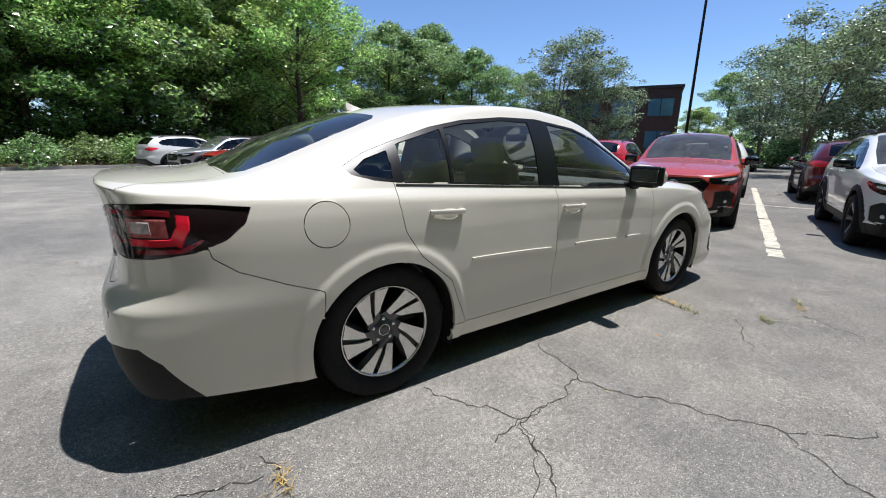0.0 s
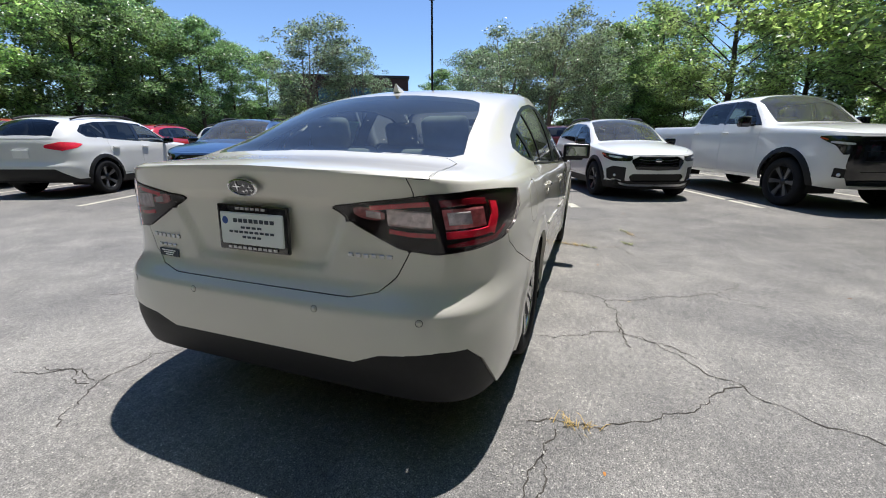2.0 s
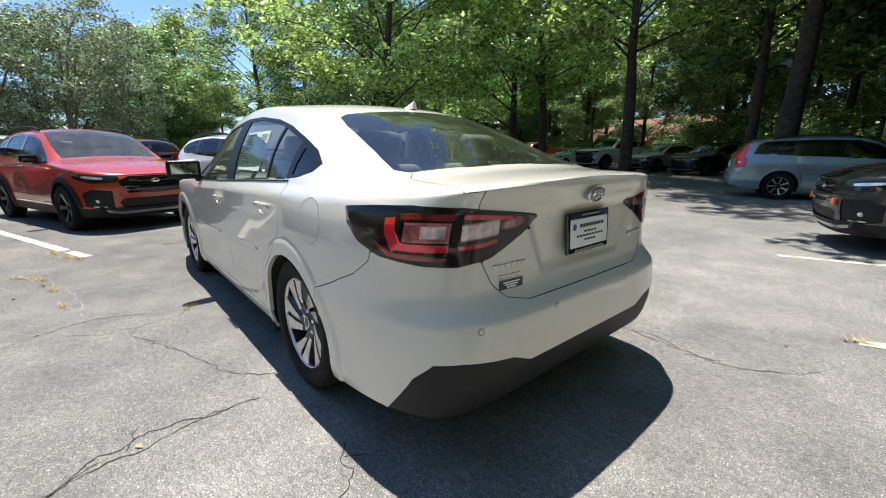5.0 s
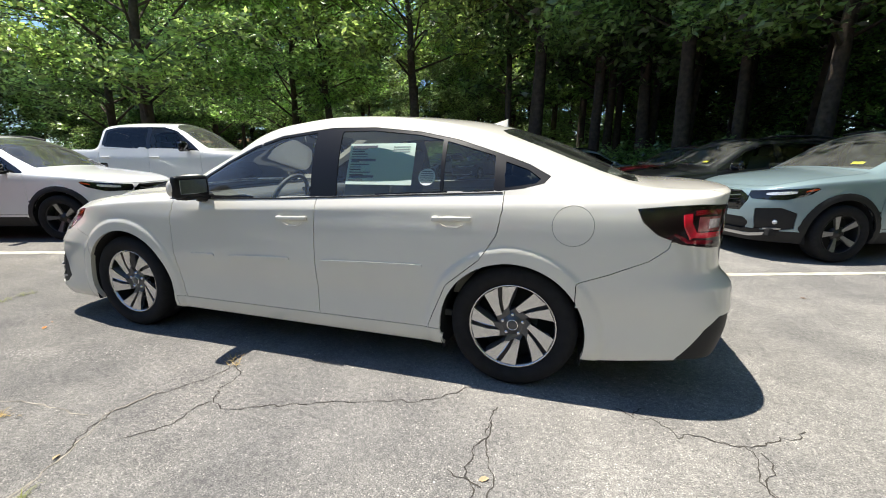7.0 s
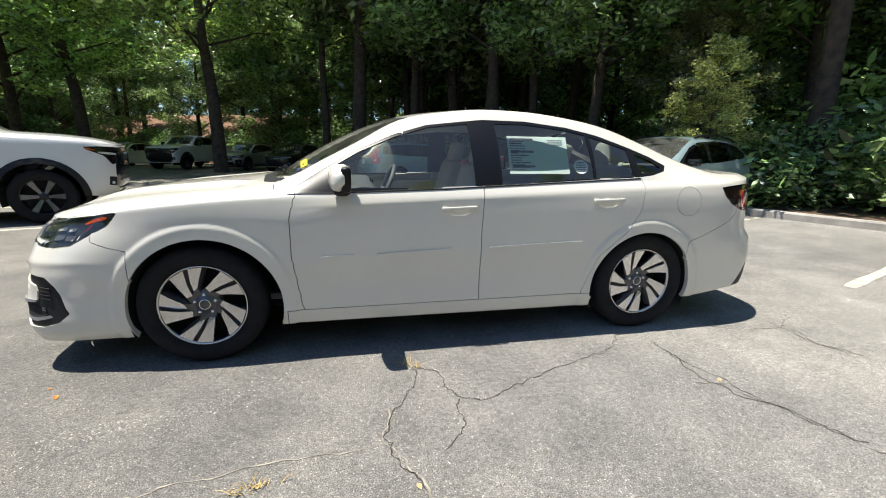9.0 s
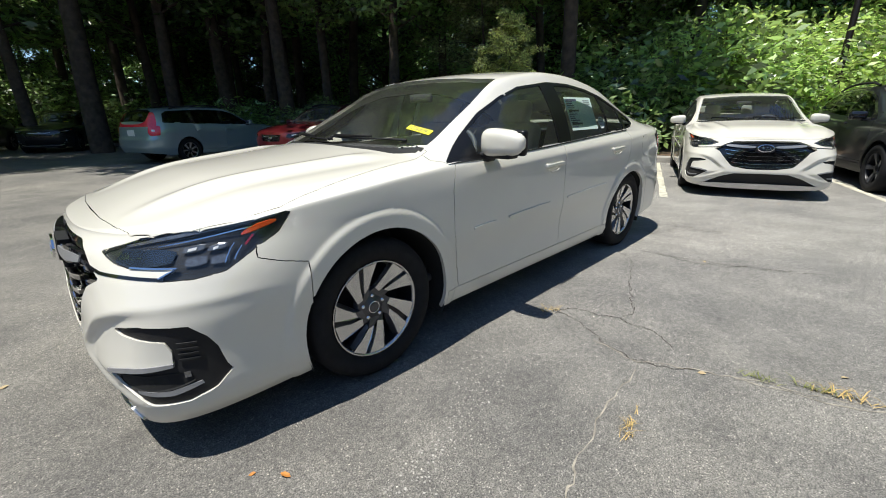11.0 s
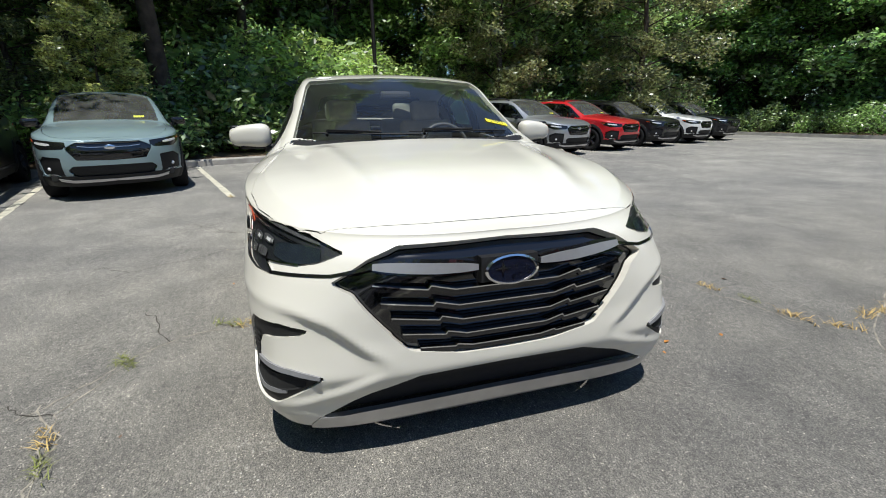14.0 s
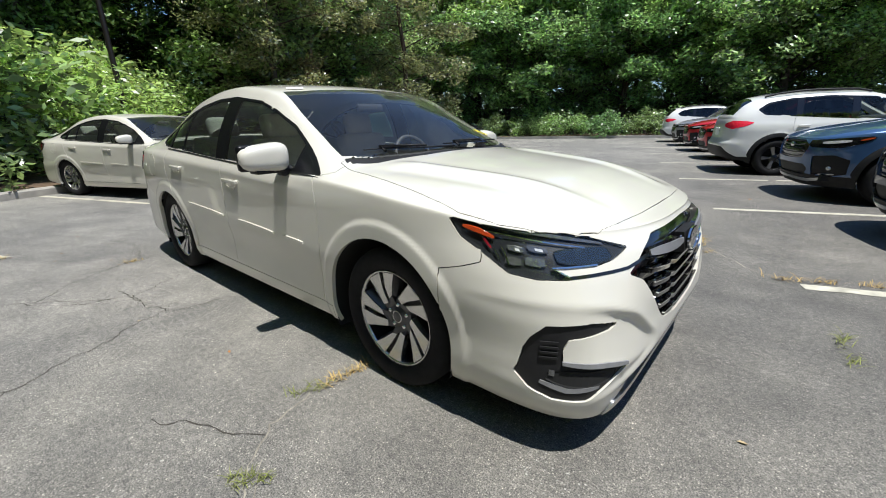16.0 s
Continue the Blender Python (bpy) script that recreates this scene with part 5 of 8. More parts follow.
# ---- other vehicles ----
SUV = dict(
    x0f=1.25, x0r=-1.35, nf=3.2, nr=4.5, flare=0.075, flare_out=0.022, soft=2, bow=0.03, arches=[(1.335, 0.345, 0.40), (-1.335, 0.345, 0.40)], wheel=(1.335, 0.80, 0.345),
    curves=dict(
        nose=[(0.15, 2.06), (0.22, 2.12), (0.35, 2.19), (0.5, 2.23), (0.65, 2.235), (0.8, 2.21), (0.9, 2.15), (1.2, 2.1)],
        tail=[(0.15, -2.08), (0.3, -2.15), (0.45, -2.24), (0.6, -2.25), (0.7, -2.2), (0.85, -2.18), (1.0, -2.165), (1.12, -2.13), (1.6, -1.9)],
        width=[(0.15, 0.78), (0.25, 0.84), (0.35, 0.875), (0.6, 0.892), (0.85, 0.892), (0.98, 0.875), (1.05, 0.85), (1.15, 0.82)],
        hips=[(-2.3, 0.0), (0.0, 0.0), (2.3, 0.0)],
        sill=[(-2.25, 0.34), (-1.9, 0.28), (-1.7, 0.22), (1.7, 0.22), (1.95, 0.22), (2.24, 0.21)],
        belt=[(-2.25, 1.12), (-1.6, 1.10), (-0.6, 1.05), (0.5, 1.0), (0.9, 0.985), (1.3, 0.96), (1.7, 0.93), (2.0, 0.88), (2.24, 0.84)],
        centre=[(-2.13, 1.125), (-2.08, 1.22), (-1.98, 1.36), (-1.85, 1.46), (-1.7, 1.515), (-1.4, 1.55), (-0.8, 1.585), (-0.2, 1.585), (0.1, 1.555), (0.35, 1.48), (0.6, 1.35),
                (0.85, 1.2), (1.0, 1.11), (1.15, 1.08), (1.5, 1.03), (1.9, 0.95), (2.1, 0.88), (2.2, 0.845)],
        rail_y=[(-2.13, 0.5), (-1.9, 0.60), (-1.5, 0.63), (-0.5, 0.65), (0.1, 0.66), (0.4, 0.69), (0.7, 0.73), (0.95, 0.77), (1.3, 0.79), (2.24, 0.79)],
        rail_f=[(-2.13, 0.5), (-1.9, 0.72), (-1.5, 0.84), (-0.5, 0.88), (0.1, 0.86), (0.35, 0.8), (0.6, 0.7), (0.8, 0.55), (0.95, 0.42), (1.3, 0.5), (2.24, 0.5)]),
    dlo=[(0.88, 1.005), (0.60, 1.18), (0.35, 1.345), (0.05, 1.445), (-0.6, 1.485), (-1.2, 1.455), (-1.55, 1.385), (-1.72, 1.26), (-1.6, 1.16), (-0.6, 1.085), (0.2, 1.04)],
    panes=[[(0.68, 1.03), (0.58, 1.16), (0.34, 1.315), (0.04, 1.415), (-0.16, 1.43), (-0.20, 1.075)], [(-0.28, 1.43), (-0.6, 1.455), (-1.0, 1.44), (-1.02, 1.12), (-0.30, 1.085)],
           [(-1.10, 1.43), (-1.3, 1.41), (-1.53, 1.355), (-1.66, 1.255), (-1.58, 1.185), (-1.12, 1.13)]],
    wind=[(1.0, -0.1), (0.98, 0.4), (0.92, 0.68), (0.6, 0.67), (0.33, 0.63), (0.10, 0.60), (0.14, 0.3), (0.15, -0.1)],
    back=[(-1.80, -0.1), (-1.78, 0.4), (-1.80, 0.53), (-1.98, 0.55), (-2.08, 0.56), (-2.10, 0.3), (-2.10, -0.1)],
    hood=[(1.06, -0.1), (1.04, 0.5), (0.98, 0.74), (1.4, 0.77), (1.8, 0.72), (2.0, 0.62), (2.08, 0.45), (2.12, -0.1)],
    doors=[(0.90, -0.22, -1.12), (0.40, 1.12)],
    head=[(2.16, 0.46, 0.825), (1.98, 0.74, 0.860), (1.66, 0.865, 0.885), (1.76, 0.85, 0.80), (1.95, 0.75, 0.735), (2.15, 0.50, 0.735)],
    tails=[(-2.18, 0.45, 1.0), (-2.14, 0.70, 1.06), (-1.95, 0.86, 1.05), (-1.80, 0.88, 1.02), (-1.95, 0.86, 0.955), (-2.15, 0.72, 0.90), (-2.18, 0.45, 0.95)],
    grille=[(2.21, 0.0, 0.828), (2.19, 0.36, 0.825), (2.15, 0.49, 0.745), (2.19, 0.40, 0.585), (2.24, 0.0, 0.565)], intake=[(2.22, 0.0, 0.50), (2.2, 0.46, 0.50), (2.17, 0.52, 0.44), (2.18, 0.44, 0.355), (2.2, 0.0, 0.35)],
    fog=[(2.14, 0.57, 0.62), (1.98, 0.76, 0.64), (1.84, 0.83, 0.58), (1.86, 0.83, 0.40), (2.02, 0.72, 0.36), (2.13, 0.57, 0.38)],
    clad=0.36, skid=True, rails=True)

WAGON = dict(
    x0f=1.3, x0r=-1.5, nf=3.0, nr=4.5, flare=0.06, flare_out=0.008, soft=2, bow=0.03, arches=[(1.41, 0.33, 0.38), (-1.41, 0.33, 0.38)], wheel=(1.41, 0.80, 0.33),
    curves=dict(
        nose=[(0.15, 2.2), (0.3, 2.3), (0.5, 2.36), (0.7, 2.35), (0.85, 2.28), (1.2, 2.2)],
        tail=[(0.15, -2.3), (0.3, -2.38), (0.5, -2.45), (0.65, -2.45), (0.75, -2.40), (1.0, -2.37), (1.1, -2.34), (1.6, -2.2)],
        width=[(0.15, 0.80), (0.25, 0.87), (0.5, 0.92), (0.8, 0.925), (0.95, 0.90), (1.05, 0.86), (1.15, 0.82)],
        hips=[(-2.5, 0.0), (0, 0.0), (2.5, 0.0)], sill=[(-2.45, 0.32), (-1.9, 0.24), (1.9, 0.2), (2.4, 0.2)],
        belt=[(-2.45, 1.06), (-1.0, 1.02), (0.5, 0.97), (1.0, 0.95), (1.7, 0.88), (2.36, 0.80)],
        centre=[(-2.35, 1.065), (-2.3, 1.16), (-2.2, 1.32), (-2.1, 1.42), (-1.95, 1.47), (-1.4, 1.51), (-0.5, 1.54), (0.0, 1.52), (0.3, 1.44), (0.6, 1.29), (0.9, 1.13), (1.05, 1.05), (1.5, 1.0),
                (2.0, 0.9), (2.3, 0.81)],
        rail_y=[(-2.35, 0.55), (-2.1, 0.62), (-0.5, 0.65), (0.3, 0.68), (0.9, 0.77), (1.3, 0.80), (2.4, 0.80)],
        rail_f=[(-2.35, 0.5), (-2.1, 0.8), (-0.5, 0.88), (0.1, 0.86), (0.5, 0.72), (0.9, 0.45), (1.3, 0.5), (2.4, 0.5)]),
    dlo=[(0.85, 0.985), (0.55, 1.15), (0.25, 1.32), (-0.05, 1.41), (-0.8, 1.44), (-1.75, 1.40), (-1.90, 1.33), (-2.0, 1.10), (-0.6, 1.045), (0.2, 1.005)],
    panes=[[(0.66, 1.005), (0.53, 1.13), (0.24, 1.29), (-0.06, 1.38), (-0.16, 1.39), (-0.20, 1.04)], [(-0.28, 1.39), (-0.8, 1.415), (-1.1, 1.40), (-1.12, 1.075), (-0.30, 1.05)],
           [(-1.2, 1.395), (-1.72, 1.375), (-1.86, 1.31), (-1.95, 1.125), (-1.22, 1.085)]],
    wind=[(1.03, -0.1), (1.0, 0.4), (0.92, 0.68), (0.6, 0.67), (0.3, 0.63), (0.03, 0.60), (0.06, 0.3), (0.07, -0.1)],
    back=[(-2.05, -0.1), (-2.04, 0.4), (-2.08, 0.54), (-2.2, 0.56), (-2.30, 0.56), (-2.31, 0.3), (-2.31, -0.1)],
    hood=[(1.08, -0.1), (1.06, 0.5), (1.0, 0.74), (1.4, 0.77), (1.9, 0.70), (2.1, 0.55), (2.2, -0.1)],
    doors=[(0.90, -0.22, -1.15), (0.33, 1.05)],
    head=[(2.28, 0.50, 0.77), (2.1, 0.72, 0.80), (1.85, 0.86, 0.83), (1.9, 0.84, 0.74), (2.1, 0.72, 0.68), (2.28, 0.50, 0.69)],
    tails=[(-2.39, 0.72, 1.05), (-2.25, 0.87, 1.05), (-2.15, 0.90, 1.0), (-2.2, 0.90, 0.78), (-2.39, 0.74, 0.76), (-2.39, 0.66, 0.85)],
    grille=[(2.36, 0.0, 0.76), (2.33, 0.34, 0.76), (2.33, 0.30, 0.60), (2.36, 0.0, 0.58)],
    fog=[(2.26, 0.56, 0.40), (2.1, 0.72, 0.40), (2.1, 0.72, 0.32), (2.26, 0.56, 0.32)],
    tall_tail=[(-2.05, 1.40), (-2.09, 1.25), (-2.17, 1.0), (-2.5, 1.0), (-2.5, 1.2), (-2.13, 1.43)],
    clad=0.0, skid=False, rails=True)

TRUCK = dict(
    x0f=1.9, x0r=-2.6, nf=4.5, nr=8.0, flare=0.07, flare_out=0.03, soft=1, bow=0.03, arches=[(1.86, 0.43, 0.50), (-1.84, 0.43, 0.50)], wheel=(1.86, 0.88, 0.42),
    curves=dict(
        nose=[(0.3, 2.6), (0.45, 2.78), (0.6, 2.86), (1.1, 2.88), (1.22, 2.83), (1.35, 2.75)],
        tail=[(0.3, -3.0), (0.6, -3.05), (1.4, -3.05)],
        width=[(0.3, 0.88), (0.5, 0.97), (0.8, 1.0), (1.2, 0.99), (1.33, 0.965), (1.43, 0.94)],
        hips=[(-3, 0.0), (0, 0.0), (3, 0.0)], sill=[(-3.05, 0.50), (-2.4, 0.44), (2.3, 0.42), (2.88, 0.38)],
        belt=[(-3.05, 1.42), (-1.1, 1.40), (0.9, 1.37), (1.3, 1.34), (2.6, 1.27), (2.88, 1.22)],
        centre=[(-3.05, 1.425), (-1.12, 1.41), (-1.02, 1.60), (-0.93, 1.90), (-0.8, 1.96), (-0.2, 2.0), (0.4, 1.99), (0.7, 1.90), (1.0, 1.68), (1.3, 1.46), (1.45, 1.43), (2.0, 1.40), (2.6, 1.32), (2.84, 1.225)],
        rail_y=[(-3.05, 0.85), (-1.1, 0.85), (-0.95, 0.74), (0.5, 0.74), (1.3, 0.86), (2.9, 0.86)],
        rail_f=[(-3.05, 0.5), (-1.05, 0.5), (-0.92, 0.86), (0.3, 0.88), (0.7, 0.8), (1.0, 0.65), (1.3, 0.45), (2.9, 0.5)]),
    dlo=[(1.12, 1.385), (0.95, 1.53), (0.62, 1.80), (0.35, 1.875), (-0.6, 1.87), (-0.86, 1.81), (-0.90, 1.47), (-0.2, 1.43), (0.5, 1.41)],
    panes=[[(0.95, 1.42), (0.88, 1.53), (0.60, 1.77), (0.35, 1.84), (0.12, 1.845), (0.10, 1.44)], [(0.04, 1.845), (-0.58, 1.83), (-0.80, 1.77), (-0.84, 1.49), (0.02, 1.45)]],
    wind=[(1.33, -0.1), (1.30, 0.5), (1.22, 0.74), (0.95, 0.72), (0.60, 0.70), (0.52, 0.5), (0.50, -0.1)],
    back=[(-0.96, -0.1), (-0.96, 0.6), (-1.06, 0.62), (-1.06, -0.1)],
    hood=[(1.40, -0.1), (1.38, 0.6), (1.30, 0.80), (2.0, 0.84), (2.6, 0.78), (2.70, 0.5), (2.74, -0.1)],
    doors=[(1.18, 0.08, -0.95), (0.50, 1.42)],
    head=[(2.84, 0.66, 1.19), (2.65, 0.90, 1.20), (2.40, 0.97, 1.19), (2.5, 0.96, 1.13), (2.66, 0.90, 1.05), (2.74, 0.84, 0.92), (2.80, 0.78, 0.92), (2.82, 0.72, 1.10)],
    tails=[(-3.05, 0.82, 1.25), (-2.95, 0.96, 1.25), (-2.85, 0.98, 1.25), (-2.85, 0.98, 0.90), (-3.05, 0.82, 0.90)],
    grille=[(2.88, 0.0, 1.19), (2.86, 0.68, 1.19), (2.82, 0.79, 1.04), (2.81, 0.80, 0.60), (2.80, 0.66, 0.43), (2.82, 0.0, 0.41)],
    fog=[(2.82, 0.78, 0.70), (2.7, 0.88, 0.72), (2.68, 0.88, 0.58), (2.80, 0.78, 0.56)],
    arch_trim=True, clad=0.0, skid=False, rails=False)


def parked(name, label, category, sp, paint_mat, cell=0.032, glass=DARKGLASS, glass_front=PARKEDGLASS, wheels="plain"):
    """A car of a kind, its nose along +x: body, glass, lamps, grille, cladding, wheels, seats."""
    car = thing(name, label, category)
    sh = Shell(sp, cell)
    L = sh.l
    x0, x1, x2 = sp["doors"][0]
    z0, z1 = sp["doors"][1]
    sh.cut("hood", "xy", sp["hood"], "up")
    sh.cut("front_door", "xz", [(x0 - 0.04, z0), (x0, 0.6), (x0 - 0.03, z1 - 0.1), (x0 - 0.1, z1), (x1, z1), (x1, z0)])
    xa, za, ra = sp["arches"][1]
    sh.cut("rear_door", "xz", [(x1, z0), (x1, z1), (x2, z1), (x2 - 0.02, 0.9), (x2 + 0.10 if ra < 0.45 else x2, 0.70), (xa + ra + 0.06 if ra < 0.45 else x2, z0)])
    sh.cut("windshield", "xy", sp["wind"], "roof")
    sh.cut("rear_window", "xy", sp["back"], "up")
    sh.cut("surround", "xz", sp["dlo"], "rail")
    for k, pl in enumerate(sp["panes"]):
        sh.cut("pane%d" % k, "xz", pl, "rail")

    def ends(pts, a):
        q = sh.lz(pts)
        q[0], q[-1] = (a, q[0][1]), (a, q[-1][1])
        return q
    if sp["clad"]:
        for cx, cz, r in sp["arches"]:
            sh.cut("cladding", "xz", circle(cx, cz, r + 0.075, 40), "low")
        sh.cut("cladding", "lz", [(-0.1, -1), (-0.1, sp["clad"] + 0.02), (L(2.0, 0.7), sp["clad"]), (L(-2.0, 0.8), sp["clad"]), (L(-2.2, 0.6), 0.56), (9, 0.56), (9, -1)], "low")
    if sp.get("arch_trim"):
        for cx, cz, r in sp["arches"]:
            sh.cut("cladding", "xz", circle(cx, cz, r + 0.085, 40), "low")
    sh.cut("fog_surround", "lz", sh.lz(sp["fog"]), "low")
    sh.cut("headlamp", "lz", sh.lz(sp["head"]), "low")
    sh.cut("tail_lamp", "lz", sh.lz(sp["tails"]), "low")
    if "tall_tail" in sp:
        sh.cut("tail_lamp", "xz", sp["tall_tail"], "rail")
    sh.cut("grille", "lz", ends(sp["grille"], -0.1), "low")
    if "intake" in sp:
        sh.cut("intake", "lz", ends(sp["intake"], -0.1), "low")
    for cx, cz, r in sp["arches"]:
        sh.cut("void", "xz", circle(cx, cz, r, 40), "low")
    sh.settle()
    painted = []

    def skin(nm, cls, m, sides=(1, -1), gap=0.003, depth=0.02, push=0.0, par=car):
        v, f = sh.panel(cls, sides, gap, depth, push)
        return mesh_obj(nm, v, f, m, par) if v else None
    painted += [skin("body_shell", "body", paint_mat), skin("hood", "hood", paint_mat)]
    for s in (1, -1):
        d1, d2 = skin("front_door", "front_door", paint_mat, (s,)), skin("rear_door", "rear_door", paint_mat, (s,))
        painted += [d1, d2]
        for k in range(len(sp["panes"])):
            skin("side_glass", "pane%d" % k, glass if k else GLASS, (s,), 0, 0, -0.004, d1 if k == 0 else d2)
        skin("window_surround", "surround", GLOSSBLACK, (s,), 0, 0.01)
        hl = skin("headlamp", "headlamp", GLOSSBLACK, (s,), 0.0, 0.02, 0.003)
        tail = skin("tail_lamp", "tail_lamp", REDLENS, (s,), 0.0, 0.02, 0.004)
        if "tall_tail" in sp:
            c = np.mean(np.array(sh.lz(sp["tails"])), 0)
            v, f = sh.ribbon([(c[0] - 0.02, 0.90), (c[0] + 0.06, 0.90)], 0.06, 0.008, 0.004, s, 0.2)
            mesh_obj("reverse_lens", v, f, CLEARLENS, tail, smooth=False)
        skin("fog_surround", "fog_surround", BLACKTRIM, (s,), 0.0, 0.02, -0.012)
        c = np.mean(np.array(sh.lz(sp["head"])), 0)
        v, f = sh.ribbon([(c[0] - 0.16, c[1] - 0.010), (c[0] - 0.02, c[1] + 0.002), (c[0] + 0.12, c[1] + 0.018)], 0.042, 0.006, 0.004, s, 0.4)
        mesh_obj("lamp_lens", v, f, CLEARLENS, hl, smooth=False)
        q = sh.lz(sp["head"])
        v, f = sh.ribbon([(q[2][0] - 0.04, q[2][1] - 0.02), (q[2][0] - 0.16, q[2][1] - 0.05)], 0.025, 0.007, 0.004, s, 0.5)
        mesh_obj("amber_lens", v, f, AMBER, hl, smooth=False)
        c = np.mean(np.array(sh.lz(sp["fog"])), 0)
        if sp["skid"]:
            v, f = sh.ribbon([(c[0] - 0.12, c[1] - 0.115), (c[0] + 0.06, c[1] - 0.105)], 0.018, 0.004, 0.01, s, 0.4)
            mesh_obj("fog_trim", v, f, SATIN, car, smooth=False)
        p, n = sh.at(c[0], c[1] - 0.03, s)
        bm = bmesh.new()
        bmesh.ops.create_uvsphere(bm, u_segments=14, v_segments=8, radius=0.028)
        part("fog_lamp", bm, CLEARLENS, car, smooth=True).matrix_local = Matrix.Translation(p - n * 0.018)
        mx, mz = sp["doors"][0][0] - 0.28, sp["dlo"][0][1] + 0.075
        yy = 0.99 if ra < 0.45 else 1.13
        mir = part("wing_mirror", box_bm(0.11, 0.22, 0.13 if ra < 0.45 else 0.2, (mx, yy * s, mz), 0.045, 3), paint_mat if sp is WAGON else GLOSSBLACK, car, smooth=True)
        if sp is WAGON:
            painted.append(mir)
        part("mirror_glass", box_bm(0.006, 0.16, 0.085 if ra < 0.45 else 0.15, (mx - 0.055, yy * s, mz), 0.002, 1), MIRRORGLASS, mir)
        part("mirror_arm", box_bm(0.07, 0.16, 0.05, (mx, (yy - 0.12) * s, mz - 0.06), 0.015, 2), BLACKTRIM, car)
        for hx in (x1 + 0.12, x2 + 0.14):
            p, n = sh.at(L(hx, 0.9), z1 - 0.17, s)
            painted.append(part("door_handle", box_bm(0.19, 0.03, 0.03, (hx, p[1] + 0.022 * s, z1 - 0.17), 0.01, 2), paint_mat, d1 if hx > x1 else d2, smooth=True))
        if sp["rails"]:
            xs = np.linspace(0.0, -1.6, 9)
            pts = [(x, (float(pchip(sp["curves"]["rail_y"])(x)) - 0.05) * s, float(pchip(sp["curves"]["centre"])(x)) - 0.035 + 0.045 * math.sin(math.pi * k / 8) ** 0.4) for k, x in enumerate(xs)]
            v, f = [], []
            limb(v, f, pts, 0.02, 0.02, 6)
            mesh_obj("roof_rail", v, f, BLACKTRIM, car)
    skin("windshield", "windshield", glass_front, (1, -1), 0, 0)
    skin("rear_window", "rear_window", glass, (1, -1), 0, 0)
    gm = skin("grille", "grille", GLOSSBLACK, (1, -1), 0, 0.03, -0.02)
    if "intake" in sp:
        skin("lower_intake", "intake", BLACKTRIM, (1, -1), 0, 0.03, -0.025)
    if sp["clad"] or sp.get("arch_trim"):
        skin("cladding", "cladding", BLACKTRIM, (1, -1), 0, 0.02, 0.004)
    gz = [p[2] for p in sp["grille"]]
    gy = max(p[1] for p in sp["grille"])
    gx = sp["grille"][1][0]
    n = 5
    for k in range(n):
        z = min(gz) + (max(gz) - min(gz)) * (k + 0.6) / n
        for s in (1, -1):
            v, f = sh.ribbon([(0.001, z), (L(gx, gy * 0.45), z), (L(gx, gy * 0.72), z + (0.018 if ra < 0.45 else 0))], 0.012, -0.006, 0.02, s)
            mesh_obj("grille_bar", v, f, SATIN if k == n - 2 and ra < 0.45 else BLACKTRIM, gm, smooth=False)
    bm = bmesh.new()
    bmesh.ops.create_uvsphere(bm, u_segments=16, v_segments=8, radius=1)
    bmesh.ops.transform(bm, matrix=Matrix.Translation((sp["grille"][0][0] - 0.005, 0, max(gz) - 0.08)) @ Matrix.Diagonal((0.012, 0.07, 0.036, 1)), verts=bm.verts[:])
    part("badge", bm, CHROME, gm, smooth=True)
    if sp["skid"]:
        for s in (1, -1):
            v, f = sh.ribbon([(0.001, 0.29), (L(2.15, 0.5), 0.29), (L(2.05, 0.68), 0.33)], 0.05, 0.012, 0.02, s, 0.3)
            mesh_obj("skid_plate", v, f, SATIN, car, smooth=False)
    tx = float(pchip(sp["curves"]["tail"])(0.8))
    part("licence_plate", box_bm(0.012, 0.31, 0.155, (tx - 0.006, 0, 0.84 if ra < 0.45 else 0.75), 0.004, 1), PAPER, car)
    hx, hy, hr = sp["wheel"]
    for x in (hx, -hx + (0.02 if ra > 0.45 else 0)):
        for s in (1, -1):
            wheel_parts(car, (x, hy * s, hr), s, r=hr, w=0.23, rim=hr * 0.66, blades=5 if ra < 0.45 else 6, style="plain" if wheels == "plain" else wheels, seg=28)
        for s in (1, -1):
            v, f = [], []
            cx, cz, r = sp["arches"][0] if x > 0 else sp["arches"][1]
            for k in range(17):
                a = math.pi * (-0.1 + 1.2 * k / 16)
                for q in (0.45, hy + 0.07):
                    v.append((cx + (r + 0.01) * math.cos(a), q * s, cz + (r + 0.01) * math.sin(a)))
            for k in range(16):
                f.append((2 * k, 2 * k + 1, 2 * k + 3, 2 * k + 2))
            mesh_obj("wheel_well", v, f, UNDER, car)
    ln = float(pchip(sp["curves"]["nose"])(0.5) - pchip(sp["curves"]["tail"])(0.5))
    part("underbody", box_bm(ln * 0.92, 1.45, 0.10, (0, 0, 0.34 if ra < 0.45 else 0.52), 0.02), UNDER, car)
    part("cabin_floor", box_bm(2.4, 1.5, 0.05, (-0.3 if ra < 0.45 else 0.1, 0, 0.45 if ra < 0.45 else 0.75), 0.01), UNDER, car)
    up = 0.12 if ra < 0.45 else 0.45
    fx = 0.0 if ra < 0.45 else 0.35
    part("dashboard", box_bm(0.5, 1.35, 0.25, (0.66 + fx, 0, 0.86 + up), 0.07, 2), DASH, car, smooth=True)
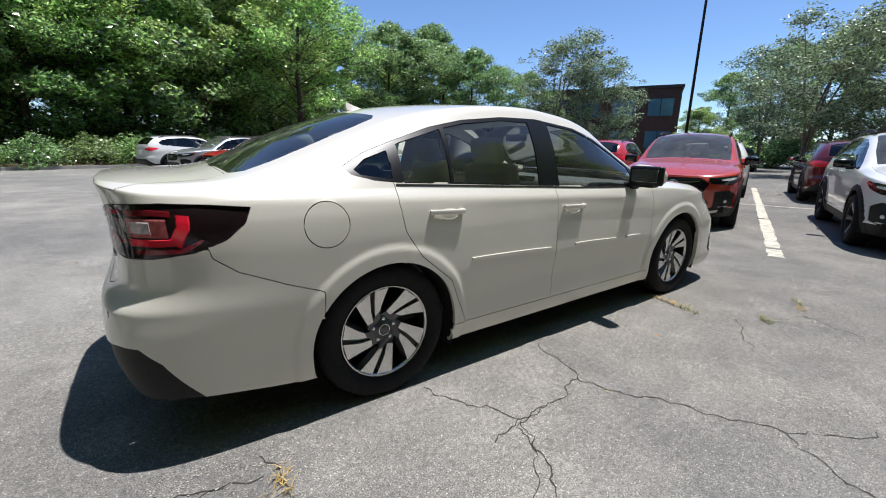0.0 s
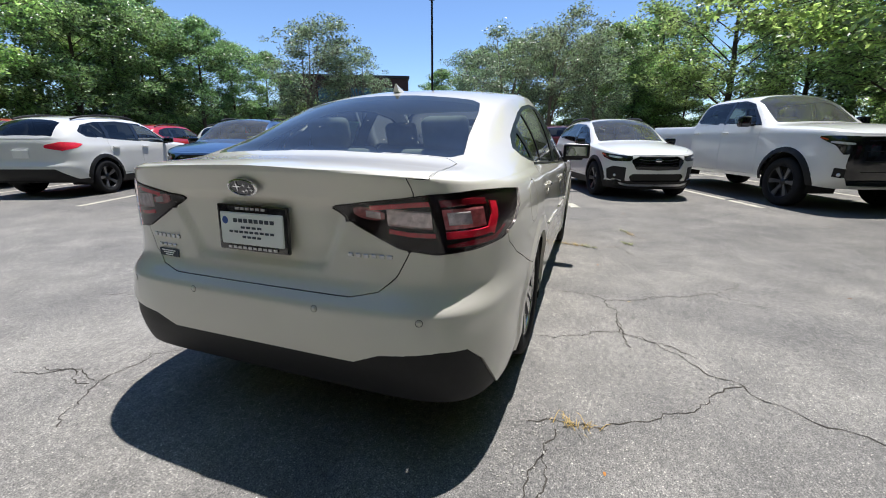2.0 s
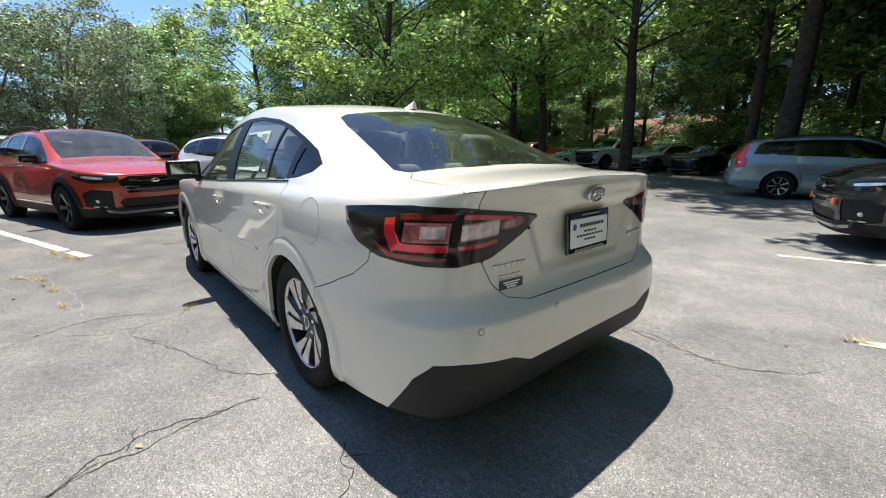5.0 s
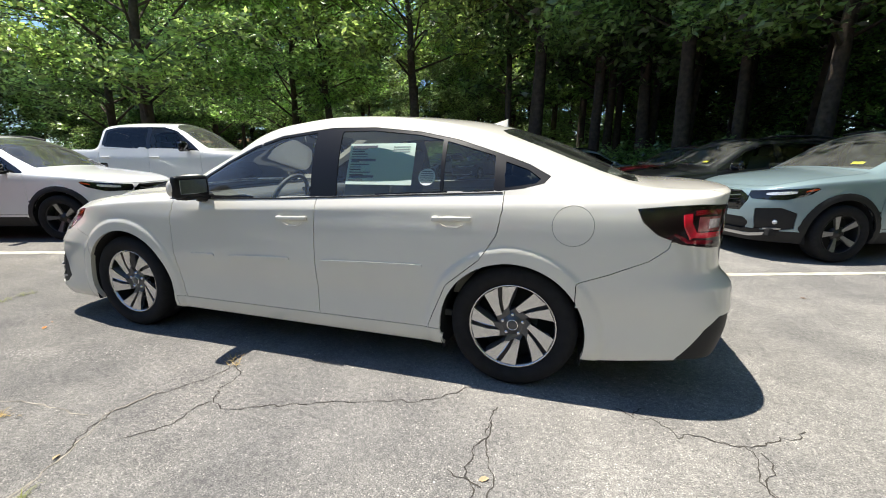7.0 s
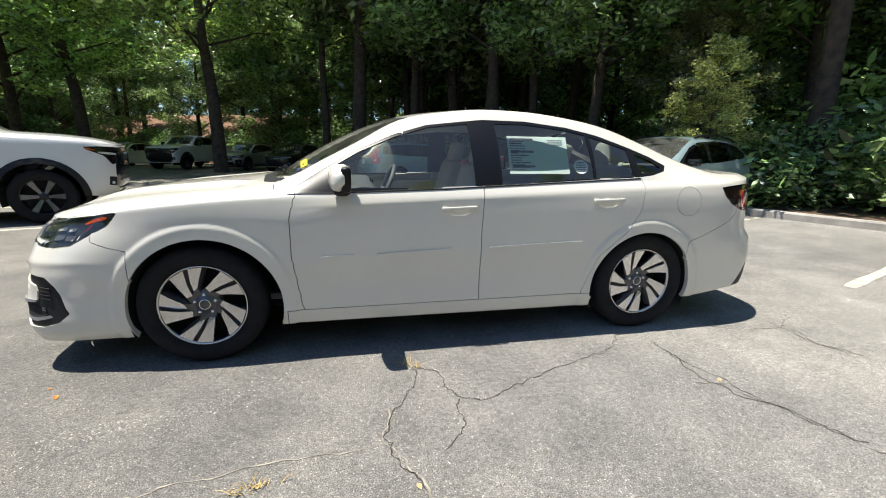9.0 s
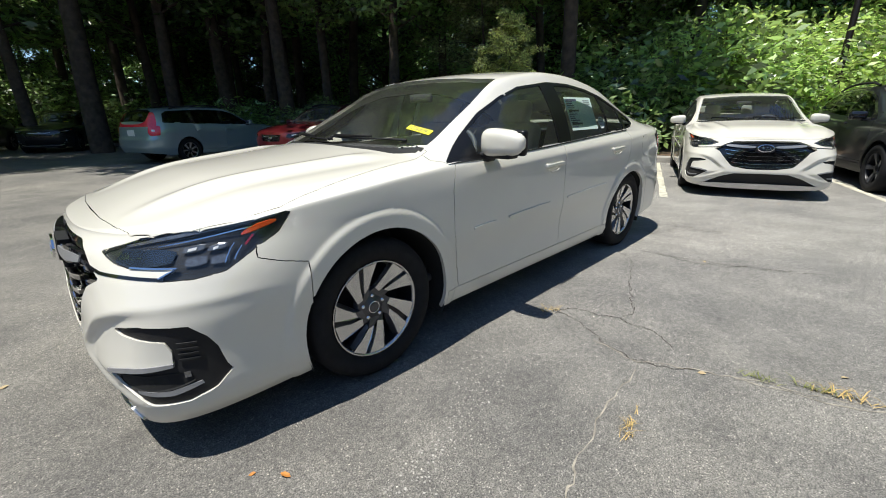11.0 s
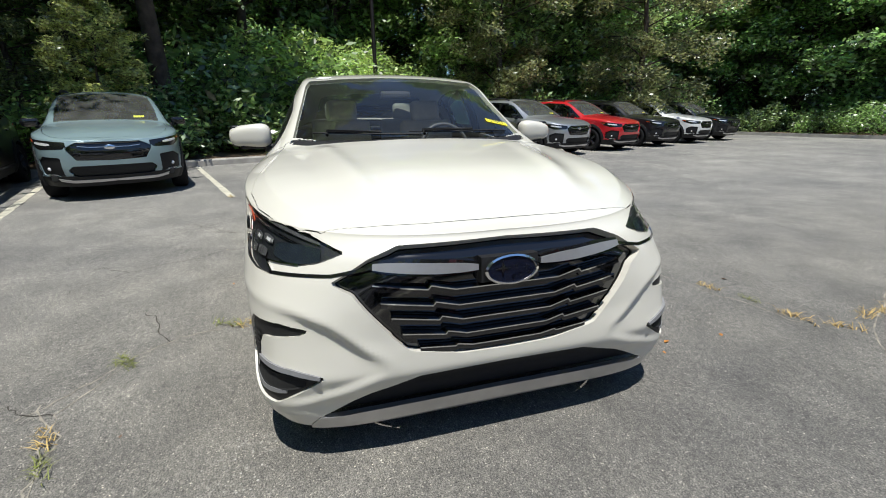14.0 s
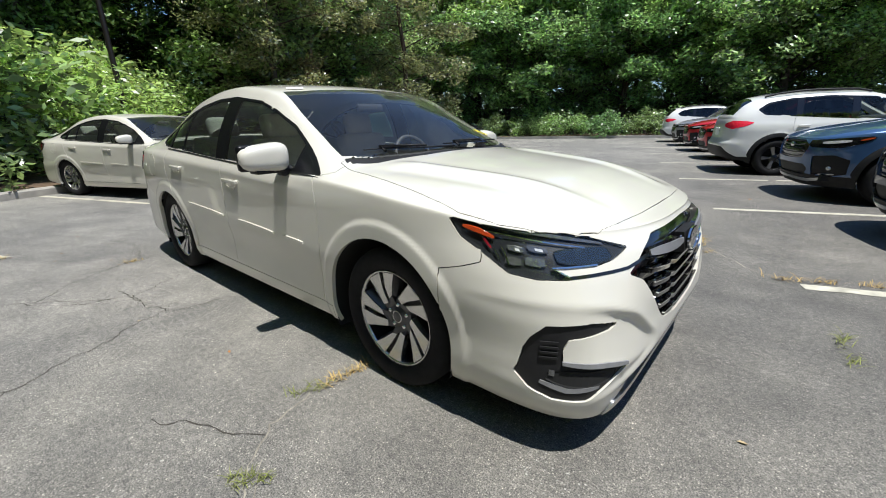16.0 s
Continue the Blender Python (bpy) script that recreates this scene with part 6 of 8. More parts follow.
    for y in (0.36, -0.36):
        for x in (0.0 + fx, -0.9 + fx * 0.9):
            tilt = Matrix.Rotation(radians(-14), 4, "Y")
            part("seat_back", box_bm(0.14, 0.48, 0.62, (x - 0.25, y, 0.83 + up), 0.05, 2, rot=tilt), DASH, car, smooth=True)
            part("headrest", box_bm(0.10, 0.25, 0.17, (x - 0.35, y, 1.21 + up), 0.04, 2, rot=tilt), DASH, car, smooth=True)
    if sp is SUV or sp is WAGON:
        bm = box_bm(0.004, 0.15, 0.05, (0, 0, 0), 0.0)
        part("windshield_tag", bm, YELLOW, car, "yellow tag").matrix_local = Matrix.Translation((0.80, 0.42, float(pchip(sp["curves"]["centre"])(0.80)) - 0.075)) @ Matrix.Rotation(radians(-55), 4, "Y")
    return car, [o for o in painted if o]


def repaint(car, names, m):
    """Give the painted parts of a copy another colour."""
    for o in car.children_recursive:
        if o.type == "MESH" and o.data.name in names:
            o.material_slots[0].link = "OBJECT"
            o.material_slots[0].material = m


AX = radians(19.5)


def bay(d, c, out=True, turn=0.0):
    """A pose in the parking bays: d along the bays, c across them; out: nose away from the middle aisle."""
    x, y = d * math.cos(AX) - c * math.sin(AX), d * math.sin(AX) + c * math.cos(AX)
    return pose(x, y, 0, 0, 0, math.degrees(AX) + turn + (0 if out else 180))


PAINTS = dict(
    white=paint("white_car_paint", (0.72, 0.72, 0.70)), orange=paint("burnt_orange_red_paint", (0.40, 0.045, 0.022), rough=0.25), red=paint("bright_red_paint", (0.45, 0.012, 0.018)),
    blue=paint("dark_blue_paint", (0.045, 0.10, 0.22), metal=0.3), grey=paint("dark_grey_paint", (0.045, 0.05, 0.058), metal=0.4), black=paint("black_car_paint", (0.010, 0.010, 0.012)),
    silver=paint("silver_paint", (0.42, 0.43, 0.45), metal=0.6), teal=paint("pale_grey_blue_paint", (0.22, 0.30, 0.32), metal=0.15), maroon=paint("dark_red_paint", (0.11, 0.010, 0.014), metal=0.2),
    charcoal=paint("charcoal_paint", (0.020, 0.022, 0.025), metal=0.3))

suv0, suv_painted = parked("suv_car", "white compact SUV with black cladding parked in a bay", "car", SUV, PAINTS["white"])
SUV_NAMES = {o.data.name for o in suv_painted}
suv0.matrix_world = bay(6.25, -3.87, False)
suv0["group"] = "parked SUVs"
SUVS = [
    ("orange", 6.8, -0.80, False), ("grey", 6.6, 2.2, False), ("blue", 6.65, 4.95, False), ("white", 6.3, 8.1, True), ("red", 6.55, 11.1, False), ("red", 6.6, 14.1, False),
    ("silver", 6.6, 17.1, False), ("white", 6.5, 20.0, True),
    ("maroon", 12.8, -3.9, True), ("white", 12.8, -0.95, True), ("red", 12.8, 2.1, True), ("white", 12.9, 5.0, True), ("white", 12.9, 8.0, True), ("red", 12.9, 11.0, True), ("grey", 12.9, 14.0, True),
    ("grey", 33.0, -1.5, False), ("black", 33.0, 1.5, False),
    ("teal", -6.7, -2.1, True), ("charcoal", -6.5, 5.35, True), ("silver", -6.5, 8.25, True), ("red", -6.5, 10.85, True), ("black", -6.5, 13.45, True), ("white", -6.5, 16.0, True), ("black", -6.5, 18.6, True),
    # bronze-grey SUV under trees: its shade is put into the charcoal paint
    ("charcoal", -6.4, -4.5, True),
]
COLOUR = dict(orange="burnt orange-red", grey="dark grey", blue="dark blue", white="white", red="bright red", silver="silver", maroon="dark red", black="black", charcoal="charcoal", teal="pale grey-blue")
for col, d, c, out in SUVS:
    o = copy_thing(suv0, bay(d, c, out, 0))
    repaint(o, SUV_NAMES, PAINTS[col])
    tagged(o, COLOUR[col] + " compact SUV with black cladding parked in a bay", "car", "parked SUVs")
    if col == "charcoal":
        for s in (1, -1):
            bm = box_bm(0.04, 0.085, 0.075, (0, 0, 0), 0.008, 1)
            part("corner_mark", bm, AMBER, o, "copper-orange trim piece").matrix_local = Matrix.Translation((2.192, 0.49 * s, 0.585)) @ Matrix.Rotation(radians(14 * s), 4, "Z")
for col, x, y, a in (("silver", 7.0, -24.2, 72), ("black", 4.0, -23.0, 68), ("black", 1.0, -21.8, 66), ("grey", 26.0, -32, 80), ("black", 30.0, -33.2, 82), ("white", 37.5, -38, 84), ("grey", 42, -38.5, 85)):
    o = copy_thing(suv0, pose(x, y, 0, 0, 0, a))
    repaint(o, SUV_NAMES, PAINTS[col])
    tagged(o, COLOUR[col] + " SUV parked below the wooded bank", "car", "parked SUVs")

truck, truck_painted = parked("pickup_truck", "white full-size pickup truck with black grille parked in a bay", "truck", TRUCK, PAINTS["white"], 0.04)
TN = {o.data.name for o in truck_painted}
truck.matrix_world = bay(5.42, -6.77, False)
for col, x, y, a, s in (("white", 10.5, -25.6, 74, 0.96), ("red", 20.3, -29.5, 78, 0.97)):
    o = copy_thing(truck, pose(x, y, 0, 0, 0, a))
    repaint(o, TN, PAINTS[col])
    tagged(o, COLOUR[col] + " pickup truck parked below the wooded bank", "truck", "pickup trucks")
wagon, wn = parked("station_wagon", "pale silver-blue estate car parked nose-in under trees", "car", WAGON, paint("pale_silver_blue", (0.31, 0.40, 0.43), metal=0.4), wheels="silver")
wagon.matrix_world = bay(-6.1, -11.2, False)
o = copy_thing(wagon, bay(-7.3, -7.4, True))
repaint(o, {q.data.name for q in wn}, PAINTS["maroon"])
tagged(o, "old dark red estate car parked in the shade", "car")
o = copy_thing(wagon, pose(15.3, -27.9, 0, 0, 0, 76))
repaint(o, {q.data.name for q in wn}, PAINTS["white"])
tagged(o, "white car parked below the wooded bank", "car")
sedan2 = copy_thing(hero, bay(-6.3, 2.87, True))
tagged(sedan2, "second pearl white four-door sedan parked in a bay", "car")
extras(hero, HS, hero_doors)

# ---- ground, kerbs, bank ----


def asphalt_mat():
    """Worn grey asphalt: pale stones in a dark binder, broad pale and dark patches, a rough skin."""
    m = bpy.data.materials.new("asphalt")
    m.use_nodes = True
    nt = m.node_tree
    b = nt.nodes["Principled BSDF"]
    b.inputs["Roughness"].default_value = 0.82
    b.inputs["Specular IOR Level"].default_value = 0.35
    co = nt.nodes.new("ShaderNodeTexCoord").outputs["Object"]

    def noise_(scale, detail, rough=0.6):
        n = nt.nodes.new("ShaderNodeTexNoise")
        n.inputs["Scale"].default_value, n.inputs["Detail"].default_value, n.inputs["Roughness"].default_value = scale, detail, rough
        nt.links.new(co, n.inputs["Vector"])
        return n.outputs["Fac"]

    def ramp(fac, a, ca, b_, cb):
        r = nt.nodes.new("ShaderNodeValToRGB")
        r.color_ramp.elements[0].position, r.color_ramp.elements[0].color = a, (*ca, 1)
        r.color_ramp.elements[1].position, r.color_ramp.elements[1].color = b_, (*cb, 1)
        nt.links.new(fac, r.inputs[0])
        return r.outputs[0]

    def mul(a, b_, f=1.0):
        x = nt.nodes.new("ShaderNodeMix")
        x.data_type, x.blend_type = "RGBA", "MULTIPLY"
        x.inputs[0].default_value = f
        nt.links.new(a, x.inputs[6]), nt.links.new(b_, x.inputs[7])
        return x.outputs[2]
    base = ramp(noise_(0.30, 6, 0.65), 0.38, (0.178, 0.175, 0.174), 0.60, (0.262, 0.255, 0.243))
    mid = ramp(noise_(2.3, 7, 0.75), 0.3, (0.78, 0.78, 0.78), 0.7, (1.18, 1.18, 1.17))
    grit = ramp(noise_(38, 4, 0.85), 0.36, (0.68, 0.68, 0.68), 0.64, (1.32, 1.31, 1.28))
    stones = ramp(noise_(170, 3, 0.85), 0.38, (0.36, 0.36, 0.36), 0.66, (1.85, 1.83, 1.78))
    c = mul(mul(mul(base, mid), stones), grit)
    # pale stone chips
    vo = nt.nodes.new("ShaderNodeTexVoronoi")
    vo.inputs["Scale"].default_value = 75.0
    nt.links.new(co, vo.inputs["Vector"])
    c = mul(c, ramp(vo.outputs["Distance"], 0.10, (1.75, 1.73, 1.68), 0.30, (0.94, 0.94, 0.94)))
    # sparse pale aggregate
    v2 = nt.nodes.new("ShaderNodeTexVoronoi")
    v2.inputs["Scale"].default_value = 95.0
    nt.links.new(co, v2.inputs["Vector"])
    sp2 = nt.nodes.new("ShaderNodeSeparateColor")
    nt.links.new(v2.outputs["Color"], sp2.inputs[0])
    pick = nt.nodes.new("ShaderNodeMath")
    pick.operation = "MULTIPLY"
    near = nt.nodes.new("ShaderNodeMapRange")
    near.inputs["From Min"].default_value, near.inputs["From Max"].default_value = 0.34, 0.22
    nt.links.new(v2.outputs["Distance"], near.inputs["Value"])
    some = nt.nodes.new("ShaderNodeMapRange")
    some.inputs["From Min"].default_value, some.inputs["From Max"].default_value = 0.80, 0.90
    nt.links.new(sp2.outputs[0], some.inputs["Value"])
    nt.links.new(near.outputs[0], pick.inputs[0]), nt.links.new(some.outputs[0], pick.inputs[1])
    c = mul(c, ramp(pick.outputs[0], 0.0, (0.93, 0.93, 0.93), 1.0, (2.1, 2.05, 1.95)))
    # scuffs and faded patches
    c = mul(c, ramp(noise_(0.95, 8, 0.8), 0.36, (0.80, 0.80, 0.81), 0.66, (1.20, 1.19, 1.17)))
    # the surface darkens towards +x
    sep = nt.nodes.new("ShaderNodeSeparateXYZ")
    nt.links.new(co, sep.inputs[0])
    ad = nt.nodes.new("ShaderNodeMath")
    ad.operation = "MULTIPLY_ADD"
    nt.links.new(noise_(0.5, 5, 0.7), ad.inputs[0])
    ad.inputs[1].default_value = 3.0
    nt.links.new(sep.outputs[0], ad.inputs[2])
    rg = nt.nodes.new("ShaderNodeMapRange")
    rg.inputs["From Min"].default_value, rg.inputs["From Max"].default_value = 0.2, 3.6
    nt.links.new(ad.outputs[0], rg.inputs["Value"])
    c = mul(c, ramp(rg.outputs[0], 0.0, (1.0, 1.0, 1.0), 1.0, (0.74, 0.73, 0.71)))
    nt.links.new(c, b.inputs["Base Color"])
    bp = nt.nodes.new("ShaderNodeBump")
    bp.inputs["Strength"].default_value, bp.inputs["Distance"].default_value = 0.8, 0.006
    nt.links.new(noise_(150, 3, 0.8), bp.inputs["Height"])
    nt.links.new(bp.outputs["Normal"], b.inputs["Normal"])
    return m


ASPHALT = asphalt_mat()
bm = bmesh.new()
bmesh.ops.create_grid(bm, x_segments=8, y_segments=8, size=500)
ground = tagged(part("ground", bm, ASPHALT), "worn grey asphalt of a car park", "ground", kind="structure")


def dc(d, c, z=0.0):
    return Vector((d * math.cos(AX) - c * math.sin(AX), d * math.sin(AX) + c * math.cos(AX), z))


CONCRETE = mat("kerb_concrete", (0.34, 0.32, 0.29), rough=0.9, var=0.2, scale=4, bump=0.3, bscale=60)
SOIL = mat("leaf_litter_soil", (0.10, 0.065, 0.04), rough=0.95, var=0.5, scale=3, bump=0.8, bscale=30)
STRAW = mat("pine_straw", (0.17, 0.095, 0.055), rough=0.95, var=0.5, scale=2.5, bump=0.8, bscale=25)
PAINTLINE = mat("worn_road_paint", (0.46, 0.435, 0.35), rough=0.8, var=0.35, scale=9, bump=0.2, bscale=120)


def kerb(pts, name="kerb"):
    """A concrete kerb 0.15 high along points of the plan."""
    bm = bmesh.new()
    prof = [(0.0, 0.0), (0.0, 0.12), (0.02, 0.15), (0.15, 0.15), (0.15, 0.0)]
    rows = []
    for i, p in enumerate(pts):
        a, b = Vector(pts[max(i - 1, 0)]), Vector(pts[min(i + 1, len(pts) - 1)])
        t = (b - a).normalized()
        n = Vector((-t.y, t.x))
        rows.append([bm.verts.new((p[0] + n.x * u, p[1] + n.y * u, h)) for u, h in prof])
    for r0, r1 in zip(rows, rows[1:]):
        for k in range(4):
            bm.faces.new((r0[k], r0[k + 1], r1[k + 1], r1[k]))
    return tagged(part(name, bm, CONCRETE), "weathered concrete kerb", "kerb", kind="structure")


kerb([tuple(dc(-8.35, c)[:2]) for c in np.linspace(-30, 24, 28)])
kerb([tuple(dc(d, 24.0)[:2]) for d in np.linspace(24, -8.35, 12)])
far = [(60, -40.5), (42, -41.0), (25, -35.5), (12, -30.2), (4, -27.0), (-3, -24.5)]
kerb(far)


def bed(name, outline, material, label, rise=None, n=24):
    """Planted ground behind a kerb: a sheet that rises away from it, with a rough skin."""
    bm = bmesh.new()
    rows = []
    for (x0, y0, x1, y1, up) in outline:
        row = []
        for k in range(n + 1):
            t = k / n
            x, y = x0 + (x1 - x0) * t, y0 + (y1 - y0) * t
            z = 0.13 + up * t * t * (3 - 2 * t) + 0.12 * t * noise.noise((x * 0.3, y * 0.3, 0.0))
            row.append(bm.verts.new((x, y, z)))
        rows.append(row)
    for r0, r1 in zip(rows, rows[1:]):
        for k in range(n):
            bm.faces.new((r0[k], r0[k + 1], r1[k + 1], r1[k]))
    return tagged(part(name, bm, material, smooth=True), label, "ground", kind="structure")


bed("planting_bed", [(*dc(-8.5, c)[:2], *dc(-34, c - 4)[:2], 1.0) for c in np.linspace(-32, 30, 30)], SOIL, "dark leaf litter under dense trees")
bed("planting_bed_north", [(*dc(d, 24.15)[:2], *dc(d, 60)[:2], 0.8) for d in np.linspace(-34, 60, 30)], SOIL, "dark soil under trees and hedges")
bed("bank", [(*(Vector(a).lerp(Vector(b), t)), *(Vector(a).lerp(Vector(b), t) + Vector((4, -16))), 4.5) for a, b in zip(far, far[1:]) for t in (0, 0.25, 0.5, 0.75)], STRAW, "bank covered in brown pine straw")


def line(a, b, w=0.10, seed=0):
    """A painted bay line, its edges worn ragged."""
    rnd = random.Random(seed)
    a, b = Vector(a), Vector(b)
    t = (b - a).normalized()
    n = Vector((-t.y, t.x))
    k = max(2, int((b - a).length / 0.12))
    bm = bmesh.new()
    rows = []
    for i in range(k + 1):
        p = a.lerp(b, i / k)
        q0, q1 = w / 2 * (0.8 + 0.35 * rnd.random()), w / 2 * (0.8 + 0.35 * rnd.random())
        rows.append((bm.verts.new((p.x + n.x * q0, p.y + n.y * q0, 0.004)), bm.verts.new((p.x - n.x * q1, p.y - n.y * q1, 0.004))))
    for i, (r0, r1) in enumerate(zip(rows, rows[1:])):
        if rnd.random() > 0.03:
            bm.faces.new((r0[0], r0[1], r1[1], r1[0]))
    return tagged(part("bay_line", bm, PAINTLINE), "worn off-white painted bay line", "road marking", kind="structure")


for k, c in enumerate((-8.4, -5.35, -2.15, 0.68, 3.48, 6.45, 9.6, 12.6, 15.6, 18.6)):
    line(dc(3.25, c)[:2], dc(15.6, c)[:2], 0.11 if c != -2.15 else 0.16, k)
line(dc(9.4, -12)[:2], dc(9.4, 22)[:2], 0.10, 40)
for k, c in enumerate((-3.30, -0.77, 1.74, 4.40, 7.08, 9.71, 12.3, 14.9, 17.5, 20.1)):
    line(dc(-8.3, c)[:2], dc(-3.65, c)[:2], 0.10, 60 + k)


CRACK = mat("crack_dirt", (0.050, 0.044, 0.037), rough=1.0, var=0.4, scale=12)
_crack_count = [0]


SANDY = mat("sandy_crack_fill", (0.27, 0.245, 0.20), rough=1.0, var=0.5, scale=14, bump=0.5, bscale=80)


def crack(pts, w=0.006, sandy=False):
    """A crack in the asphalt: a ragged dark groove along places of the plan."""
    _crack_count[0] += 1
    rn = random.Random(_crack_count[0])
    line_ = [Vector(p) for p in pts]
    for amp in ((0.02, 0.015, 0.010) if sandy else (0.04, 0.025, 0.012)):
        out = [line_[0]]
        for a, b in zip(line_, line_[1:]):
            ln = (b - a).length
            n = Vector((-(b - a).y, (b - a).x)) / max(ln, 1e-6)
            if ln > 0.03:
                out.append((a + b) / 2 + n * rn.uniform(-1, 1) * min(amp, ln * 0.22))
            out.append(b)
        line_ = out
    bm = bmesh.new()
    rows = []
    for i, p in enumerate(line_):
        a, b = line_[max(i - 1, 0)], line_[min(i + 1, len(line_) - 1)]
        t = (b - a).normalized() if (b - a).length > 1e-6 else Vector((1, 0))
        n = Vector((-t.y, t.x))
        h = w / 2 * rn.uniform(0.35, 1.25)
        rows.append((bm.verts.new((p.x + n.x * h, p.y + n.y * h, 0.0025)), bm.verts.new((p.x - n.x * h, p.y - n.y * h, 0.0025))))
    for r0, r1 in zip(rows, rows[1:]):
        bm.faces.new((r0[0], r0[1], r1[1], r1[0]))
    return tagged(part("crack", bm, SANDY if sandy else CRACK), "sand-filled crack in the asphalt" if sandy else "thin dark crack in the asphalt", "crack", kind="structure")


def chip_seam(pts, spread=0.05, per=330):
    """A pale worn streak: loose light chips of stone scattered along places of the plan."""
    _crack_count[0] += 1
    rn = random.Random(_crack_count[0])
    line_ = [Vector(p) for p in pts]
    v, f = [], []
    for a, b in zip(line_, line_[1:]):
        t = (b - a).normalized()
        for _ in range(int((b - a).length * per)):
            p = a.lerp(b, rn.random()) + Vector((-t.y, t.x)) * rn.gauss(0, spread)
            r, q, k = rn.uniform(0.0018, 0.0055), rn.uniform(0, 3.14), len(v)
            v += [(p.x + r * math.cos(q + w), p.y + r * math.sin(q + w), 0.0028 + 0.0008 * (w > 2)) for w in (0, 1.7, 3.0, 4.6)]
            f.append((k, k + 1, k + 2, k + 3))
    return tagged(mesh_obj("stone_chips", v, f, CHIPS, smooth=False), "pale loose stone chips along a worn streak of asphalt", "gravel", kind="stuff")


CHIPS = mat("pale_stone_chips", (0.33, 0.315, 0.285), rough=0.9, island=0.35, var=0.1)
crack([(-0.31, -0.91), (-0.39, -1.18), (-0.46, -1.32), (-0.42, -1.46), (-0.31, -1.61), (-0.21, -1.81), (-0.12, -1.96), (-0.05, -2.12), (0.12, -2.25), (0.32, -2.34)])
crack([(-0.05, -2.12), (-0.13, -2.17), (-0.16, -2.29), (-0.21, -2.42)])
crack([(-0.46, -1.32), (-0.61, -1.37), (-0.81, -1.39), (-0.96, -1.39), (-1.12, -1.41), (-1.17, -1.44)])
crack([(-1.2, -0.93), (-1.14, -1.09), (-1.03, -1.22), (-0.96, -1.39), (-1, -1.51), (-1.07, -1.64), (-1.17, -1.77)])
crack([(2.94, -1.31), (2.01, -1.62), (1.73, -1.72), (1.33, -1.52)], 0.006, True)
crack([(1.22, -1.45), (0.89, -1.62), (0.74, -1.72)])
crack([(1.62, -2.1), (1.61, -1.94), (1.73, -1.72)])
crack([(-2.44, 1.47), (-2.42, 1.34), (-2.41, 1.21), (-2.41, 1.06), (-2.31, 1.07), (-2.15, 1.09), (-2.06, 0.97), (-1.91, 0.93)])
crack([(-2.41, 1.06), (-2.5, 1.03), (-2.58, 0.95), (-2.66, 0.94), (-2.71, 0.87)])
crack([(-1.65, 2.29), (-1.55, 2.09), (-1.5, 1.9), (-1.39, 1.71)])
crack([(-1.38, 1.62), (-1.23, 1.57)])
crack([(-0.79, -1.38), (-1.02, -1.42), (-1.07, -1.59), (-1.26, -1.75), (-1.39, -1.93), (-1.55, -2.09), (-1.65, -2.31), (-1.78, -2.43), (-1.84, -2.59)])
crack([(-1.39, -1.93), (-1.59, -1.74), (-1.72, -1.59), (-1.87, -1.37), (-1.96, -1.15), (-2, -0.97)])
crack([(-2.01, -1.09), (-2.23, -1.08), (-2.38, -1.06), (-2.46, -1.03)])
crack([(-2.54, -0.95), (-2.62, -0.99), (-2.71, -1.04)])
crack([(-1.35, 1.1), (-1.34, 1.25), (-1.36, 1.41), (-1.41, 1.54), (-1.42, 1.7), (-1.44, 1.8), (-1.48, 1.85)])
crack([(-1.98, 0.97), (-2.04, 0.89)])
crack([(-2.14, -1.07), (-2.42, -1.01), (-2.67, -0.98), (-2.85, -1.04), (-3.1, -1.29)])
crack([(-1.19, 0.94), (-1.03, 1.12), (-0.82, 1.21), (-0.5, 1.32), (-0.3, 1.42), (-0.15, 1.49), (0.05, 1.47), (0.11, 1.37), (0.15, 1.19), (0.25, 1.16)])
crack([(0.25, 1.16), (0.31, 1.38), (0.41, 1.59), (0.44, 1.68), (0.42, 1.81), (0.34, 1.92), (0.31, 2.01)])
crack([(0.05, 1.48), (0.07, 1.63), (0.14, 1.76), (0.21, 1.83)])
crack([(-1.33, 1.21), (-1.3, 1.44), (-1.34, 1.62), (-1.4, 1.77), (-1.47, 1.91), (-1.54, 2.02), (-1.6, 2.12)])
crack([(-2.46, 1.09), (-2.4, 1.33), (-2.53, 1.56)])
crack([(0.4, 1.48), (0.45, 1.73), (0.33, 1.93), (0.25, 2.13), (0.2, 2.36), (0.05, 2.64)], 0.008, True)
crack([(0.52, 1.75), (0.94, 1.77), (1.23, 1.81), (1.41, 1.87), (1.61, 1.89), (1.76, 1.97), (1.94, 2), (2.03, 2.03)], 0.008, True)
crack([(0.27, 2.1), (0.21, 2.42), (-0.08, 2.91)], 0.008, True)
crack([(2.19, -1.59), (2.06, -1.61), (1.88, -1.62), (1.64, -1.81)], 0.008, True)
crack([(1.73, -1.85), (1.56, -1.72), (1.38, -1.61), (1.17, -1.41), (1.11, -1.18), (1.13, -0.95)], 0.008, True)
crack([(0.23, 6.87), (1.26, 4.46), (1.89, 3.02), (2.18, 2.38), (2.48, 1.96), (2.7, 1.79)], 0.008, True)
chip_seam([(0.39, -2.16), (0.34, -1.98), (0.25, -1.64), (-0.05, -0.94)])
chip_seam([(0.41, -2.39), (0.36, -1.99), (0.26, -1.59)])
chip_seam([(1.11, -2.13), (1.07, -1.95), (1.02, -1.74)])
chip_seam([(2.59, -1.09), (2.44, -1.04), (2.28, -0.97), (2.11, -0.85)])
